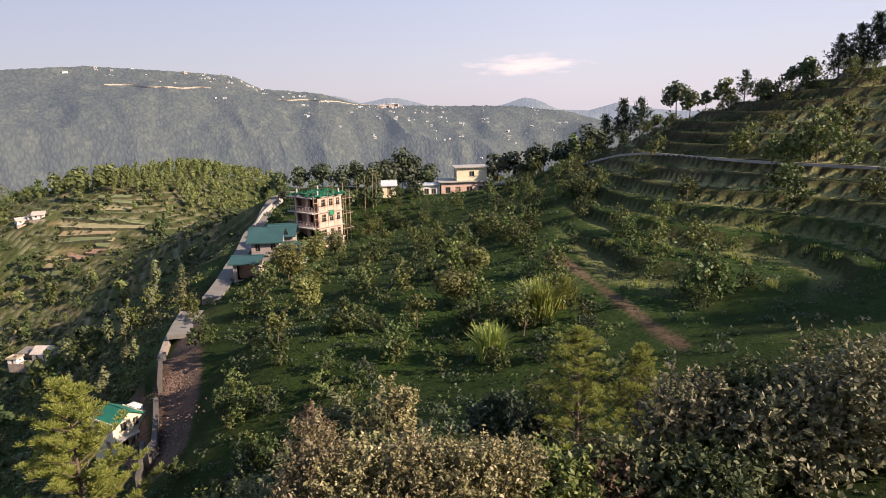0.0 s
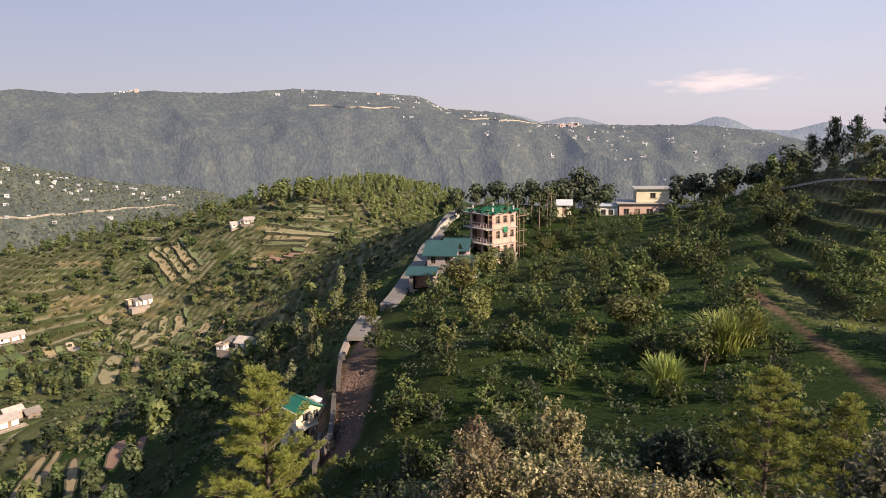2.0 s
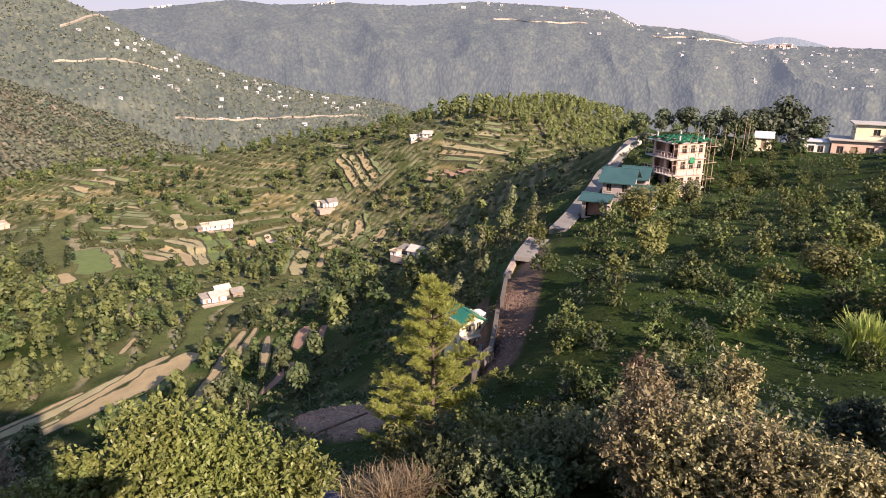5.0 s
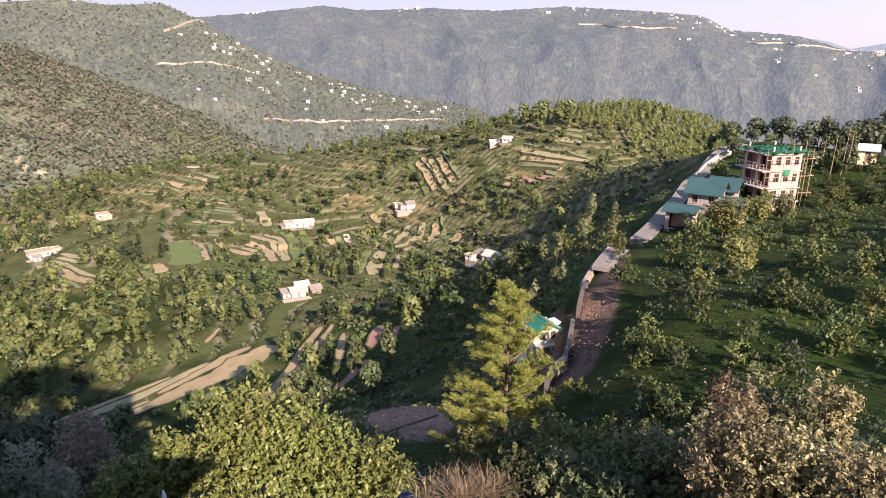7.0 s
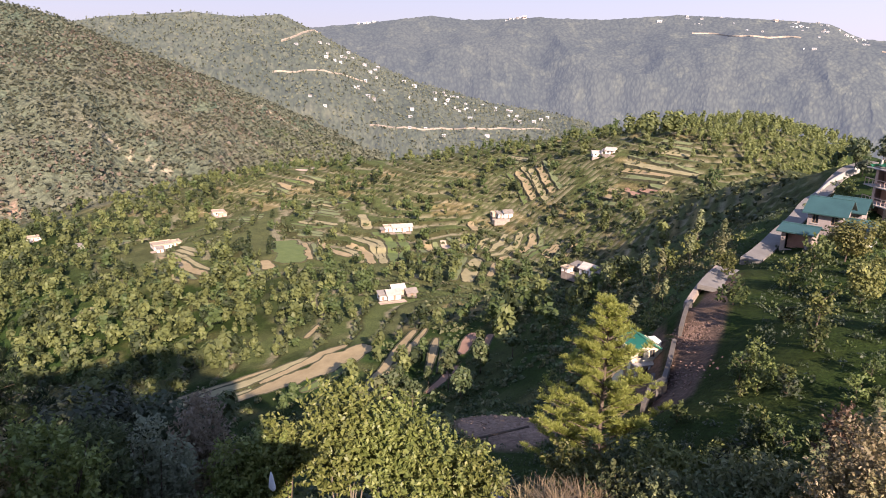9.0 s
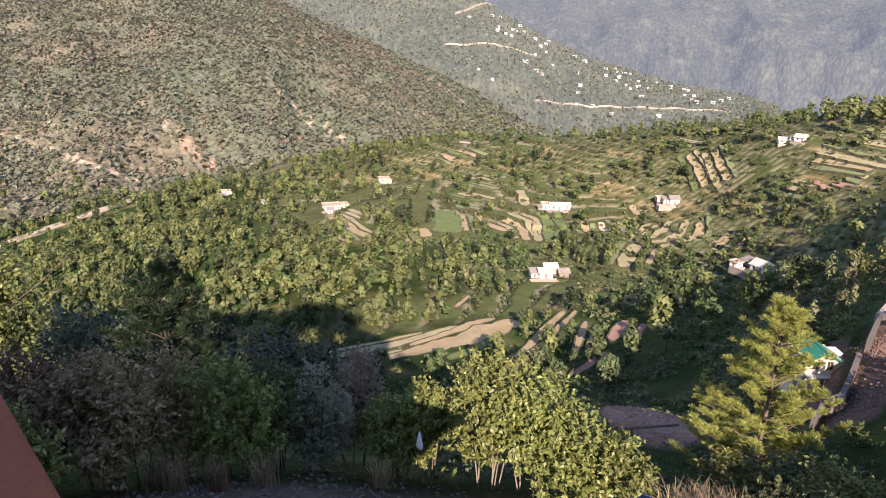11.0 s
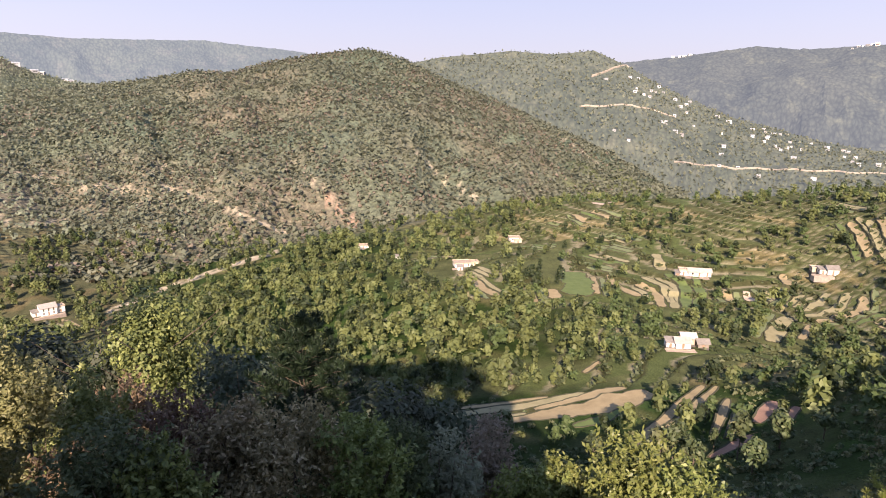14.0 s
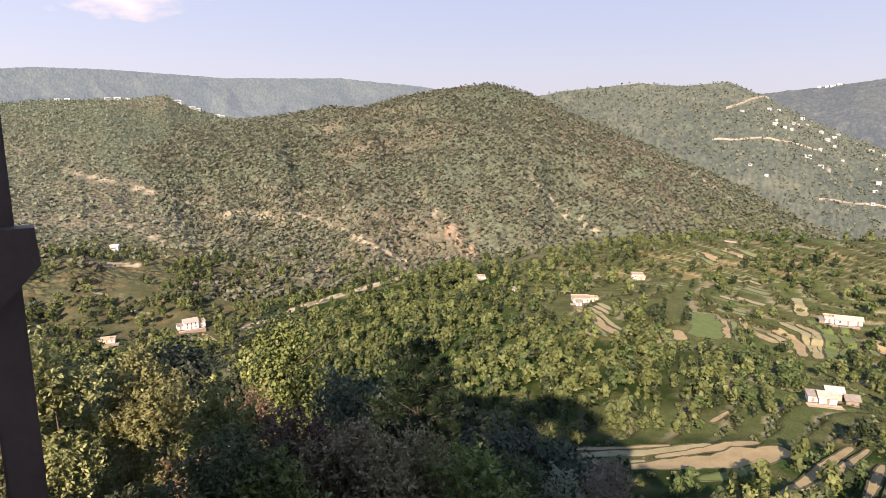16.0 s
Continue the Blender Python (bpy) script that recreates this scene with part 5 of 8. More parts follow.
# the slope below the right-hand hill: orchard trees
def orchard_density(az, d):
    x, y = level(az, d)
    n1 = fbm(x / 16, y / 16, 66, 3)
    p = 0.085 * np.where((az > 15) & (d > 98), 0.0, 1.0) * smooth(24, 30, d) * smooth(128, 118, d) * smooth(-0.5, 0.2, n1)
    p = p * np.where(az < -12, 0.55, 1.0) * smooth(24, 19, az)
    px, py = zip(*(spot(*k) for k in SLOPE_PATH))
    p = np.where(near_line(x, y, list(zip(px, py))) < 2.5, 0, p)
    tx, ty = zip(*(spot(*k) for k in TRACK))
    p = np.where(near_line(x, y, list(zip(tx, ty))) < 5, 0, p)
    for ca, cd, rr in CLEAR:
        cx, cy = toward(ca, cd)
        p = np.where(np.hypot(x - cx, y - cy) < rr, 0, p)
        p = np.where((np.abs(az - ca) * d / 57.3 < rr * 0.9) & (d < cd) & (d > cd - 40), p * 0.35, p)
    return p * np.where((az > -8) & (az < 11) & (d > 85), 1.5, 1.0)


oa, od, orng = scatter(-36, 26, 24, 130, orchard_density, 77, 0.158)
for i in range(len(oa)):
    light = orng.uniform() < 0.38
    pool = FRUIT_LIGHT if light else FRUIT
    plant("tree", pool[i % len(pool)][:2], oa[i], od[i], orng.uniform(0.5, 1.0) ** 1.3 * 1.3, label="light green young orchard tree on the grassy slope" if light else "low green orchard tree on the grassy slope",
          group="orchard trees", name="orchard_tree")

# bushes and saplings that cover the lower slope
BUSH = {"leaf_dark": variants_of(320, 4, 1.9, 1.9, 420, 0.15, "leaf_dark", 0.05, 0.02, sprig=True), "leaf_orchard": variants_of(330, 4, 2.0, 1.7, 420, 0.14, "leaf_orchard", 0.05, 0.03, sprig=True),
        "leaf_young": variants_of(340, 3, 2.4, 1.4, 380, 0.13, "leaf_young", 0.05, 0.06, tall=1.6, sprig=True)}
BUSH_LABEL = {"leaf_dark": "dark green bush on the lower slope", "leaf_orchard": "green leafy bush on the lower slope", "leaf_young": "light green sapling on the lower slope"}


def bush_density(az, d):
    x, y = level(az, d)
    p = 0.20 * smooth(2, 8, az) * smooth(29, 24, az) * smooth(15, 19, d) * smooth(46, 38, d) * smooth(-0.7, 0.1, fbm(x / 7, y / 7, 351, 3))
    p = np.maximum(p, 0.05 * smooth(-20, -14, az) * smooth(10, 4, az) * smooth(19, 24, d) * smooth(50, 42, d) * smooth(-0.3, 0.3, fbm(x / 9, y / 9, 352, 3)))
    tx, ty = zip(*(spot(*k) for k in TRACK))
    p = np.where(near_line(x, y, list(zip(tx, ty))) < 3.2, 0, p)
    return np.where((np.abs(az - 28.9) < 2.6) & (d > 38), 0, p)


ua, ud, urng = scatter(-20, 29, 15, 50, bush_density, 79, 0.2)
for i in range(len(ua)):
    m = urng.choice(("leaf_dark", "leaf_orchard", "leaf_orchard", "leaf_young"))
    plant("tree", BUSH[m][i % len(BUSH[m])][:2], ua[i], ud[i], urng.uniform(0.45, 1.1), label=BUSH_LABEL[m], category="bush", group="bushes on the lower slope", name="bush")

# trees along the crests
CREST_TREES = [(-14.2, 128, "fir", 0.75), (-15.6, 127, "fir", 0.9), (-17.0, 126, "fir", 0.8), (-19.8, 118, "dark", 0.8), (-20.8, 117, "oak", 0.7), (-23.3, 112, "oak", 0.75),
               (-24.8, 110, "fir", 0.5), (-26.3, 108, "dark", 0.45), (-28.0, 106, "oak", 0.6), (-29.0, 106, "oak", 0.75), (-31.0, 104, "fir", 0.6), (-32.2, 104, "fir", 0.72), (-33.2, 105, "fir", 0.8), (-34.6, 104, "fir", 0.85), (-35.6, 105, "fir", 1.0),
               ]
BELT_TREES = [(-12.5, 128, "dark", 0.55), (-13.0, 124, "dark", 0.7), (-10.6, 124, "dark", 0.7), (-8.3, 126, "dark", 0.75), (-6.0, 128, "dark", 0.85), (-5.0, 140, "dark", 0.95), (-4.0, 144, "dark", 0.8), (-9.0, 132, "oak", 0.8),
               (3.0, 138, "dark", 1.05), (4.8, 136, "dark", 0.9), (1.2, 140, "dark", 0.8), (6.0, 132, "oak", 0.7), (8.0, 138, "dark", 0.6), (10.5, 140, "dark", 0.75), (12.5, 142, "dark", 0.7), (14.0, 150, "dark", 0.7),
               (-18.2, 121, "oak", 0.6), (-22.0, 113, "oak", 0.55), (6.8, 120, "oak", 0.6), (2.0, 118, "oak", 0.6), (-11.6, 112, "light", 0.9)]
for az, d, kind, s in CREST_TREES + BELT_TREES:
    pool, lab = {"fir": (FIR, "dark conifer on the hill crest"), "dark": (DARK, "dark leafy tree on the hill crest"),
                 "oak": (OAK, "green leafy tree on the hill crest"), "light": (POPLAR, "tall light tree on the hill crest")}[kind]
    plant("tree", pool[random.randrange(len(pool))][:2], az, d, s, label=lab, group="crest trees")


# the belt of dark trees behind the houses on the crest
def belt_density(az, d):
    x, y = level(az, d)
    p = 0.030 * smooth(-15, -12, az) * smooth(15.5, 13, az) * smooth(110, 116, d) * smooth(158, 150, d)
    for ca, cd, rr in CLEAR:
        cx, cy = toward(ca, cd)
        p = np.where(np.hypot(x - cx, y - cy) < rr, 0, p)
        p = np.where((np.abs(az - ca) * d / 57.3 < rr * 0.8) & (d < cd), 0, p)
    return p


ba, bd, brng = scatter(-15, 16, 108, 160, belt_density, 83, 0.03)
for i in range(len(ba)):
    pool, lab = (DARK, "dark leafy tree in the belt behind the houses") if brng.uniform() < 0.45 else (OAK, "green leafy tree in the belt behind the houses")
    plant("tree", pool[i % len(pool)][:2], ba[i], bd[i], brng.uniform(0.35, 0.8), label=lab, group="crest trees")

# single trees that stand out on the slope: azimuth, distance, height, kind
PLANTED = [(-28.4, 77.4, 5.0, "light"), (-30.2, 76.6, 5.6, "light"), (-29.2, 78.6, 5.2, "oak"), (-27.2, 79.6, 4.2, "light"), (-32.4, 74.9, 4.8, "light"), (-31.8, 82, 5.2, "light"), (-25.3, 84, 5.2, "light"), (-28.4, 69.2, 4.8, "oak"), (-34.4, 68.8, 3.8, "light"), (-22.9, 48.2, 4.4, "oak"), (-23.8, 49.4, 3.4, "light"), (-15.7, 67.2, 3.4, "light"), (-18.3, 93, 4.0, "light"),
           (-21.6, 50, 2.6, "oak"), (-1.6, 66, 3.4, "light"), (-0.8, 58, 4.2, "light"), (1.6, 62, 3.2, "oak"), (4.0, 58, 3.4, "light"), (-12.4, 84, 4.4, "oak"),
           (-5.4, 88, 3.4, "oak"), (2.8, 92, 3.6, "light"), (15.2, 52, 3.9, "light"), (17.6, 66, 3.6, "light"), (16.2, 72, 4.6, "oak"), (19.6, 46, 2.6, "light"), (20.4, 45, 2.4, "oak"), (18.6, 44, 2.2, "light"), (21.5, 62, 3.4, "oak"),
           (22.4, 73, 3.8, "light"), (8.2, 64, 3.2, "oak"), (-7.0, 70, 3.0, "oak"), (6.4, 82, 3.6, "oak"), (12.0, 70, 3.0, "light"), (-16.0, 66, 2.8, "oak"), (27.0, 92, 6.0, "light"), (25.4, 96, 5.0, "light"), (30.5, 98, 6.0, "oak")]
for az, d, h, kind in PLANTED:
    pool = FRUIT_LIGHT if kind == "light" else FRUIT
    plant("tree", pool[random.randrange(len(pool))][:2], az, d, h / (3.0 if kind == "light" else 2.6), label="light green orchard tree standing on the slope" if kind == "light" else "bushy green orchard tree standing on the slope", group="orchard trees", name="orchard_tree")
# unseen trees added on the hill beside the house to filter the evening sun
for k in range(14):
    pool = DARK if k % 3 else FIR
    plant("tree", pool[k % len(pool)][:2], -80 - 1.1 * k + random.uniform(-0.5, 0.5), random.uniform(92, 122), random.uniform(0.35, 0.6), label="unseen tree added on the hill to shade the slope", group="hill wood")
for k in range(22):
    along, side = random.uniform(84, 104), -38 - 1.25 * k
    (x, y), (dx, dy) = toward(SUN_AZ, along), toward(SUN_AZ - 90, side)
    need = random.uniform(-23.0, -12.0) + along * math.tan(radians(SUN_EL)) - ground_at(x + dx, y + dy)
    plant("tree", DARK[k % len(DARK)][:2], math.degrees(math.atan2(-x - dx, y + dy)), math.hypot(x + dx, y + dy), max(0.4, need / 8.0), label="unseen dark tree added on the hill to shade the slope", group="hill wood")


# unseen tall trees added behind the house, whose crowns shade the valley floor; those next to the house have bare stems
TALL = [pine_variant(280 + k, 26.0, 8.0, 10, 8, 1.5, 9, "needle_dark", 0.84, 0.28) for k in range(2)]
FULL = variants_of(290, 3, 26.0, 10.5, 1500, 1.15, "leaf_dark", 0.35, 0.12, tall=1.5, limbs=8)
SHADE_TOP = [(6, 5), (9, 8.5), (12, 10.5), (17, 12), (21, 11.5), (25, 8.8), (29, 10.5), (34, 10.2), (44, 11.8), (52, 13), (60, 14), (72, 12), (85, 10), (97, 7)]
for k in range(52):
    side = 9.5 + 1.7 * k
    along = 24 + 7 * (k % 2) + random.uniform(-2, 2)
    (x, y), (dx, dy) = toward(SUN_AZ, along), toward(SUN_AZ - 90, side)
    x, y = x + dx, y + dy
    top = float(np.interp(side, *zip(*SHADE_TOP))) + random.uniform(-1.2, 0.6)
    need = top + along * math.tan(radians(SUN_EL)) - ground_at(x, y)
    az = math.degrees(math.atan2(-x, y))
    if side < 31:
        plant("tree", TALL[k % 2][:2], az, math.hypot(x, y), need / 26.0, label="unseen bare-stemmed pine added behind the house to shade the valley", group="trees behind the house", name="pine_tree")
    else:
        plant("tree", FULL[k % 3][:2], az, math.hypot(x, y), need / 26.0, label="unseen dark leafy tree added behind the house to shade the valley", group="trees behind the house")


# ---- far woods on the mountain flanks ----
def clump(seed, n=4, h=6.0, w=5.0):
    rng = np.random.default_rng(seed)
    c = np.stack([rng.normal(0, w * 0.2, n), rng.normal(0, w * 0.2, n), rng.uniform(0.15, 0.9, n) * h], 1)
    taper = 1 - 0.55 * (c[:, 2:] / h)
    c[:, :2] *= taper
    return leaves(c, c * [1, 1, 0.3], w * 0.6, rng, 1.2)


def far_wood(name, az0, az1, d0, d1, density, seed, size, mat, key, pick=0):
    def p(az, d):
        x, y = level(az, d)
        on = ridge(key, az, d)
        el = np.degrees(np.arctan2(on, d))
        n = fbm(x / 60, y / 60, 300, 3)
        v = density * (smooth(-0.9, -0.1, n + 0.35) if pick == 0 else smooth(-0.1, 0.5, fbm(x / 110, y / 110, 41, 3)))
        for pts, wide in SCARS:
            v = np.where(near_line(az, el, pts) < wide * 0.7, v * 0.25, v)
        return v
    a, d, rng = scatter(az0, az1, d0, d1, p, seed, density)
    x, y = level(a, d)
    z = ridge(key, a, d)
    top = land(x, y) if key != "village" else z
    ok = top < z + 25
    z = np.maximum(z, np.where(ok, top, z))
    joined(name, [clump(seed + k) for k in range(5)], x[ok], y[ok], z[ok] - 0.4, (rng.uniform(0.6, 1.25, len(a)) * size)[ok], rng, MAT[mat],
           "dense pine and scrub wood on a mountain flank", "woodland")


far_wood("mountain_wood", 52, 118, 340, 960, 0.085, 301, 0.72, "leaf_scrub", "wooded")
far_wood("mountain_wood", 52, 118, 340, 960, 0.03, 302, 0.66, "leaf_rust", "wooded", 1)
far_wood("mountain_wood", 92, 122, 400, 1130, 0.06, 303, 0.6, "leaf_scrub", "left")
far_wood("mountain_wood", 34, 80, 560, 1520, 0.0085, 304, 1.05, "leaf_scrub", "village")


# ---- undergrowth: herbs on the slope, hedges on the terrace edges ----
def undergrowth():
    rng = np.random.default_rng(401)
    n = 12000
    az, d = rng.uniform(-37, 62, n), 14 + 112 * rng.uniform(0, 1, n) ** 0.8
    x, y = level(az, d)
    tx, ty = zip(*(spot(*k) for k in TRACK))
    px, py = zip(*(spot(*k) for k in SLOPE_PATH))
    keep = (near_line(x, y, list(zip(tx, ty))) > 4.2) & (near_line(x, y, list(zip(px, py))) > 1.3) & (rng.uniform(-0.9, 0.5, n) < fbm(x / 9, y / 9, 402, 3))
    keep &= np.hypot((az - 39.8) / 5.5, (d - 45.5) / 7.0) > 1.0
    keep &= (az < 30) | (d < 75)
    keep &= rng.uniform(0, 1, n) < np.where(az < -12, 0.55, 1.0)
    x, y = x[keep], y[keep]
    herbs = [leaves(*crown_points(13, [(0, 0, 0.14, 0.34, 0.34, 0.2), (0.2, 0.15, 0.2, 0.24, 0.24, 0.2)], rng), 0.12, rng) for _ in range(6)]
    half = rng.uniform(0, 1, len(x)) < 0.3
    for sel, m in ((half, "leaf_orchard"), (~half, "leaf_dark")):
        joined("undergrowth", herbs, x[sel], y[sel], land(x[sel], y[sel]), rng.uniform(0.5, 1.5, sel.sum()), rng, MAT[m], "green herbs and low scrub on the slope", "undergrowth")
    n = 5200
    az, d = rng.uniform(27, 84, n), rng.uniform(44, 124, n)
    x, y = level(az, d)
    keep = (field_distance(x, y) > 0.8) & (rng.uniform(-0.8, 0.4, n) < fbm(x / 12, y / 12, 404, 3)) & (np.hypot((az - 39.8) / 5.5, (d - 45.5) / 7.0) > 1.1)
    tufts = [leaves(*crown_points(26, [(0, 0, 0.35, 0.6, 0.6, 0.4)], rng), 0.32, rng) for _ in range(5)]
    x, y = x[keep], y[keep]
    half = rng.uniform(0, 1, len(x)) < 0.45
    for sel, m in ((half, "leaf_light"), (~half, "leaf")):
        joined("undergrowth", tufts, x[sel], y[sel], land(x[sel], y[sel]) - 0.05, rng.uniform(0.3, 1.2, sel.sum()) ** 1.5, rng, MAT[m], "low bushes and weeds round the ploughed field", "undergrowth")
    n = 34000
    az, d = rng.uniform(16, 80, n), rng.uniform(85, 350, n)
    x, y = level(az, d)
    _, _, _, amount, _, _, q = base_land(x, y)
    f = q - np.floor(q)
    keep = (amount > 0.5) & (f > 0.74) & (rng.uniform(0, 1, n) < 0.5)
    x, y = x[keep], y[keep]
    bushes = [leaves(*crown_points(18, [(0, 0, 0.5, 0.9, 0.9, 0.6)], rng), 0.6, rng) for _ in range(5)]
    joined("terrace_hedge", bushes, x, y, land(x, y) - 0.1, rng.uniform(0.4, 1.3, len(x)), rng, MAT["leaf"], "bushes along the edges of the terraces", "hedge")


undergrowth()


# ---- the shaded bank below the road: slender young trees and bushes ----
def bank_growth():
    rng = np.random.default_rng(431)
    tx, ty = zip(*(spot(*k) for k in TRACK))
    for k in range(30):
        az, d = rng.uniform(22.5, 35), rng.uniform(62, 132)
        x, y = level(az, d)
        if near_line(np.array([x]), np.array([y]), list(zip(tx, ty)))[0] < 6 or abs(az - 33) < 2 and d > 118:
            continue
        v = SLENDER[k % len(SLENDER)]
        plant("tree", v[:2], az, d, rng.uniform(0.55, 1.1), label="slender young tree on the bank below the road", group="bank trees", name="young_tree")
    n = 1500
    az, d = rng.uniform(21, 37, n), rng.uniform(46, 140, n)
    x, y = level(az, d)
    keep = (near_line(x, y, list(zip(tx, ty))) > 4.5) & (rng.uniform(-0.7, 0.5, n) < fbm(x / 10, y / 10, 433, 3)) & (np.hypot(az - 28.9, (d - 55.5) / 5) > 1.6) & ((np.abs(az - 28.9) > 2.2) | (d > 58) | (d < 40)) & (np.hypot((az - 39.8) / 5.5, (d - 45.5) / 7.0) > 1.1)
    x, y = x[keep], y[keep]
    tufts = [leaves(*crown_points(40, [(0, 0, 0.45, 0.7, 0.7, 0.55)], rng), 0.22, rng) for _ in range(5)]
    half = rng.uniform(0, 1, len(x)) < 0.6
    for sel, m in ((half, "leaf_light"), (~half, "leaf_olive")):
        joined("undergrowth", tufts, x[sel], y[sel], land(x[sel], y[sel]) - 0.05, rng.uniform(0.4, 1.25, sel.sum()), rng, MAT[m], "bushes and weeds on the bank below the road", "undergrowth")


SLENDER = variants_of(190, 4, 6.0, 1.5, 300, 0.22, "leaf_light", 0.06, 0.3, tall=2.4, limbs=3)
bank_growth()


# ---- houses ----
def facade(bm, width, height, openings, m, depth=0.18):
    """A wall face in the xz plane of m with recessed openings (x0, x1, z0, z1)."""
    xs = sorted({0.0, width, *(v for o in openings for v in o[:2])})
    zs = sorted({0.0, height, *(v for o in openings for v in o[2:4])})
    made = []

    def quad(*pts):
        made.extend(f := [bm.verts.new(p) for p in pts])
        bm.faces.new(f)

    for x0, x1 in zip(xs[:-1], xs[1:]):
        for z0, z1 in zip(zs[:-1], zs[1:]):
            if not any(o[0] - 1e-6 <= x0 and x1 <= o[1] + 1e-6 and o[2] - 1e-6 <= z0 and z1 <= o[3] + 1e-6 for o in openings):
                quad((x0, 0, z0), (x1, 0, z0), (x1, 0, z1), (x0, 0, z1))
    for x0, x1, z0, z1 in (o[:4] for o in openings):
        quad((x0, 0, z0), (x0, 0, z1), (x0, depth, z1), (x0, depth, z0))
        quad((x1, 0, z1), (x1, 0, z0), (x1, depth, z0), (x1, depth, z1))
        quad((x0, 0, z1), (x1, 0, z1), (x1, depth, z1), (x0, depth, z1))
        quad((x1, 0, z0), (x0, 0, z0), (x0, depth, z0), (x1, depth, z0))
    bmesh.ops.transform(bm, matrix=m, verts=made)


def side_frames(L, W):
    """Frames of the four faces of a block L x W centred on the origin: front (-y), right, back, left."""
    return [(L, pose(-L / 2, -W / 2, 0)), (W, pose(L / 2, -W / 2, 0, 0, 0, 90)), (L, pose(L / 2, W / 2, 0, 0, 0, 180)), (W, pose(-L / 2, W / 2, 0, 0, 0, 270))]


def storey_block(house, L, W, H, wall, openings, base=2.5, name="wall", z=0.0, offset=(0, 0)):
    """Walls of a block with windows and doors as parts; openings: face -> list of (x0, x1, z0, z1, kind)."""
    bm = bmesh.new()
    shift = Matrix.Translation((offset[0], offset[1], z))
    for k, (width, m) in enumerate(side_frames(L, W)):
        ops = openings.get(k, [])
        facade(bm, width, H, ops, shift @ m)
        if base and z == 0:
            facade(bm, width, base, [], shift @ Matrix.Translation((0, 0, -base)) @ m)
    add_box(bm, -L / 2 + 0.2, L / 2 - 0.2, -W / 2 + 0.2, W / 2 - 0.2, H - 0.06, H - 0.01, shift)
    body = part(name, bm, wall, house)
    for k, (width, m) in enumerate(side_frames(L, W)):
        for x0, x1, z0, z1, kind in openings.get(k, []):
            mm = shift @ m
            if kind == "door":
                b = box(x0, x1, 0.12, 0.17, z0, z1)
                bmesh.ops.transform(b, matrix=mm, verts=b.verts)
                part("door", b, MAT["wood"], house)
            elif kind == "void":
                b = box(x0, x1, 0.9, 0.95, z0, z1)
                bmesh.ops.transform(b, matrix=mm, verts=b.verts)
                part("inner_wall", b, MAT["brick"], house)
            else:
                b = box(x0, x1, 0.13, 0.16, z0, z1)
                bmesh.ops.transform(b, matrix=mm, verts=b.verts)
                win = part("window", b, MAT["glass"], house)
                fr = bmesh.new()
                t = 0.06
                for a in ((x0, x1, z0, z0 + t), (x0, x1, z1 - t, z1), (x0, x0 + t, z0, z1), (x1 - t, x1, z0, z1), ((x0 + x1) / 2 - t / 2, (x0 + x1) / 2 + t / 2, z0, z1)):
                    add_box(fr, a[0], a[1], 0.08, 0.128, a[2], a[3])
                bmesh.ops.transform(fr, matrix=mm, verts=fr.verts)
                part("window_frame", fr, MAT["wood"], win)
                sl = box(x0 - 0.1, x1 + 0.1, -0.09, 0.1, z0 - 0.08, z0 - 0.005)
                bmesh.ops.transform(sl, matrix=mm, verts=sl.verts)
                part("window_sill", sl, MAT["concrete"], win)
    return body


def row_of(width, n, w, z0, z1, kind="window", margin=0.6):
    step = (width - 2 * margin) / n
    return [(margin + step * (i + 0.5) - w / 2, margin + step * (i + 0.5) + w / 2, z0, z1, kind) for i in range(n)]


def gable_roof(house, L, W, z, rise, over, mat, thick=0.14, name="roof", offset=(0, 0), wall=None):
    """Two sloping sheets with their thickness; the ridge runs along x."""
    for s in (-1, 1):
        bm = bmesh.new()
        y0, y1 = s * (W / 2 + over), 0
        drop = rise * over / (W / 2)
        pts = [(-L / 2 - over, y0, z - drop), (L / 2 + over, y0, z - drop), (L / 2 + over, y1, z + rise), (-L / 2 - over, y1, z + rise)]
        lo = [bm.verts.new(Vector(p) + Vector((offset[0], offset[1], 0))) for p in pts]
        hi = [bm.verts.new(Vector(p) + Vector((offset[0], offset[1], thick))) for p in pts]
        bm.faces.new(lo[::-1])
        bm.faces.new(hi)
        for k in range(4):
            bm.faces.new((lo[k], lo[(k + 1) % 4], hi[(k + 1) % 4], hi[k]))
        bmesh.ops.recalc_face_normals(bm, faces=bm.faces)
        part(name, bm, mat, house)
    if wall is not None:
        for s in (-1, 1):
            bm = bmesh.new()
            x = s * L / 2
            v = [bm.verts.new((x - d + offset[0], p + offset[1], q)) for d in (0, s * 0.2) for p, q in ((-W / 2, z), (W / 2, z), (0, z + rise))]
            bm.faces.new(v[:3])
            bm.faces.new(v[3:])
            for k in range(3):
                bm.faces.new((v[k], v[(k + 1) % 3], v[3 + (k + 1) % 3], v[3 + k]))
            bmesh.ops.recalc_face_normals(bm, faces=bm.faces)
            part("gable", bm, wall, house)
    b = bar((-L / 2 - over + offset[0], offset[1], z + rise + thick), (L / 2 + over + offset[0], offset[1], z + rise + thick), 0.09, None, 6)
    part("ridge_cap", b, mat, house)


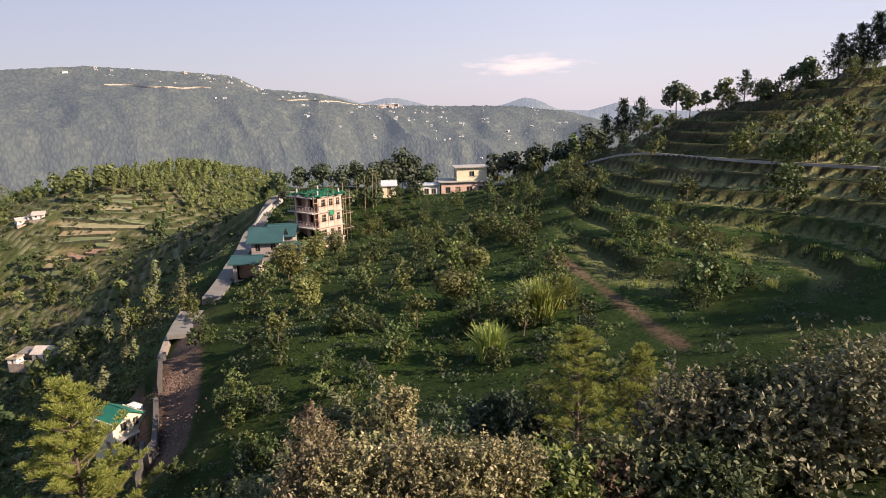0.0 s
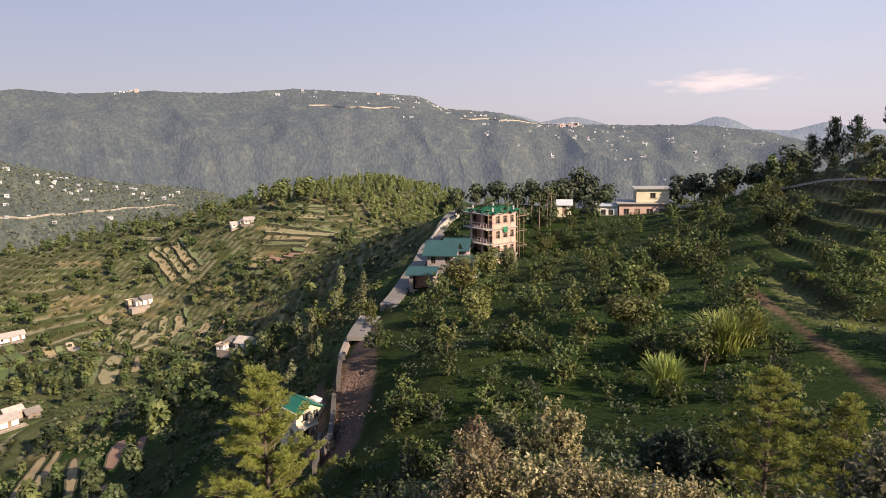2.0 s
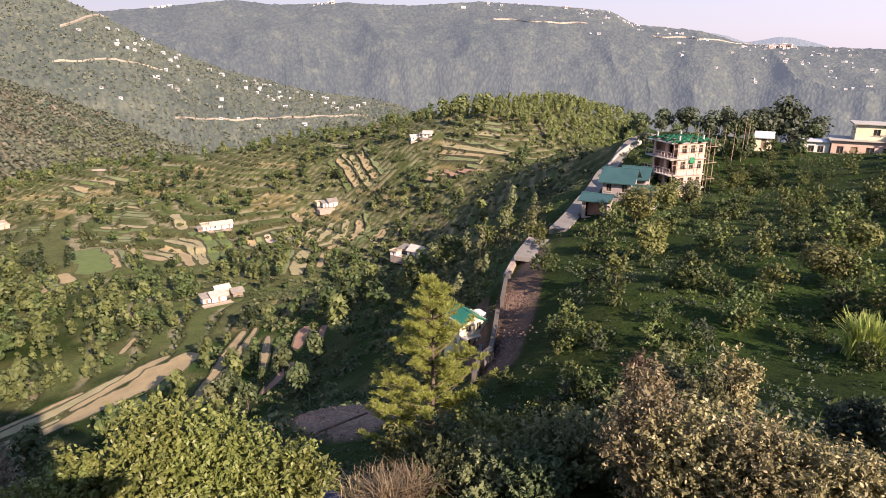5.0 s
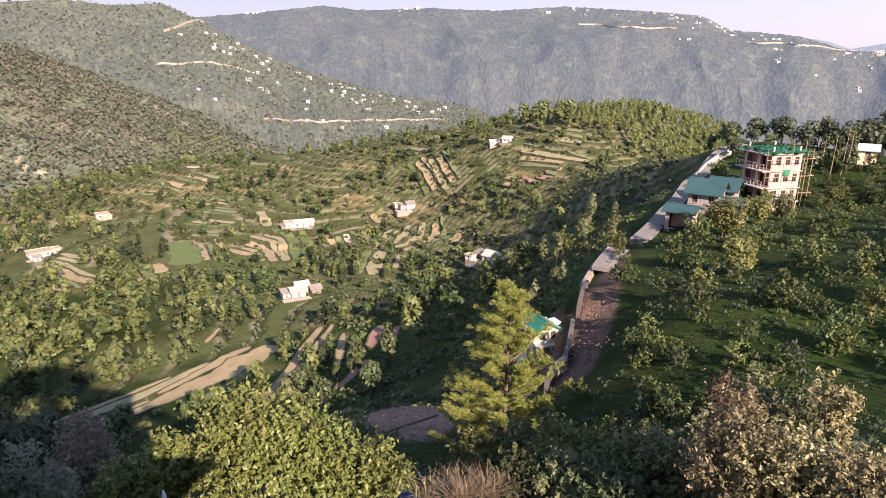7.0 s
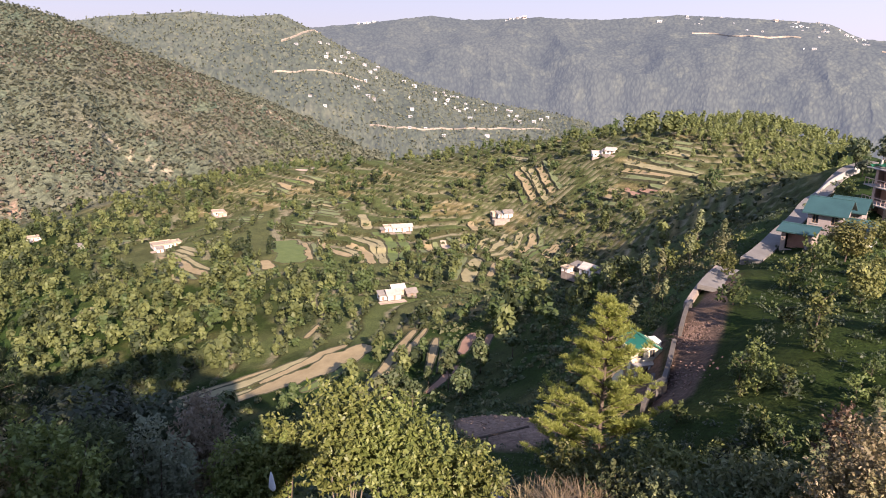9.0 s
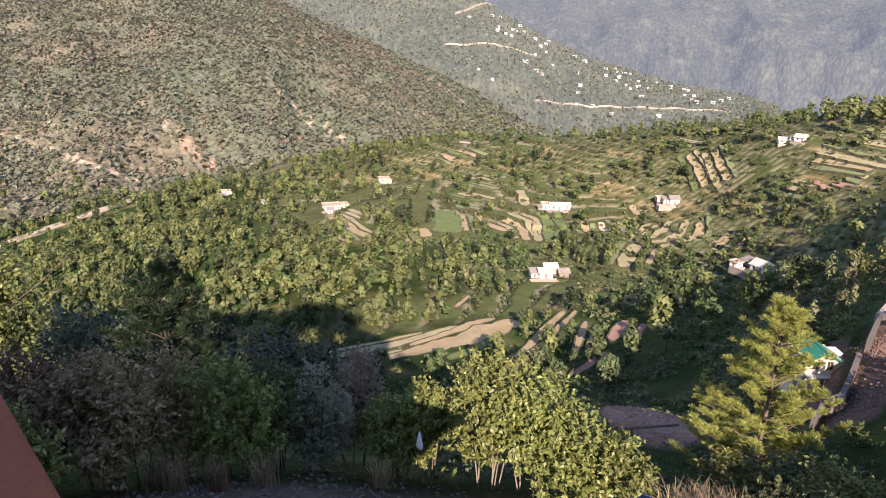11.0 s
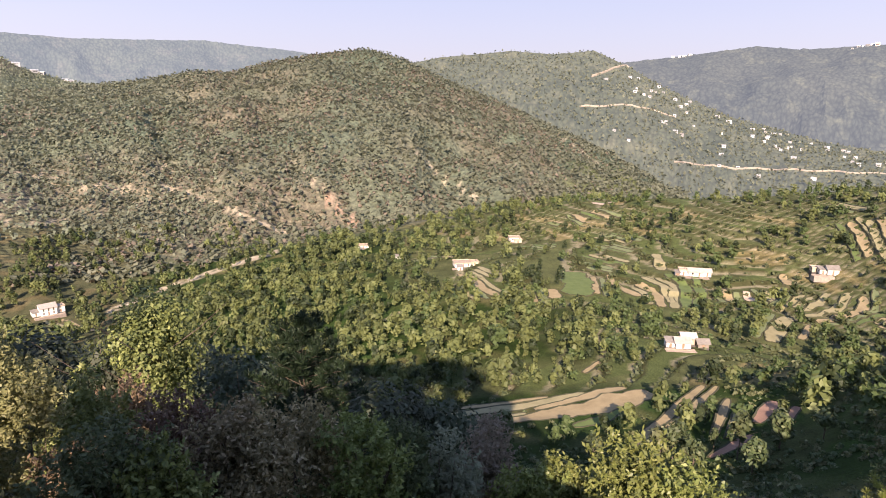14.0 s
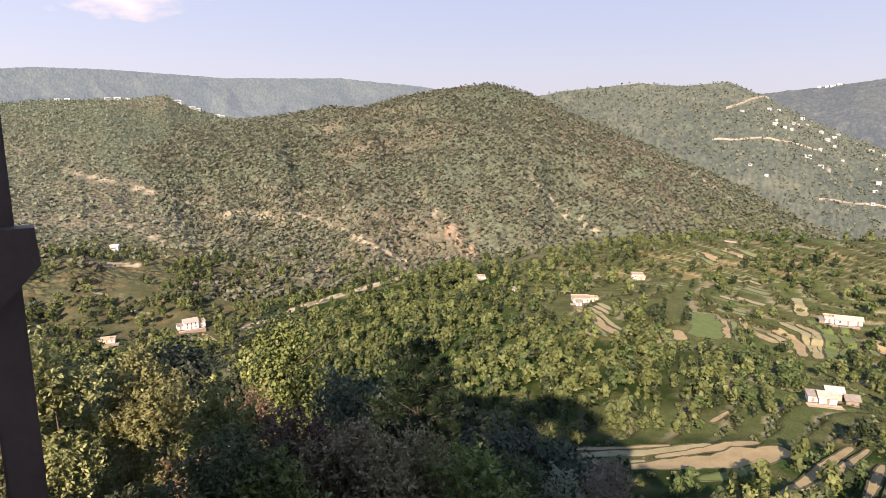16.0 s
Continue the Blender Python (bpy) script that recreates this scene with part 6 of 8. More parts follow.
def flat_roof(house, L, W, z, mat, over=0.35, parapet=0.0, offset=(0, 0)):
    ox, oy = offset
    part("roof_slab", box(ox - L / 2 - over, ox + L / 2 + over, oy - W / 2 - over, oy + W / 2 + over, z, z + 0.16, 0.02), mat, house)
    if parapet:
        bm = bmesh.new()
        a, b = L / 2 + over, W / 2 + over
        for x0, x1, y0, y1 in ((-a, a, -b, -b + 0.15), (-a, a, b - 0.15, b), (-a, -a + 0.15, -b + 0.15, b - 0.15), (a - 0.15, a, -b + 0.15, b - 0.15)):
            add_box(bm, ox + x0, ox + x1, oy + y0, oy + y1, z + 0.162, z + 0.16 + parapet)
        part("parapet", bm, mat, house)


def house_at(az, d, rot, label, lift=0.0, group="", name="house", z=None):
    """An Empty on the ground; rot turns the front, which at 0 faces the balcony, to the left."""
    x, y = spot(az, d)
    return thing(name, pose(x, y, ground_at(x, y) + lift if z is None else z, 0, 0, az + rot), label, "house", group)


def lean_roof(house, L, W, z, mat, offset, fall=0.7):
    """One sloping sheet of slate, low at the front."""
    ox, oy = offset
    bm = bmesh.new()
    a, b = L / 2 + 0.3, W / 2 + 0.35
    lo = [bm.verts.new((ox + x, oy + y, z + (fall if y > 0 else 0))) for x, y in ((-a, -b), (a, -b), (a, b), (-a, b))]
    hi = [bm.verts.new(v.co + Vector((0, 0, 0.12))) for v in lo]
    bm.faces.new(lo[::-1])
    bm.faces.new(hi)
    for k in range(4):
        bm.faces.new((lo[k], lo[(k + 1) % 4], hi[(k + 1) % 4], hi[k]))
    part("lean_roof", bm, mat, house)


def village_house(az, d, rot, label, blocks, yard=(0, 0, 8, 6), lift=0.2):
    """Blocks with their own roofs round a yard: x, y, length, depth, height, roof, wall."""
    h = house_at(az, d, rot, label, lift, "village houses", "village_house")
    h.matrix_world = h.matrix_world @ Matrix.Scale(0.76, 4)
    for x, y, L, W, H, roof, wall in blocks:
        W, H = W * 1.25, H * 0.86
        n = max(1, int(L / 2.3))
        top = min(H - 0.25, 1.9)
        ops = {0: row_of(L, n, 0.8, 0.75, top - 0.1, margin=0.35), 1: row_of(W, max(1, int(W / 2.6)), 0.75, 0.75, top - 0.1), 3: row_of(W, max(1, int(W / 2.6)), 0.75, 0.75, top - 0.1)}
        o = ops[0][n // 2]
        ops[0][n // 2] = (o[0], o[1], 0.02, top, "door")
        if H > 3.6:
            ops[0] += row_of(L, n, 0.8, H * 0.58, H - 0.4, margin=0.35)
        storey_block(h, L, W, H, MAT[wall], ops, base=0, offset=(x, y))
        part("plinth", box(x - L / 2 - 0.12, x + L / 2 + 0.12, y - W / 2 - 0.12, y + W / 2 + 0.12, -2.6, -0.01), MAT["old_concrete"], h)
        if roof == "gable":
            gable_roof(h, L, W, H + 0.01, W * 0.26, 0.5, MAT["pale_slate"], offset=(x, y), wall=MAT[wall])
        elif roof == "dark":
            gable_roof(h, L, W, H + 0.01, W * 0.26, 0.5, MAT["slate"], offset=(x, y), wall=MAT[wall])
        elif roof == "lean":
            lean_roof(h, L, W, H + 0.02, MAT["slate"], (x, y))
        else:
            flat_roof(h, L, W, H + 0.01, MAT["tan_plaster"], 0.3, 0.4, offset=(x, y))
            part("roof_tank", bar((x + L * 0.2, y, H + 0.18), (x + L * 0.2, y, H + 0.95), 0.45, 0.4, 10), MAT["slate"], h)
    yx, yy, yl, yw = yard
    part("yard", box(yx - yl / 2, yx + yl / 2, yy - yw / 2, yy + yw / 2, -2.6, -0.16), MAT["tan_plaster"], h, "bare trodden yard")
    part("yard_wall", box(yx - yl / 2, yx + yl / 2, yy - yw / 2 - 0.32, yy - yw / 2 - 0.01, -2.6, 0.12), MAT["stone"], h, "dry stone yard wall")
    return h


village_house(33.3, 176, -38, "whitewashed village house with slate roofs and a long low wing", [(0, 0, 5.6, 4.6, 2.7, "gable", "white"), (-6.0, 1.2, 5.8, 3.2, 1.8, "lean", "stone"), (4.2, 0.8, 2.4, 3.6, 2.1, "lean", "tan_plaster"), (-7.2, -4.4, 3.0, 2.4, 1.8, "flat", "white")], (-2.5, -4.0, 12, 3.6), 0.9)
village_house(51.5, 152, 16, "white village house with pale slate roofs among trees", [(0, 0, 4.4, 3.2, 2.3, "gable", "white"), (2.6, 3.6, 4.2, 3.2, 2.6, "gable", "tan_plaster"), (-3.6, 0.4, 2.4, 2.6, 1.8, "lean", "white"), (6.4, 1.0, 3.2, 2.6, 1.7, "dark", "stone")], (-1, -2.9, 9, 2.6))
village_house(41.0, 238, 22, "small white house with a dark roof and a tan yard", [(0, 0, 4.4, 3.6, 3.0, "dark", "white"), (-3.6, 0.8, 2.6, 3.0, 2.2, "lean", "white"), (-5.0, 3.8, 3.6, 2.6, 2.0, "flat", "tan_plaster")], (-4.4, -3.0, 8, 3.6))
village_house(51.0, 231, 10, "long white village house with pale roofs below terraced fields", [(0.6, 0, 6.4, 3.8, 2.4, "gable", "white"), (-4.6, 0.6, 3.6, 3.6, 2.6, "flat", "white"), (5.6, 0.4, 3.2, 3.2, 2.5, "gable", "white"), (-7.4, -1.8, 2.0, 2.2, 1.7, "lean", "stone")], (0, -3.6, 12, 2.8))
village_house(32.3, 254, -16, "white house on the spur with a light roof", [(0, 0, 4.6, 3.8, 2.3, "gable", "white"), (-3.4, 0.2, 2.0, 2.8, 1.7, "lean", "white")], (0, -3.2, 6, 2.2), -0.7)
village_house(33.5, 256, 14, "low white house beside a larger one on the spur", [(0, 0, 4.6, 3.2, 2.0, "gable", "white"), (3.0, -1.4, 1.8, 2.0, 1.6, "lean", "tan_plaster")], (0, -3.0, 6, 2.0), -0.7)
village_house(71.2, 238, 12, "long whitewashed house with a flat roof on the spur", [(0, 0, 8.4, 5.4, 2.2, "flat", "white"), (6.4, 1.0, 3.6, 3.2, 2.0, "flat", "cream"), (-2.6, -7.0, 2.6, 2.2, 1.9, "lean", "white")], (-1, -5.0, 10, 3.0))
village_house(66.5, 288, 8, "white flat-roofed house among trees", [(0, 0, 6.4, 4.4, 2.6, "flat", "white"), (1.6, -3.8, 4.4, 2.6, 1.8, "flat", "pink")], (-3, -4.4, 8, 2.6))
village_house(105.9, 306, 12, "two-storey white house on the opposite slope", [(0, 0, 8.0, 5.2, 5.0, "gable", "white"), (6.2, 0.6, 4.2, 4.0, 3.8, "flat", "white"), (-5.8, 0.8, 3.4, 3.6, 2.6, "lean", "white")], (0, -4.4, 15, 3.0))
village_house(112.3, 289, -8, "low cream house with a bare yard on the opposite slope", [(0, 0, 8.0, 4.0, 2.1, "flat", "cream"), (-5.6, -1.0, 2.4, 2.4, 1.7, "lean", "tan_plaster")], (0, -4.2, 12, 3.6))
village_house(80.2, 300, 0, "low white shed by the valley track", [(0, 0, 7.0, 3.4, 1.9, "flat", "white")], (0, -2.9, 8, 1.8))
village_house(77.0, 268, 10, "small pale hut among the trees of the spur", [(0, 0, 4.6, 2.6, 1.7, "lean", "white")], (0, -2.2, 5, 1.4))


# ---- the pink house under construction ----
def pink_house():
    h = house_at(11.0, 107, 38, "unfinished pink plastered house of three storeys with scaffold", z=-20.9)
    L, W, S = 4.9, 6.0, 2.45
    ops = {0: [], 1: [], 2: [], 3: []}
    for s in range(3):
        z = s * S
        ops[0] += [(0.7, 1.6, z + 0.8, z + 2.0, "window"), (2.3, 3.1, z + 0.8, z + 2.0, "window"), (3.8, 4.5, z + 0.8, z + 2.0, "window")]
        ops[1] += row_of(W, 2, 1.0, z + 0.8, z + 2.0)
        ops[3] += [(0.5, 2.9, z + 0.25, z + 2.2, "void"), (3.5, 5.9, z + 0.25, z + 2.2, "void")]
    storey_block(h, L, W, 3 * S, MAT["pink"], ops, base=4.0)
    for s in (1, 2, 3):
        part("floor_slab", box(-L / 2 - 1.4, L / 2 + 0.2, -W / 2 - 0.25, W / 2 + 0.2, s * S - 0.12, s * S + 0.02), MAT["concrete"], h)
    for s in (1, 2):
        rail = bmesh.new()
        for k in range(9):
            y = -W / 2 - 0.2 + k * 0.78
            add_box(rail, -L / 2 - 1.35, -L / 2 - 1.29, y, y + 0.06, s * S + 0.02, s * S + 0.9)
        add_box(rail, -L / 2 - 1.36, -L / 2 - 1.28, -W / 2 - 0.22, W / 2 + 0.15, s * S + 0.9, s * S + 1.0)
        part("balcony_rail", rail, MAT["pink"], h)
    part("porch_wall", box(-L / 2 - 2.2, L / 2 - 2.0, -W / 2 - 2.6, -W / 2 - 0.28, -3.6, 0.9), MAT["pink"], h)
    part("porch_slab", box(-L / 2 - 2.4, L / 2 - 1.8, -W / 2 - 2.8, -W / 2 - 0.28, 0.9, 1.05), MAT["concrete"], h)
    # green netting draped over the unfinished top
    bm = bmesh.new()
    rows = []
    for j in range(12):
        row = []
        for i in range(13):
            u, v = i / 12, j / 11
            x, y = (u - 0.5) * (L + 2.2), (v - 0.5) * (W + 1.4)
            sag = 0.9 * (1 - (2 * v - 1) ** 2) + 0.35 * math.sin(i * 2.1 + j * 1.3) - 1.1 * max(0.0, abs(2 * u - 1) - 0.7) * (1.5 + math.sin(j * 2.3))
            row.append(bm.verts.new((x, y, 3 * S + 0.2 + sag * 0.45)))
        rows.append(row)
    hole = random.Random(4)
    for j in range(11):
        for i in range(12):
            if hole.random() > 0.1:
                bm.faces.new((rows[j][i], rows[j][i + 1], rows[j + 1][i + 1], rows[j + 1][i]))
    bmesh.ops.solidify(bm, geom=bm.faces[:], thickness=0.03)
    part("roof_net", bm, MAT["green_net"], h, "rumpled green netting over the top")
    for x in (-L / 2 + 0.3, L / 2 - 0.3):
        for y in (-W / 2 + 0.3, W / 2 - 0.3):
            part("column", box(x - 0.13, x + 0.13, y - 0.13, y + 0.13, 3 * S, 3 * S + 1.0), MAT["concrete"], h)
    part("net_roll", box(-0.4, 0.6, -W / 2 - 0.3, -W / 2 - 0.04, S * 2 - 0.7, S * 2 + 0.2, 0.1), MAT["green_net"], h, "green netting hung from the wall")
    return h, L, W, S


pink, pl, pw, ps = pink_house()
px_, py_ = pink.matrix_world.translation[:2]
scaf = thing("scaffold", pink.matrix_world.copy(), "wooden pole scaffold leaning about the unfinished house", "scaffold")
for k, (x, y) in enumerate([(-pl / 2 - 1.9, -pw / 2 - 1.7), (-pl / 2 + 0.6, -pw / 2 - 1.7), (-0.6, -pw / 2 - 1.7), (1.9, -pw / 2 - 1.7), (pl / 2 + 0.7, -pw / 2 - 1.2),
                            (pl / 2 + 0.9, 0.0), (pl / 2 + 0.9, pw / 2 - 1), (pl / 2 + 0.8, -2.4)]):
    part("pole", bar((x, y, -4.0), (x + random.uniform(-0.2, 0.2), y, ps * 3 + random.uniform(0.2, 1.8)), 0.045), MAT["pole"], scaf)
for s in (1, 2, 3):
    part("ledger", bar((-pl / 2 - 2.1, -pw / 2 - 1.72, ps * s - 0.6), (pl / 2 + 1.0, -pw / 2 - 1.6, ps * s - 0.5), 0.05), MAT["pole"], scaf)
    part("ledger", bar((pl / 2 + 0.85, -pw / 2 - 1.3, ps * s - 0.4), (pl / 2 + 0.85, pw / 2 - 0.5, ps * s - 0.4), 0.05), MAT["pole"], scaf)


# ---- the upper house ----
def upper_house():
    h = house_at(-2.0, 130, 8, "cream flat-roofed house in two blocks among dark trees", z=-17.6)
    ops = {0: [(0.8, 1.8, 0.9, 2.1, "window"), (2.8, 3.8, 0.02, 2.1, "door"), (5.0, 6.2, 0.9, 2.1, "window"), (7.4, 8.4, 0.9, 2.1, "window")], 1: row_of(6, 2, 1.0, 0.9, 2.1), 3: row_of(6, 2, 1.0, 0.9, 2.1)}
    storey_block(h, 10, 6, 3.0, MAT["pink"], ops, base=3)
    flat_roof(h, 10, 6, 3.02, MAT["concrete"], 0.5)
    ops = {0: row_of(6, 1, 1.0, 0.8, 1.8), 1: row_of(5, 2, 0.9, 0.8, 1.8), 3: row_of(5, 2, 0.9, 0.8, 1.8)}
    storey_block(h, 6, 5, 2.5, MAT["cream"], ops, base=0, z=3.2, offset=(1.2, 0.3), name="upper_wall")
    flat_roof(h, 6, 5, 5.72, MAT["concrete"], 0.5, 0, (1.2, 0.3))
    ops = {0: row_of(4, 2, 0.9, 0.8, 1.9), 3: row_of(4, 1, 0.9, 0.8, 1.9)}
    storey_block(h, 4, 4, 2.5, MAT["white"], ops, base=3, offset=(-7.2, -0.5), name="annex_wall")
    flat_roof(h, 4, 4, 2.52, MAT["sheet"], 0.35, 0, (-7.2, -0.5))
    ops = {0: row_of(3.4, 1, 0.9, 0.02, 1.9, "door")}
    storey_block(h, 3.4, 4, 2.2, MAT["stone"], ops, base=3, offset=(6.9, -1.0), name="shed_wall")
    flat_roof(h, 3.4, 4, 2.22, MAT["concrete"], 0.3, 0, (6.9, -1.0))


upper_house()
hut = house_at(4.7, 126, 0, "small pale hut with a grey roof behind the orchard", z=-16.6)
storey_block(hut, 2.6, 2.6, 2.0, MAT["cream"], {0: row_of(2.6, 1, 0.8, 0.02, 1.8, "door")})
gable_roof(hut, 2.6, 2.6, 2.0, 0.7, 0.3, MAT["sheet"], wall=MAT["cream"])


# ---- the teal roofed row on the road, and the green roofed cottage ----
def teal_row():
    h = house_at(15.5, 93, -10, "row of teal-roofed cottages beside the concrete road", z=-21.7)
    ops = {0: [(0.5, 1.2, 0.7, 1.8, "window"), (2.6, 3.3, 0.7, 1.8, "window"), (0.5, 1.2, 2.7, 3.8, "window"), (2.6, 3.3, 2.7, 3.8, "window")]}
    storey_block(h, 3.8, 5, 4.2, MAT["mauve"], ops, base=4)
    gable_roof(h, 3.8, 5, 4.22, 1.3, 0.6, MAT["teal_sheet"], wall=MAT["mauve"])
    storey_block(h, 3.4, 4.4, 3.6, MAT["mauve"], {0: row_of(3.4, 2, 0.7, 1.6, 2.7)}, base=4, offset=(1.2, 6.4), name="rear_wall")
    gable_roof(h, 3.4, 4.4, 3.62, 1.2, 0.5, MAT["teal_sheet"], offset=(1.2, 6.4), wall=MAT["mauve"])
    storey_block(h, 2.2, 2.6, 2.0, MAT["white"], {0: row_of(2.2, 1, 0.8, 0.02, 1.8, "door")}, base=4, offset=(4.6, -3.2), name="store_wall")
    flat_roof(h, 2.2, 2.6, 2.02, MAT["sheet"], 0.25, 0, (4.6, -3.2))
    ops = {0: row_of(3.2, 2, 0.7, 0.8, 1.9)}
    storey_block(h, 3.2, 4, 2.6, MAT["cream"], ops, base=4, offset=(3.5, -0.6), name="annex_wall")
    gable_roof(h, 3.2, 4, 2.62, 0.8, 0.35, MAT["teal_sheet"], offset=(3.5, -0.6), wall=MAT["cream"])
    low = house_at(17.3, 84, -14, "low open shed with a teal sheet roof by the road", name="shed", z=-20.8)
    storey_block(low, 3.2, 3.0, 2.2, MAT["stone"], {0: [(0.5, 2.6, 0.02, 1.9, "void")]}, base=3)
    gable_roof(low, 3.2, 3.0, 2.22, 0.5, 0.5, MAT["teal_sheet"], wall=MAT["stone"])


teal_row()


def cottage():
    h = house_at(28.9, 55.5, -58, "white cottage with a bright green sheet roof below the track", z=-26.9)
    h.matrix_world = h.matrix_world @ Matrix.Scale(0.66, 4)
    ops = {0: [(0.7, 1.6, 0.9, 2.1, "window"), (2.6, 3.5, 0.02, 2.1, "door"), (0.7, 1.6, 3.2, 4.3, "window"), (2.6, 3.5, 3.2, 4.3, "window")], 1: row_of(4.6, 2, 0.9, 0.9, 2.1) + row_of(4.6, 2, 0.8, 3.1, 4.2), 3: row_of(4.6, 2, 0.9, 3.2, 4.3)}
    storey_block(h, 4.2, 4.6, 4.4, MAT["cream"], ops, base=4)
    gable_roof(h, 4.2, 3.4, 4.42, 0.95, 0.4, MAT["green_sheet"], wall=MAT["cream"])
    part("stair_block", box(-1.4, 0.4, 2.1, 3.2, -2.0, 4.5, 0.03), MAT["white"], h, "white plastered block behind the roof")
    porch = box(2.12, 3.2, -2.2, 2.2, 2.45, 2.6, 0.02)
    part("porch_slab", porch, MAT["concrete"], h)
    for x in (-2.0, 0.0, 2.0):
        part("porch_post", box(2.9, 3.1, x - 0.1, x + 0.1, -2.0, 2.45), MAT["white"], h)


cottage()


# ---- roads ----
def strip(name, knots, width, mat, label, lift=0.15, skirt=1.6, kind="structure", category="road"):
    """A slab that follows the ground along a smooth line of (azimuth, distance)."""
    pts = [Vector((*spot(a, d), 0)) for a, d in knots]
    line = []
    for i in range(len(pts) - 1):
        p0, p1, p2, p3 = pts[max(i - 1, 0)], pts[i], pts[i + 1], pts[min(i + 2, len(pts) - 1)]
        for k in range(8):
            t = k / 8
            line.append(0.5 * ((2 * p1) + (p2 - p0) * t + (2 * p0 - 5 * p1 + 4 * p2 - p3) * t * t + (3 * p1 - p0 - 3 * p2 + p3) * t**3))
    line.append(pts[-1])
    heights = [max(ground_at(p.x + ox, p.y + oy) for ox, oy in ((0, 0), (1.2, 0), (-1.2, 0), (0, 1.2), (0, -1.2))) for p in line]
    sm = [sum(heights[max(0, i - 3):i + 4]) / len(heights[max(0, i - 3):i + 4]) for i in range(len(line))]
    bm = bmesh.new()
    rows = []
    for i, p in enumerate(line):
        t = (line[min(i + 1, len(line) - 1)] - line[max(i - 1, 0)]).normalized()
        s = Vector((-t.y, t.x, 0)) * width / 2
        z = sm[i] + lift
        rows.append([bm.verts.new((q.x, q.y, zz)) for q, zz in ((p - s, z - skirt), (p - s, z), (p + s, z), (p + s, z - skirt))])
    for a, b in zip(rows[:-1], rows[1:]):
        for k in range(3):
            bm.faces.new((a[k], b[k], b[k + 1], a[k + 1]))
    for r in (rows[0], rows[-1]):
        bm.faces.new(r)
    bmesh.ops.recalc_face_normals(bm, faces=bm.faces)
    return tagged(part(name, bm, mat, None), label, category, kind=kind)


strip("road", [(20.6, 78), (19.1, 86), (17.8, 97), (16.8, 110), (15.9, 122), (14.8, 132), (13.2, 136)], 2.2, MAT["road_concrete"], "worn grey concrete road climbing past the houses", 0.2, 0.9)
strip("footpath", [(-36, 71.6), (-33.2, 74), (-28.5, 77.2), (-23.9, 81.8), (-17.9, 94), (-13.2, 107), (-9.5, 118)], 0.24, MAT["concrete"], "narrow pale footpath across the terraced hill", 0.05, 0.3)




# ---- the track: retaining walls, slab and rubble ----
strip("track_slab", [(23.2, 69.0), (22.6, 72.0), (21.8, 75.5)], 3.2, MAT["road_concrete"], "cracked concrete slab where the road ends", -0.2, 0.5)
strip("retaining_wall", [(24.8, 65.0), (25.2, 60.0), (25.5, 56.5)], 0.32, MAT["old_concrete"], "long concrete retaining wall along the dirt track", 0.25, 1.9, category="wall")
strip("retaining_wall", [(25.9, 55.6), (26.2, 51.5), (26.6, 48.0)], 0.36, MAT["old_concrete"], "lower length of the concrete retaining wall", 0.18, 1.9, category="wall")
strip("ledge", [(26.4, 48.6), (27.3, 48.0)], 0.7, MAT["old_concrete"], "concrete ledge at the end of the retaining wall", 0.3, 1.9, category="wall")
strip("lower_wall", [(27.4, 51.0), (27.7, 48.0), (28.1, 45.5)], 0.3, MAT["old_concrete"], "short low concrete wall beside the cottage", 0.2, 0.9, category="wall")
strip("upper_wall", [(23.0, 78.0), (24.4, 70.5), (25.2, 66.0)], 0.5, MAT["stone"], "rough stone wall on the slope edge", 0.15, 0.9, category="wall")
strip("road_parapet", [(14.0, 130.0), (15.0, 127.5), (15.9, 124.0), (16.6, 117.0)], 0.25, MAT["concrete"], "low pale parapet round the bend of the road", 0.9, 1.4, category="wall")


def rubble(az, d, half, n, seed, low, high, label, mat="stone"):
    rng = np.random.default_rng(seed)
    cx, cy = spot(az, d)
    bm = bmesh.new()
    for _ in range(n):
        x, y = cx + rng.normal(0, half), cy + rng.normal(0, half)
        s = rng.uniform(low, high)
        v = add_box(bm, -s, s, -s * 0.7, s * 0.7, -s * 0.5, s * 0.5, pose(x, y, ground_at(x, y) + s * 0.2, rng.uniform(-30, 30), rng.uniform(-30, 30), rng.uniform(0, 360)))
        for q in v:
            q.co += Vector(rng.normal(0, s * 0.18, 3))
    return tagged(part("rubble", bm, MAT[mat]), label, "rubble", kind="stuff")


rubble(24.6, 56.5, 0.8, 420, 501, 0.035, 0.08, "heap of broken reddish stone on the dirt track", "red_rubble")
rubble(25.3, 49.5, 1.2, 140, 502, 0.05, 0.12, "loose stones on the dirt track", "red_rubble")
rubble(92.0, 11.8, 1.4, 420, 503, 0.015, 0.05, "grey rubble below the balcony", "old_concrete")
rubble(72.0, 11.5, 2.0, 420, 504, 0.015, 0.05, "stones and debris below the balcony", "old_concrete")
rubble(113.0, 15.0, 1.4, 160, 505, 0.08, 0.35, "pale rocks at the foot of the shrubs")
rubble(39.8, 45.5, 2.8, 340, 506, 0.04, 0.12, "loose earth and stones on the bare bank", "earth")


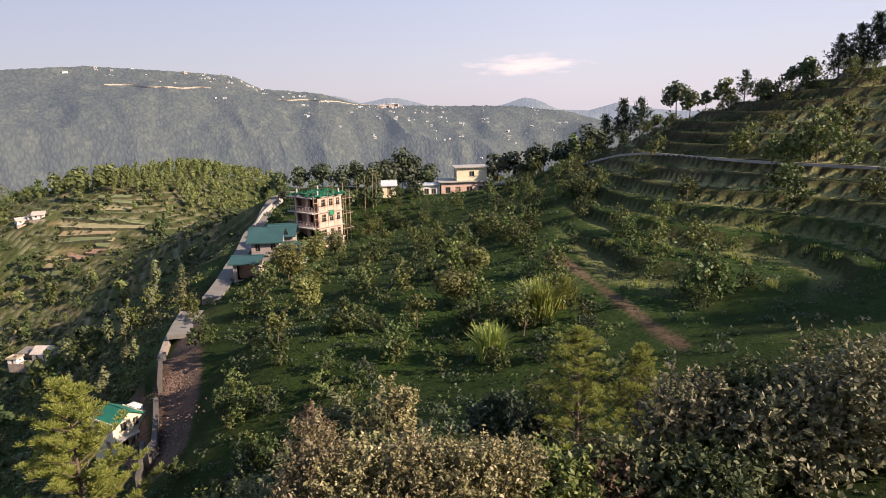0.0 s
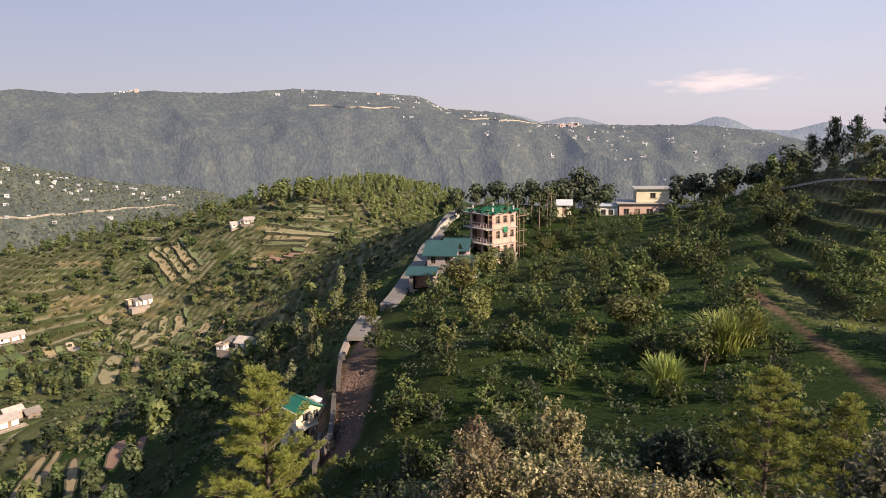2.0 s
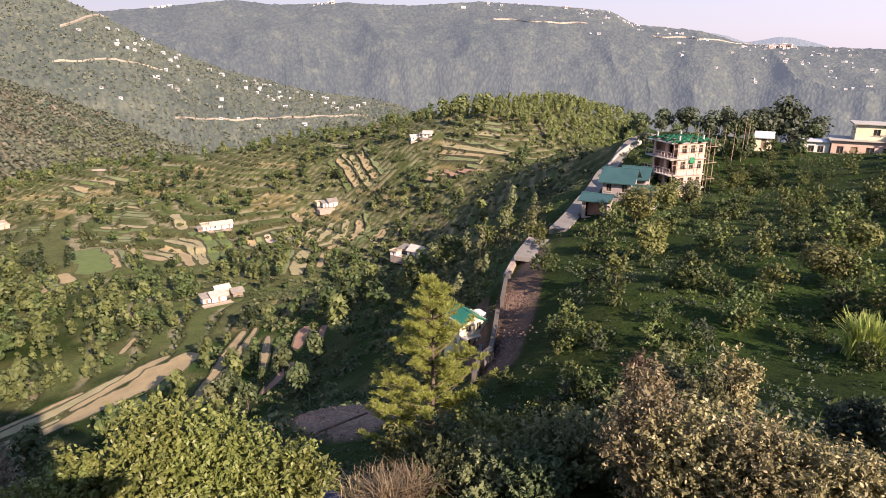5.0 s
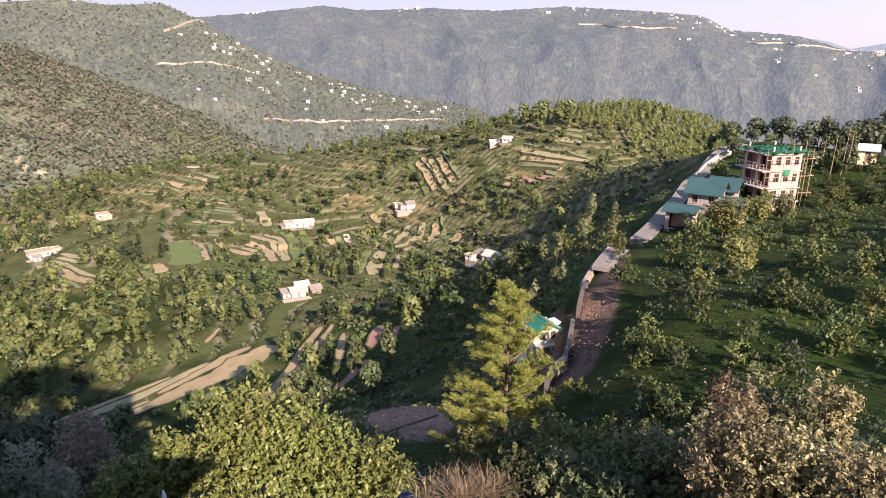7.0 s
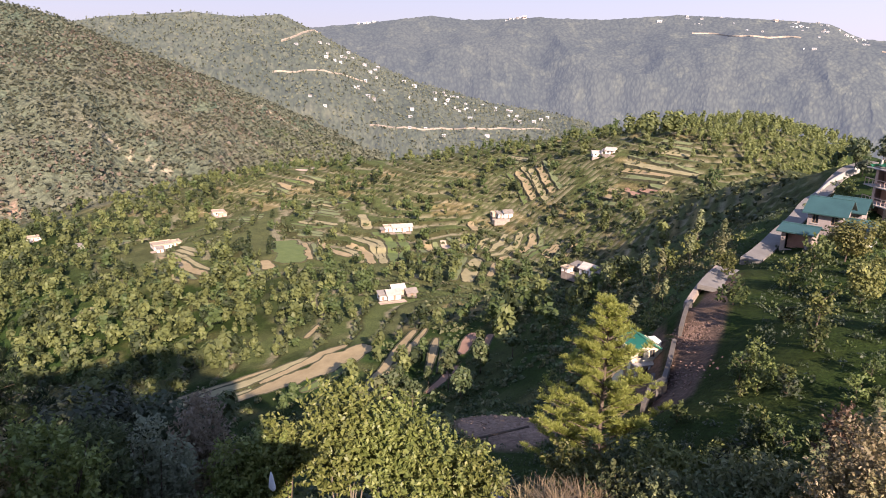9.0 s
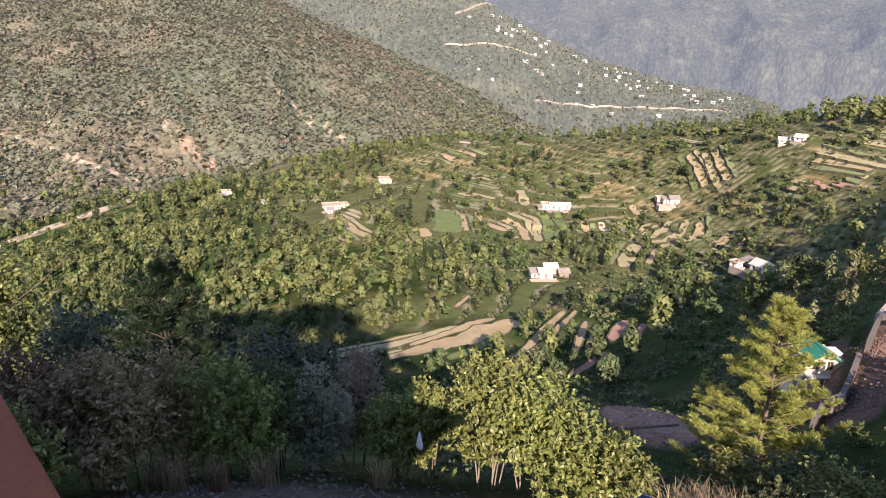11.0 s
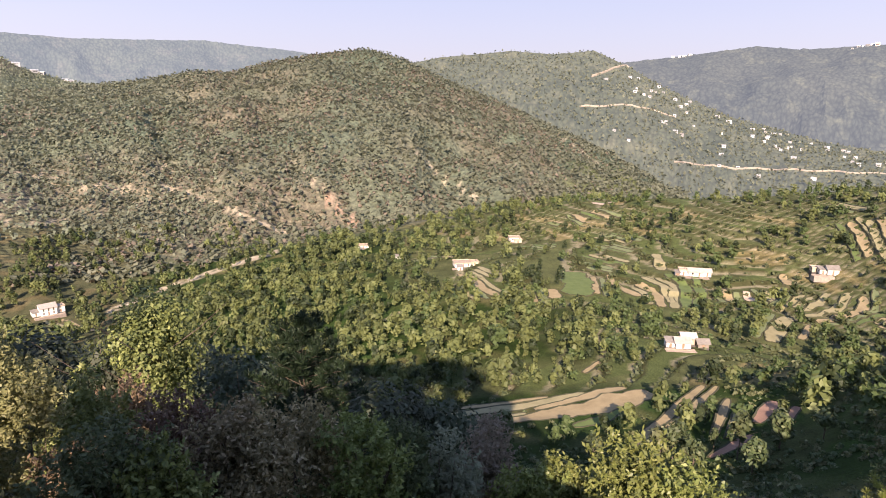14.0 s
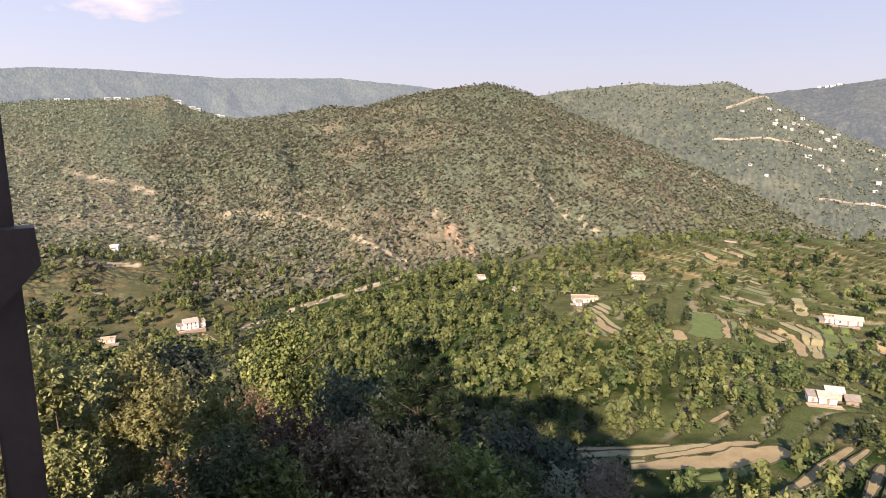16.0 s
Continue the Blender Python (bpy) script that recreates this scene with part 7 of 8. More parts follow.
# ---- shrubs and trees below the balcony ----
def stems_mesh(height, width, count, seed, r=0.024, bark="bark"):
    rng = np.random.default_rng(seed)
    bm = bmesh.new()
    for k in range(count):
        a = rng.uniform(0, math.tau)
        foot = Vector((math.cos(a) * width * 0.1, math.sin(a) * width * 0.1, -0.3))
        top = Vector((math.cos(a) * width * rng.uniform(0.1, 0.4), math.sin(a) * width * rng.uniform(0.1, 0.4), height * rng.uniform(0.6, 0.85)))
        mid = (foot + top) / 2 + Vector((rng.normal(0, 0.1), rng.normal(0, 0.1), 0.1))
        bar(foot, mid, r, r * 0.75, 5, bm)
        bar(mid, top, r * 0.75, r * 0.3, 5, bm)
    me = bpy.data.meshes.new("stem")
    bm.to_mesh(me)
    bm.free()
    me.materials.append(MAT[bark])
    return me


SHRUB_SEED = [600]


def shrub(az, d, top_el, width, mat, leaf, n, label, base=0.12, tall=1.0, stems=5, name="shrub", bark="bark"):
    """A shrub whose top reaches the given elevation seen from the balcony."""
    SHRUB_SEED[0] += 1
    x, y = spot(az, d)
    gz = ground_at(x, y)
    h = max(0.8, d * math.tan(radians(top_el)) - gz)
    ob = thing(name, pose(x, y, gz - 0.05), label, "shrub", "shrubs below the balcony")
    q = sprigs(SHRUB_SEED[0], h, width, int(n * 0.18), 11, leaf * 0.55, base, shoot=0.16 + 0.07 * width)
    for k in range(stems):
        placed("stem", stems_mesh(h, width, 1, SHRUB_SEED[0] * 7 + k, bark=bark), None, ob)
    placed("foliage", quads("foliage", q, MAT[mat]), None, ob)
    return ob


FRESH = "fresh green many-stemmed shrub below the balcony"
GREY = "greyish flowering shrub with pale tips"
# in sun beside the dry grass
shrub(57.5, 14.2, -28.4, 2.6, "leaf_fresh", 0.13, 4200, FRESH, 0.24, stems=6, bark="pale_bark")
shrub(53.2, 13.8, -30.2, 2.2, "leaf_fresh", 0.12, 3200, FRESH, 0.24, stems=7, bark="pale_bark")
shrub(48.5, 13.4, -32.2, 2.3, "leaf_fresh", 0.12, 3200, FRESH, 0.2, stems=7, bark="pale_bark")
shrub(45.2, 13.2, -33.8, 1.8, "leaf_fresh", 0.12, 2400, FRESH, 0.2, stems=6, bark="pale_bark")
# grey shrubs in front of the orchard
shrub(12.0, 11.2, -28.0, 2.1, "leaf_grey", 0.08, 7000, GREY)
shrub(8.0, 11.0, -27.9, 1.9, "leaf_grey", 0.08, 6800, GREY)
shrub(3.2, 10.6, -28.8, 2.0, "leaf_grey", 0.08, 7000, GREY)
shrub(-1.8, 10.4, -29.2, 1.9, "leaf_grey", 0.08, 6800, GREY)
shrub(-5.6, 10.5, -29.2, 1.7, "leaf_grey", 0.08, 5600, GREY)
shrub(5.8, 12.6, -28.4, 1.2, "leaf_light", 0.12, 1400, "yellowish green shrub behind the grey ones")
shrub(15.5, 13.5, -30.2, 2.4, "leaf_light", 0.12, 3600, "green shrub with light tips on the slope")
shrub(20.0, 14.0, -31.5, 2.6, "leaf_light", 0.12, 3600, "light green shrub at the foot of the bank")
shrub(25.0, 14.5, -32.6, 2.6, "leaf_olive", 0.12, 3600, "olive green shrub at the foot of the bank")
shrub(29.5, 16.0, -33.0, 2.4, "leaf", 0.12, 3200, "green shrub among weeds at the foot of the bank")
shrub(22.8, 12.4, -35.0, 1.9, "leaf", 0.12, 2600, "green shrub among weeds near the balcony")
shrub(26.6, 12.8, -35.6, 1.8, "leaf_light", 0.12, 2600, "light green weeds near the balcony")
shrub(30.8, 13.2, -35.2, 1.8, "leaf", 0.12, 2400, "green shrub beside the dry grass")
shrub(34.6, 15.5, -34.4, 2.0, "leaf_olive", 0.12, 2400, "olive shrub behind the dry grass")
# on the right, in grazing light
shrub(-10.2, 10.8, -30.6, 1.9, "leaf_fresh", 0.12, 3400, "green shrub below the young pines")
shrub(-14.6, 11.2, -30.2, 1.9, "leaf_brown", 0.11, 3600, "brownish shrub with pinkish dry tips")
shrub(-18.2, 11.4, -29.0, 1.7, "leaf_light", 0.12, 2600, "light green shrub at the foot of taller ones")
shrub(-22.2, 12.6, -22.6, 2.4, "leaf_sage", 0.11, 4800, "tall grey-green shrub with pinkish tips")
shrub(-24.5, 11.4, -28.5, 2.0, "leaf", 0.12, 3000, "low green shrub with glossy leaves")
shrub(-26.8, 13.6, -20.2, 2.4, "leaf", 0.11, 4600, "tall dark green round shrub with small leaves")
shrub(-30.4, 12.4, -22.0, 2.4, "leaf_sage", 0.11, 4600, "greyish shrub with dry twigs on the slope")
shrub(-32.0, 14.6, -17.6, 2.8, "leaf_light", 0.11, 5000, "tall yellowish green shrub on the slope")
shrub(-35.6, 13.2, -18.4, 2.8, "leaf_sage", 0.11, 5000, "tall grey-green shrub on the slope")
shrub(-8.0, 17.5, -25.8, 1.3, "leaf_dark", 0.13, 1800, "small dark shrub beside a young pine")
shrub(-4.6, 20.0, -24.6, 2.0, "leaf_dark", 0.15, 2000, "round dark shrub on the grass")
shrub(4.9, 24.0, -23.4, 2.0, "leaf_grey", 0.16, 1800, "tall grey-green shrub on the slope", 0.1, 1.4)
shrub(10.2, 26.0, -24.6, 2.6, "leaf_light", 0.17, 1900, "bright green shrub on the slope")
shrub(12.6, 25.0, -25.0, 1.6, "leaf_brown", 0.15, 1400, "rust-coloured shrub on the slope")
shrub(7.0, 22.0, -26.0, 2.0, "leaf_light", 0.16, 1700, "light green shrub on the slope")
# the dark row in the shade of the house
SHADE = [(113.0, 14.2, -29.5, 1.4, "leaf_dark"), (103.0, 13.0, -25.8, 3.0, "leaf"), (97.2, 15.5, -23.9, 2.8, "leaf_brown"), (93.0, 14.5, -25.2, 2.4, "leaf_grey"),
         (90.0, 13.6, -26.2, 2.2, "leaf_grey"), (86.0, 14.5, -26.0, 2.3, "leaf_grey"), (81.0, 13.4, -27.1, 2.1, "leaf_fresh"), (77.5, 14.6, -28.0, 1.9, "leaf"),
         (73.6, 14.8, -28.7, 1.7, "leaf_scrub"), (70.0, 16.5, -27.7, 2.2, "leaf_rust"), (66.2, 14.4, -31.0, 1.8, "leaf_fresh"), (63.0, 15.2, -30.2, 1.9, "leaf_fresh"),
         (99.5, 12.6, -27.6, 1.8, "leaf_fresh"), (105.5, 15.0, -27.0, 1.8, "leaf_brown")]
for az, d, el, w, m in SHADE:
    shrub(az, d, el, w, m, 0.115, 3600, {"leaf_dark": "dark green shrub in the shade of the house", "leaf_brown": "brownish shrub in the shade of the house", "leaf_grey": "grey-leaved shrub in the shade of the house",
                                        "leaf_fresh": "bright green shrub in the shade of the house", "leaf": "green shrub in the shade of the house", "leaf_scrub": "grey-green shrub in the shade of the house", "leaf_rust": "rust-tinged shrub in the shade of the house"}[m])
# sunlit on the left
shrub(110.2, 16.3, -17.8, 2.4, "leaf_pale", 0.095, 12000, "pale grey-green sunlit shrub", 0.1, 1.2)
shrub(117.2, 15.5, -15.6, 2.2, "leaf_pale", 0.095, 11000, "pale green tall sunlit shrub", 0.1, 1.2)
shrub(121.5, 14.5, -24.0, 2.2, "leaf_light", 0.10, 5000, "green shrub beside the balcony post")
shrub(104.6, 20.0, -21.0, 2.6, "leaf_olive", 0.14, 4200, "yellowish green shrub behind the pale one")
shrub(101.0, 24.0, -21.8, 2.6, "leaf_brown", 0.16, 2200, "orange-tinged shrub behind the dark row")


def near_tree(az, d, top_el, width, mat, leaf, n, label, trunk=0.16, base=0.25):
    SHRUB_SEED[0] += 1
    x, y = spot(az, d)
    gz = ground_at(x, y)
    h = d * math.tan(radians(top_el)) - gz
    ob = thing("tree", pose(x, y, gz - 0.1), label, "tree")
    placed("trunk", limb_mesh("trunk", h * 0.85, trunk, np.random.default_rng(SHRUB_SEED[0]), 8), None, ob)
    placed("crown", quads("crown", broad_crown(SHRUB_SEED[0], h, width, n, leaf, base, lobes=12, tall=min(1.6, h / width)), MAT[mat]), None, ob)


near_tree(14.0, 78, -11.2, 4.6, "leaf_olive", 0.2, 2600, "light leafy tree before the teal-roofed cottages", 0.1, 0.1)
near_tree(11.6, 88, -10.6, 3.6, "leaf_olive", 0.2, 1600, "light bushy tree before the unfinished house", 0.1, 0.1)
near_tree(9.6, 92, -10.3, 3.2, "leaf_light", 0.2, 1500, "green bushy tree before the unfinished house", 0.1, 0.1)
near_tree(0.6, 117, -8.4, 3.6, "leaf_orchard", 0.24, 900, "green bushy tree before the cream house", 0.1, 0.05)
near_tree(-3.6, 119, -7.9, 3.2, "leaf_orchard", 0.24, 800, "green bushy tree before the cream house", 0.1, 0.05)
near_tree(-5.6, 116, -7.6, 3.8, "leaf", 0.24, 900, "green bushy tree beside the cream house", 0.1, 0.05)
near_tree(12.6, 62, -14.0, 3.6, "leaf_olive", 0.18, 2600, "yellowish green orchard tree standing alone", 0.1, 0.15)
near_tree(-1.0, 52, -14.2, 4.2, "leaf_olive", 0.17, 3000, "yellowish green orchard tree on the slope", 0.1, 0.1)
near_tree(-2.8, 60, -12.2, 3.0, "leaf_olive", 0.17, 1800, "light green orchard tree on the slope", 0.1, 0.1)
near_tree(98.6, 38, -15.4, 5.2, "leaf_olive", 0.16, 11000, "yellowish green tree beyond the shrubs")
near_tree(102.5, 42, -18.5, 5.0, "leaf_dark", 0.24, 3200, "dark leafy tree on the slope")
near_tree(108.0, 46, -17.6, 7.0, "leaf_dark", 0.24, 3600, "dark leafy tree on the slope")
near_tree(92.0, 46, -21.0, 6.0, "leaf_dark", 0.24, 3200, "dark leafy tree on the slope")
near_tree(94.5, 54, -20.8, 7.0, "leaf_dark", 0.28, 2600, "dark leafy tree on the steep slope")
near_tree(89.0, 56, -22.0, 7.5, "leaf_dark", 0.28, 2600, "dark leafy tree on the steep slope")
near_tree(100.0, 56, -19.5, 7.0, "leaf_dark", 0.28, 2600, "dark leafy tree on the steep slope")
near_tree(82.0, 58, -24.5, 7.5, "leaf_dark", 0.28, 2600, "dark leafy tree on the steep slope")
near_tree(106.0, 58, -18.5, 8.0, "leaf_dark", 0.28, 2600, "dark leafy tree on the steep slope")
for az, d, el in ((80.2, 43, -25.6), (74.2, 46, -27.0), (71.0, 50, -28.2), (78.0, 52, -26.4), (84.0, 48, -24.2), (74.6, 56, -27.4)):
    near_tree(az, d, el, 6.4, "leaf_dark", 0.3, 2400, "dark leafy tree on the shaded slope", 0.14, 0.05)
near_tree(77.0, 45, -25.5, 6.0, "leaf_dark", 0.24, 3200, "dark leafy tree on the shaded slope")


def near_pine(az, d, top_el, width, mat, whorls, per, tuft, blades, label, base=0.1, r=0.14, pointed=1.0, dense=2.2):
    SHRUB_SEED[0] += 1
    x, y = spot(az, d)
    gz = ground_at(x, y)
    h = d * math.tan(radians(top_el)) - gz
    ob = thing("pine_tree", pose(x, y, gz - 0.1), label, "tree")
    t, c, _ = pine_variant(SHRUB_SEED[0], h, width, whorls, per, tuft, blades, mat, base, r, pointed, dense)
    placed("trunk", t, None, ob)
    placed("crown", c, None, ob)


near_pine(32.2, 30.0, -20.2, 7.2, "needle", 18, 8, 0.32, 46, "tall young pine with yellow-green needle tufts", 0.04, 0.15, 1.25, 3.6)
near_pine(-12.4, 18.0, -19.6, 3.0, "needle", 16, 7, 0.17, 44, "young pine with upright shoots on the slope", 0.05, 0.07, 1.2, 3.4)
near_pine(-17.9, 18.5, -20.6, 1.9, "needle", 13, 6, 0.16, 42, "small young pine beside a larger one", 0.05, 0.06, 1.2, 3.4)
near_pine(86.2, 36.0, -19.7, 7.4, "needle_dark", 14, 8, 0.55, 34, "dark pine standing in the shade", 0.1, 0.1, 2.6, 2.2)


def grass_clump(az, d, size, n, mat, label, spread=0.6, name="grass_clump", blade=0.035):
    rng = np.random.default_rng(int(az * 10 + d * 7) % 9999)
    x, y = spot(az, d)
    out = []
    for _ in range(n):
        a, lean = rng.uniform(0, math.tau), rng.uniform(0.05, spread)
        L = size * rng.uniform(0.55, 1.0)
        foot = np.array([rng.normal(0, size * 0.12), rng.normal(0, size * 0.12), 0])
        dr = np.array([math.cos(a), math.sin(a), 0])
        side = np.array([-math.sin(a), math.cos(a), 0]) * blade * size / 2
        p0, p1, p2 = foot, foot + dr * L * lean * 0.4 + [0, 0, L * 0.6], foot + dr * L * lean * 1.1 + [0, 0, L * (1 - 0.35 * lean)]
        out += [np.stack([p0 - side, p0 + side, p1 + side, p1 - side]), np.stack([p1 - side, p1 + side, p2 + side * 0.2, p2 - side * 0.2])]
    ob = tagged(placed(name, quads(name, np.array(out), MAT[mat]), None), label, "grass")
    ob.matrix_world = pose(x, y, ground_at(x, y) - 0.05)
    return ob


grass_clump(-8.8, 47, 3.4, 900, "leaf_lime", "large clump of tall lime-green grass", 0.75, blade=0.024)
grass_clump(-10.6, 48.5, 2.9, 800, "leaf_lime", "large clump of tall lime-green grass", 0.75, blade=0.024)
grass_clump(-4.2, 41, 2.9, 700, "leaf_lime", "clump of tall lime-green grass", 0.6, blade=0.024)
for k, (az, d) in enumerate([(36.5, 12.6), (34.8, 12.4), (38.2, 12.8), (33.0, 12.9), (40.0, 12.6), (37.4, 12.0)]):
    grass_clump(az, d, 1.05, 150, "straw", "dry straw-coloured grass on the bank", 1.0, "dry_grass", 0.02)
for k, (az, d) in enumerate([(83, 11.6), (79, 12.0), (86.5, 12.2), (68, 12.4), (88, 12.6), (111, 14.0)]):
    grass_clump(az, d, 0.9, 120, "straw", "dry thin grass at the foot of the shrubs", 0.45, "dry_grass", 0.016)



def grass_bank(knots, seed):
    """Tall grass along the lip of a terrace, in uneven tufts."""
    rng = np.random.default_rng(seed)
    pts = [np.array(spot(*k)) for k in knots]
    out = []
    for p, q in zip(pts, pts[1:]):
        run = float(np.hypot(*(q - p)))
        across = np.array([-(q - p)[1], (q - p)[0]]) / run
        for _ in range(int(run * 3.2)):
            c = p + (q - p) * rng.uniform() + across * rng.normal(0, 0.22)
            if math.sin(c[0] * 1.7 + seed) + math.sin(c[1] * 0.9) < -0.9:
                continue
            tall = rng.uniform(0.25, 0.6)
            gz = ground_at(c[0], c[1]) - 0.04
            for _ in range(26):
                a, L = rng.uniform(0, math.tau), tall * rng.uniform(0.6, 1.1)
                foot = np.array([c[0] + rng.normal(0, 0.14), c[1] + rng.normal(0, 0.14), gz])
                dr, side = np.array([math.cos(a), math.sin(a), 0]), np.array([-math.sin(a), math.cos(a), 0]) * 0.016
                tip = foot + dr * L * rng.uniform(0.1, 0.6) + [0, 0, L]
                out.append(np.stack([foot - side, foot + side, tip + side * 0.3, tip - side * 0.3]))
    tagged(placed("bank_grass", quads("bank_grass", np.array(out), MAT["leaf_lime"]), None), "long bright grass on the lip of a terrace", "grass", kind="stuff")


BANKS = [[(-30.4, 60.7), (-33.6, 55.7), (-35.4, 53.2)], [(-25.4, 67.5), (-28.8, 63.0)], [(-17.5, 70.5), (-19.5, 66.0)], [(-19.7, 71.2), (-21.9, 68.0)], [(-26.9, 53.0), (-29.5, 48.5)],
         [(-19.9, 76.3), (-21.6, 74.8)], [(-33.8, 61.8), (-35.2, 60.0)], [(-16.5, 53.0), (-19.1, 49.2)], [(-23.2, 62.0), (-26.4, 57.6)], [(-13.2, 66.0), (-15.6, 62.0)]]
for k, bank in enumerate(BANKS):
    grass_bank(bank, 900 + k)

# a white cloth hung on a shrub
bx, by = spot(64.2, 12.9)
bz = 12.9 * math.tan(radians(-35.4))
bm = bmesh.new()
ringz = [(0.22, 0.015), (0.15, 0.05), (0.02, 0.085), (-0.1, 0.12), (-0.19, 0.13), (-0.21, 0.1)]
prev = None
for z, r in ringz:
    ring = [bm.verts.new((math.cos(k * math.tau / 10) * r * (1 + 0.2 * math.sin(k * 2.7)), math.sin(k * math.tau / 10) * r * 0.5, z + 0.03 * math.sin(k * 1.9))) for k in range(10)]
    if prev:
        for k in range(10):
            bm.faces.new((prev[k], ring[k], ring[(k + 1) % 10], prev[(k + 1) % 10]))
    else:
        bm.faces.new(ring)
    prev = ring
bm.faces.new(prev[::-1])
bmesh.ops.recalc_face_normals(bm, faces=bm.faces)
bag = tagged(part("plastic_bag", bm, MAT["cloth"], None, smooth_shade=True), "white plastic bag caught on a shrub", "bag")
bag.matrix_world = pose(bx, by, bz)

bm = bmesh.new()
folds = random.Random(12)
sheet = [[bm.verts.new((i * 0.1 - 0.55 + folds.uniform(-0.03, 0.03), j * 0.1 - 0.4 + folds.uniform(-0.03, 0.03), 0.1 + 0.12 * abs(math.sin(i * 1.3 + j * 0.7)) * folds.uniform(0.3, 1.0))) for i in range(12)] for j in range(9)]
for j in range(8):
    for i in range(11):
        bm.faces.new((sheet[j][i], sheet[j][i + 1], sheet[j + 1][i + 1], sheet[j + 1][i]))
bmesh.ops.solidify(bm, geom=bm.faces[:], thickness=0.01)
bx, by = spot(42.6, 13.6)
tagged(part("tarpaulin", bm, MAT["blue"]), "crumpled blue-grey sheet lying on the bank", "sheet").matrix_world = pose(bx, by, ground_at(bx, by))
bx, by = spot(44.0, 40)
tagged(part("log", bar((0, 0, 0), (2.6, 3.0, 1.0), 0.1, 0.08, 8), MAT["bark"]), "grey bare log lying on the bank", "log").matrix_world = pose(bx, by, ground_at(bx, by) + 0.1)


# bare poles behind the unfinished house
for az, d, h in ((6.9, 117, 6.5), (6.2, 118, 7.5), (5.9, 119, 6.0), (7.6, 120, 5.0)):
    x, y = spot(az, d)
    pole = tagged(part("bare_pole", bar((0, 0, -0.4), (0.15, 0.1, h), 0.06, 0.03, 6), MAT["pole"]), "bare grey pole standing among the trees", "pole", "bare poles")
    pole.matrix_world = pose(x, y, ground_at(x, y))


# ---- far houses ----
def far_house_meshes(L, W, H, wall, roof):
    bm = bmesh.new()
    add_box(bm, -L / 2, L / 2, -W / 2, W / 2, -4, H)
    body = bpy.data.meshes.new("wall")
    bm.to_mesh(body)
    bm.free()
    body.materials.append(wall)
    bm = bmesh.new()
    v = [bm.verts.new(p) for p in ((-L / 2 - 0.5, -W / 2 - 0.5, H), (L / 2 + 0.5, -W / 2 - 0.5, H), (L / 2 + 0.5, W / 2 + 0.5, H), (-L / 2 - 0.5, W / 2 + 0.5, H), (-L / 2 - 0.5, 0, H + W * 0.2), (L / 2 + 0.5, 0, H + W * 0.2))]
    for f in ((0, 1, 5, 4), (2, 3, 4, 5), (1, 2, 5), (3, 0, 4), (3, 2, 1, 0)):
        bm.faces.new([v[i] for i in f])
    top = bpy.data.meshes.new("roof")
    bm.to_mesh(top)
    bm.free()
    top.materials.append(roof)
    bm = bmesh.new()
    add_box(bm, -L * 0.3, L * 0.3, -W / 2 - 0.05, -W / 2 - 0.004, H * 0.4, H * 0.65)
    win = bpy.data.meshes.new("window")
    bm.to_mesh(win)
    bm.free()
    win.materials.append(MAT["glass"])
    return body, top, win


FAR_KINDS = [far_house_meshes(9, 7, 5, MAT["far_white"], MAT["far_white"]), far_house_meshes(12, 7, 4, MAT["far_white"], MAT["sheet"]), far_house_meshes(8, 6, 5, MAT["far_white"], MAT["slate"]),
             far_house_meshes(10, 8, 8, MAT["pink"], MAT["far_white"])]


def far_house(key, az, d, scale, k, group):
    x, y = spot(az, d)
    z = float(ridge(key, np.array([az]), np.array([d]))[0])
    body, top, win = FAR_KINDS[k]
    ob = thing("hillside_house", pose(x, y, z, 0, 0, az + random.uniform(-25, 25)) @ Matrix.Scale(scale, 4),
               ("small white house on a far hillside", "long white house on a far hillside", "pale house on a far hillside", "pinkish tall house in a far hill town")[k], "house", group)
    placed("wall", body, None, ob)
    placed("roof", top, None, ob)
    placed("window", win, None, ob)


frng = random.Random(9)
for _ in range(98):
    az = frng.uniform(-12, 20) if frng.random() < 0.85 else frng.uniform(17, 27)
    ct = abs(frng.gauss(0.05, 0.28)) if az < 14 else abs(frng.gauss(0.02, 0.16))
    for _ in range(frng.choice((1, 1, 2, 3))):
        far_house("long", az + frng.gauss(0, 0.35), 3000 - 1900 * min(0.7, max(0.0, ct + frng.gauss(0, 0.012))), frng.uniform(0.5, 1.1), frng.choice((0, 0, 1, 2)), "houses on the long ridge")
for _ in range(26):
    far_house("long", 4.4 + frng.gauss(0, 0.55), 2950 - abs(frng.gauss(0, 90)), frng.uniform(1.0, 1.7), frng.choice((3, 3, 2, 0)), "hill town on the ridge")
for _ in range(16):
    far_house("long", frng.choice((27.6, 20.5, 53.0, 41)) + frng.gauss(0, 0.7), 2985 - abs(frng.gauss(0, 40)), frng.uniform(1.0, 1.6), frng.choice((0, 1, 2, 3)), "houses on the long ridge")
for _ in range(46):
    t = frng.uniform(0, 1)
    az = 58 - 20 * t + frng.gauss(0, 1.5)
    far_house("village", az, 1495 - abs(frng.gauss(0, 110)) - 40, frng.uniform(0.45, 0.85), frng.choice((0, 0, 1, 2)), "houses on the village spur")
for _ in range(18):
    far_house("village", frng.uniform(40, 60), frng.uniform(900, 1350), frng.uniform(0.5, 0.8), frng.choice((0, 1, 2)), "houses on the village spur")
for az in (114.0, 113.3, 110.6, 109.9, 109.2, 105.6, 104.5, 104.0, 102.6, 102.3, 98.9):
    far_house("left", az, 1090, frng.uniform(0.5, 0.85), frng.choice((0, 1, 1)), "houses on the left crest")
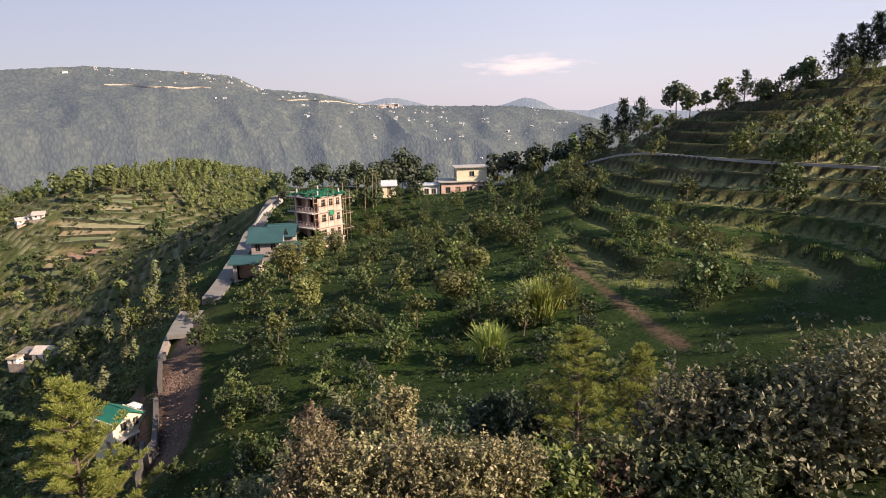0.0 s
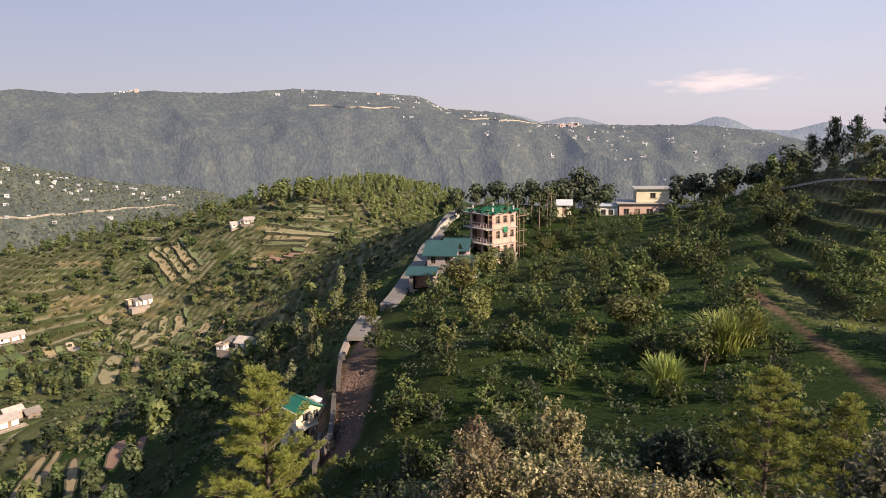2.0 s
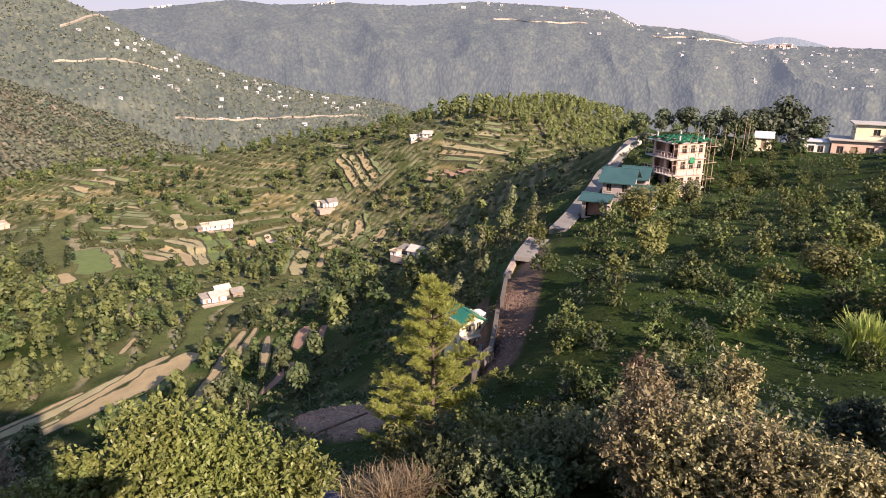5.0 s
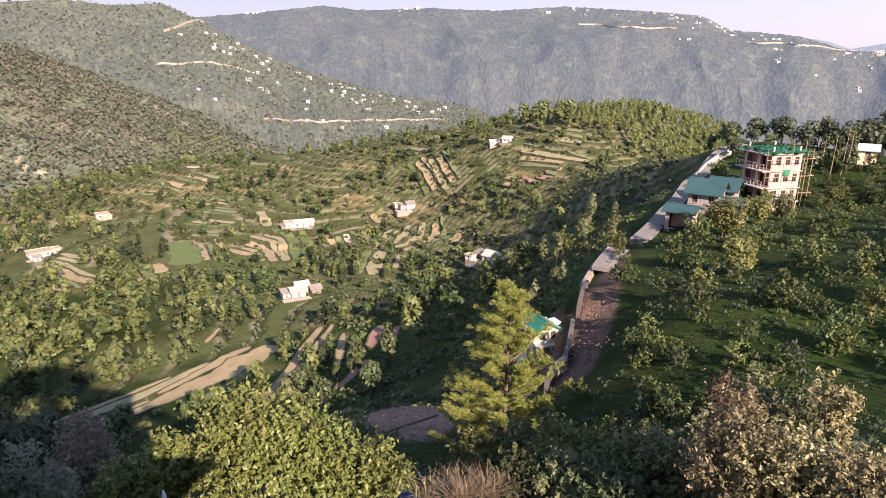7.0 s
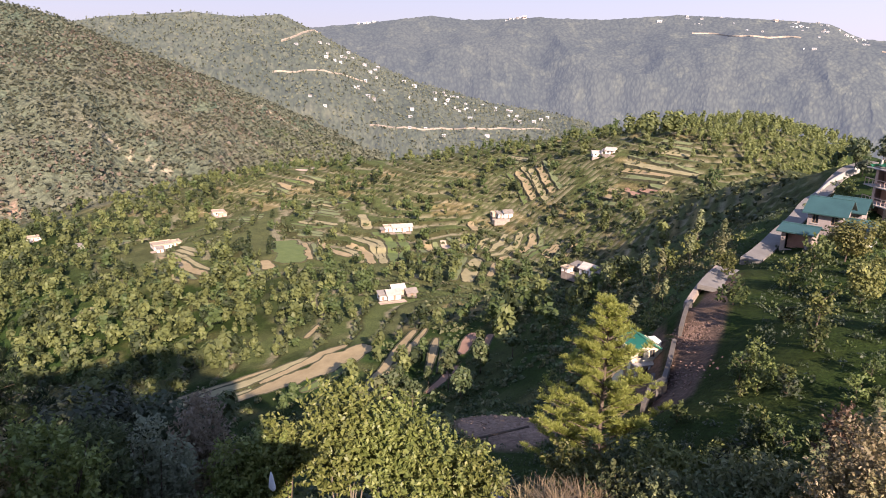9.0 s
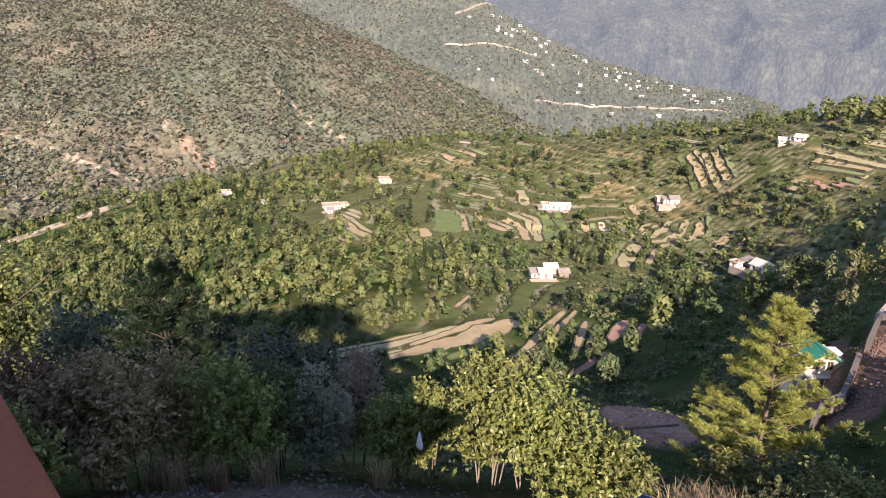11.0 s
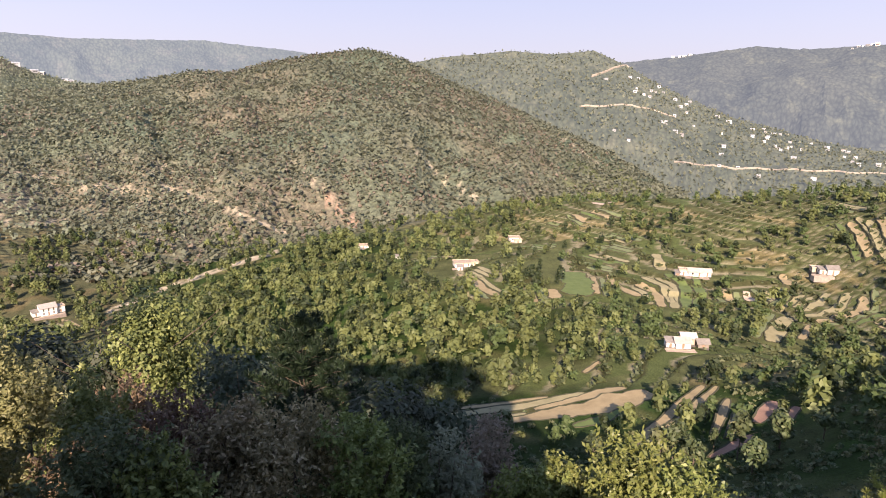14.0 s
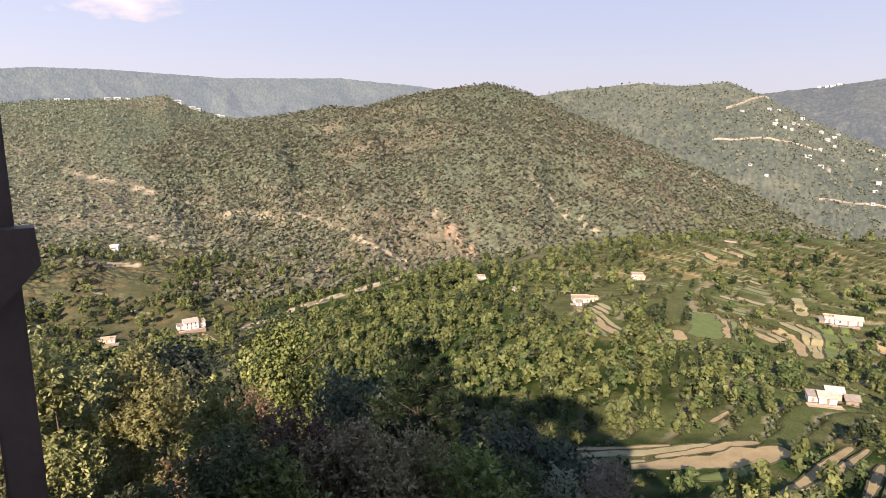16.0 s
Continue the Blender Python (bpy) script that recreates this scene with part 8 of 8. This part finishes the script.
far_house("left", 111.1, 420, 0.5, 0, "houses on the left crest")


# ---- roads cut along the far hillsides ----
def on_ridge(key, az, el):
    """The distance at which a flank is seen from the balcony at the given elevation."""
    knots, dist, width, foot, amp = CRESTS[key]
    d = np.linspace(dist, dist - width, 400)
    e = np.degrees(np.arctan2(ridge(key, np.full(400, az), d), d))
    return float(d[np.argmin(np.abs(e - el))])


def hill_road(key, knots, width, label):
    """A levelled strip of bare earth with its cut bank, along points of azimuth and elevation."""
    az = np.arange(min(k[0] for k in knots), max(k[0] for k in knots), 0.25)
    ks = sorted(knots)
    el = np.interp(az, [k[0] for k in ks], [k[1] for k in ks]) + 0.05 * np.sin(az * 2.3)
    bm = bmesh.new()
    rows = []
    for a, e in zip(az, el):
        d = on_ridge(key, a, e)
        z = float(ridge(key, np.array([a]), np.array([d]))[0]) + 0.8
        (x0, y0), (x1, y1), (x2, y2) = toward(a, d - width), toward(a, d + width * 0.4), toward(a, d + width)
        rows.append([bm.verts.new(p) for p in ((x0, y0, z - 4), (x0, y0, z), (x1, y1, z + 0.3), (x2, y2, z + width * 0.55))])
    for r, q in zip(rows[:-1], rows[1:]):
        for k in range(3):
            bm.faces.new((r[k], r[k + 1], q[k + 1], q[k]))
    bmesh.ops.recalc_face_normals(bm, faces=bm.faces)
    return tagged(part("hill_road", bm, MAT["far_earth"]), label, "road", kind="structure")


hill_road("village", [(53.5, -5.6), (48.6, -5.9), (44.5, -5.8), (37.5, -5.7)], 1.9, "pale earth road cut along the far hillside")
hill_road("village", [(60.6, 1.2), (58.8, 1.9), (57.4, 2.2)], 5.0, "bare earth cutting below the far hilltop")
hill_road("village", [(61.5, -1.2), (57.0, -1.0), (53.5, -1.9)], 2.2, "pale earth track on the far hillside")
hill_road("long", [(6.0, 0.2), (10.0, 0.7), (14.0, 0.9)], 6.0, "pale road line on the long ridge")
hill_road("long", [(19.0, 1.9), (23.0, 2.0), (27.0, 2.3)], 6.0, "pale road line near the crest of the long ridge")


# ---- the building that carries the balcony ----
def own_building():
    m = pose(0, 0, 0, 0, 0, 40)     # local y points away from the wall, local -x to the left along it
    h = thing("balcony_house", m, "plain plastered house with a balcony on the hillside", "house")
    part("wall", box(-7.0, 1.4, -8.0, -1.7, -9.0, 3.6), MAT["cream"], h)
    bm = bmesh.new()
    lo = [bm.verts.new(p) for p in ((-7.4, -8.5, 3.6), (1.8, -8.5, 3.6), (1.8, -1.2, 3.6), (-7.4, -1.2, 3.6))]
    hi = [bm.verts.new(p) for p in ((-5.6, -4.9, 7.4), (-2.6, -4.9, 7.4))]
    for f in ((lo[0], lo[3], lo[2], lo[1]), (lo[3], hi[0], hi[1], lo[2]), (lo[1], hi[1], hi[0], lo[0]), (lo[2], hi[1], lo[1]), (lo[0], hi[0], lo[3])):
        bm.faces.new(f)
    bmesh.ops.recalc_face_normals(bm, faces=bm.faces)
    part("roof", bm, MAT["green_sheet"], h)
    # low block out of view, added only for the shade it throws
    part("store_wall", box(-12.5, -7.02, -8.0, -2.6, -9.0, -4.6), MAT["stone"], h, "unseen stone block added beside the house for its shade")
    part("balcony_slab", box(-3.1, 1.6, -1.69, 0.72, -1.85, -1.65), MAT["concrete"], h)
    return h


own_building()

# the post with its bracket, and the painted railing
pxx, pyy = spot(119.3, 2.0)
post = thing("balcony_post", pose(pxx, pyy, 0, 0, 0, 118), "dark brown painted post with a wooden bracket", "post")
part("shaft", box(-0.045, 0.045, -0.045, 0.045, -1.65, 2.4, 0.006), MAT["brown_paint"], post)
bm = bmesh.new()
prof = [(0.085, -0.19), (0.09, -0.285), (-0.05, -0.43), (-0.9, -0.43), (-0.9, -0.19)]
fr = [bm.verts.new((x, -0.11, z)) for x, z in prof]
bk = [bm.verts.new((x, -0.048, z)) for x, z in prof]
bm.faces.new(fr)
bm.faces.new(bk[::-1])
for k in range(5):
    bm.faces.new((fr[k], bk[k], bk[(k + 1) % 5], fr[(k + 1) % 5]))
bmesh.ops.recalc_face_normals(bm, faces=bm.faces)
part("bracket", bm, MAT["brown_paint"], post)

part("brace", bar((0.11, -0.08, -1.3), (-0.25, -0.08, -0.98), 0.028, None, 8), MAT["red_paint"], post, "red oxide painted brace")

# the corner of the railing: one arm runs along the balcony, the other back to the wall
rail = thing("railing", pose(-1.453, -0.375, 0, 0, 0, 15.4), "red oxide painted balcony railing, worn at the corner", "railing")
part("top_rail", box(0.0, 2.7, -0.072, 0.0, -0.665, -0.60, 0.006), MAT["red_paint"], rail)
part("side_rail", box(0.003, 0.075, -1.5, -0.0725, -0.667, -0.602, 0.006), MAT["red_paint"], rail)
part("corner_post", box(0.01, 0.06, -0.062, -0.012, -1.66, -0.666, 0.004), MAT["red_paint"], rail)
part("end_post", box(2.62, 2.67, -0.062, -0.012, -1.66, -0.666, 0.004), MAT["red_paint"], rail)
part("lower_rail", box(0.062, 2.61, -0.055, -0.02, -1.56, -1.52, 0.004), MAT["red_paint"], rail)
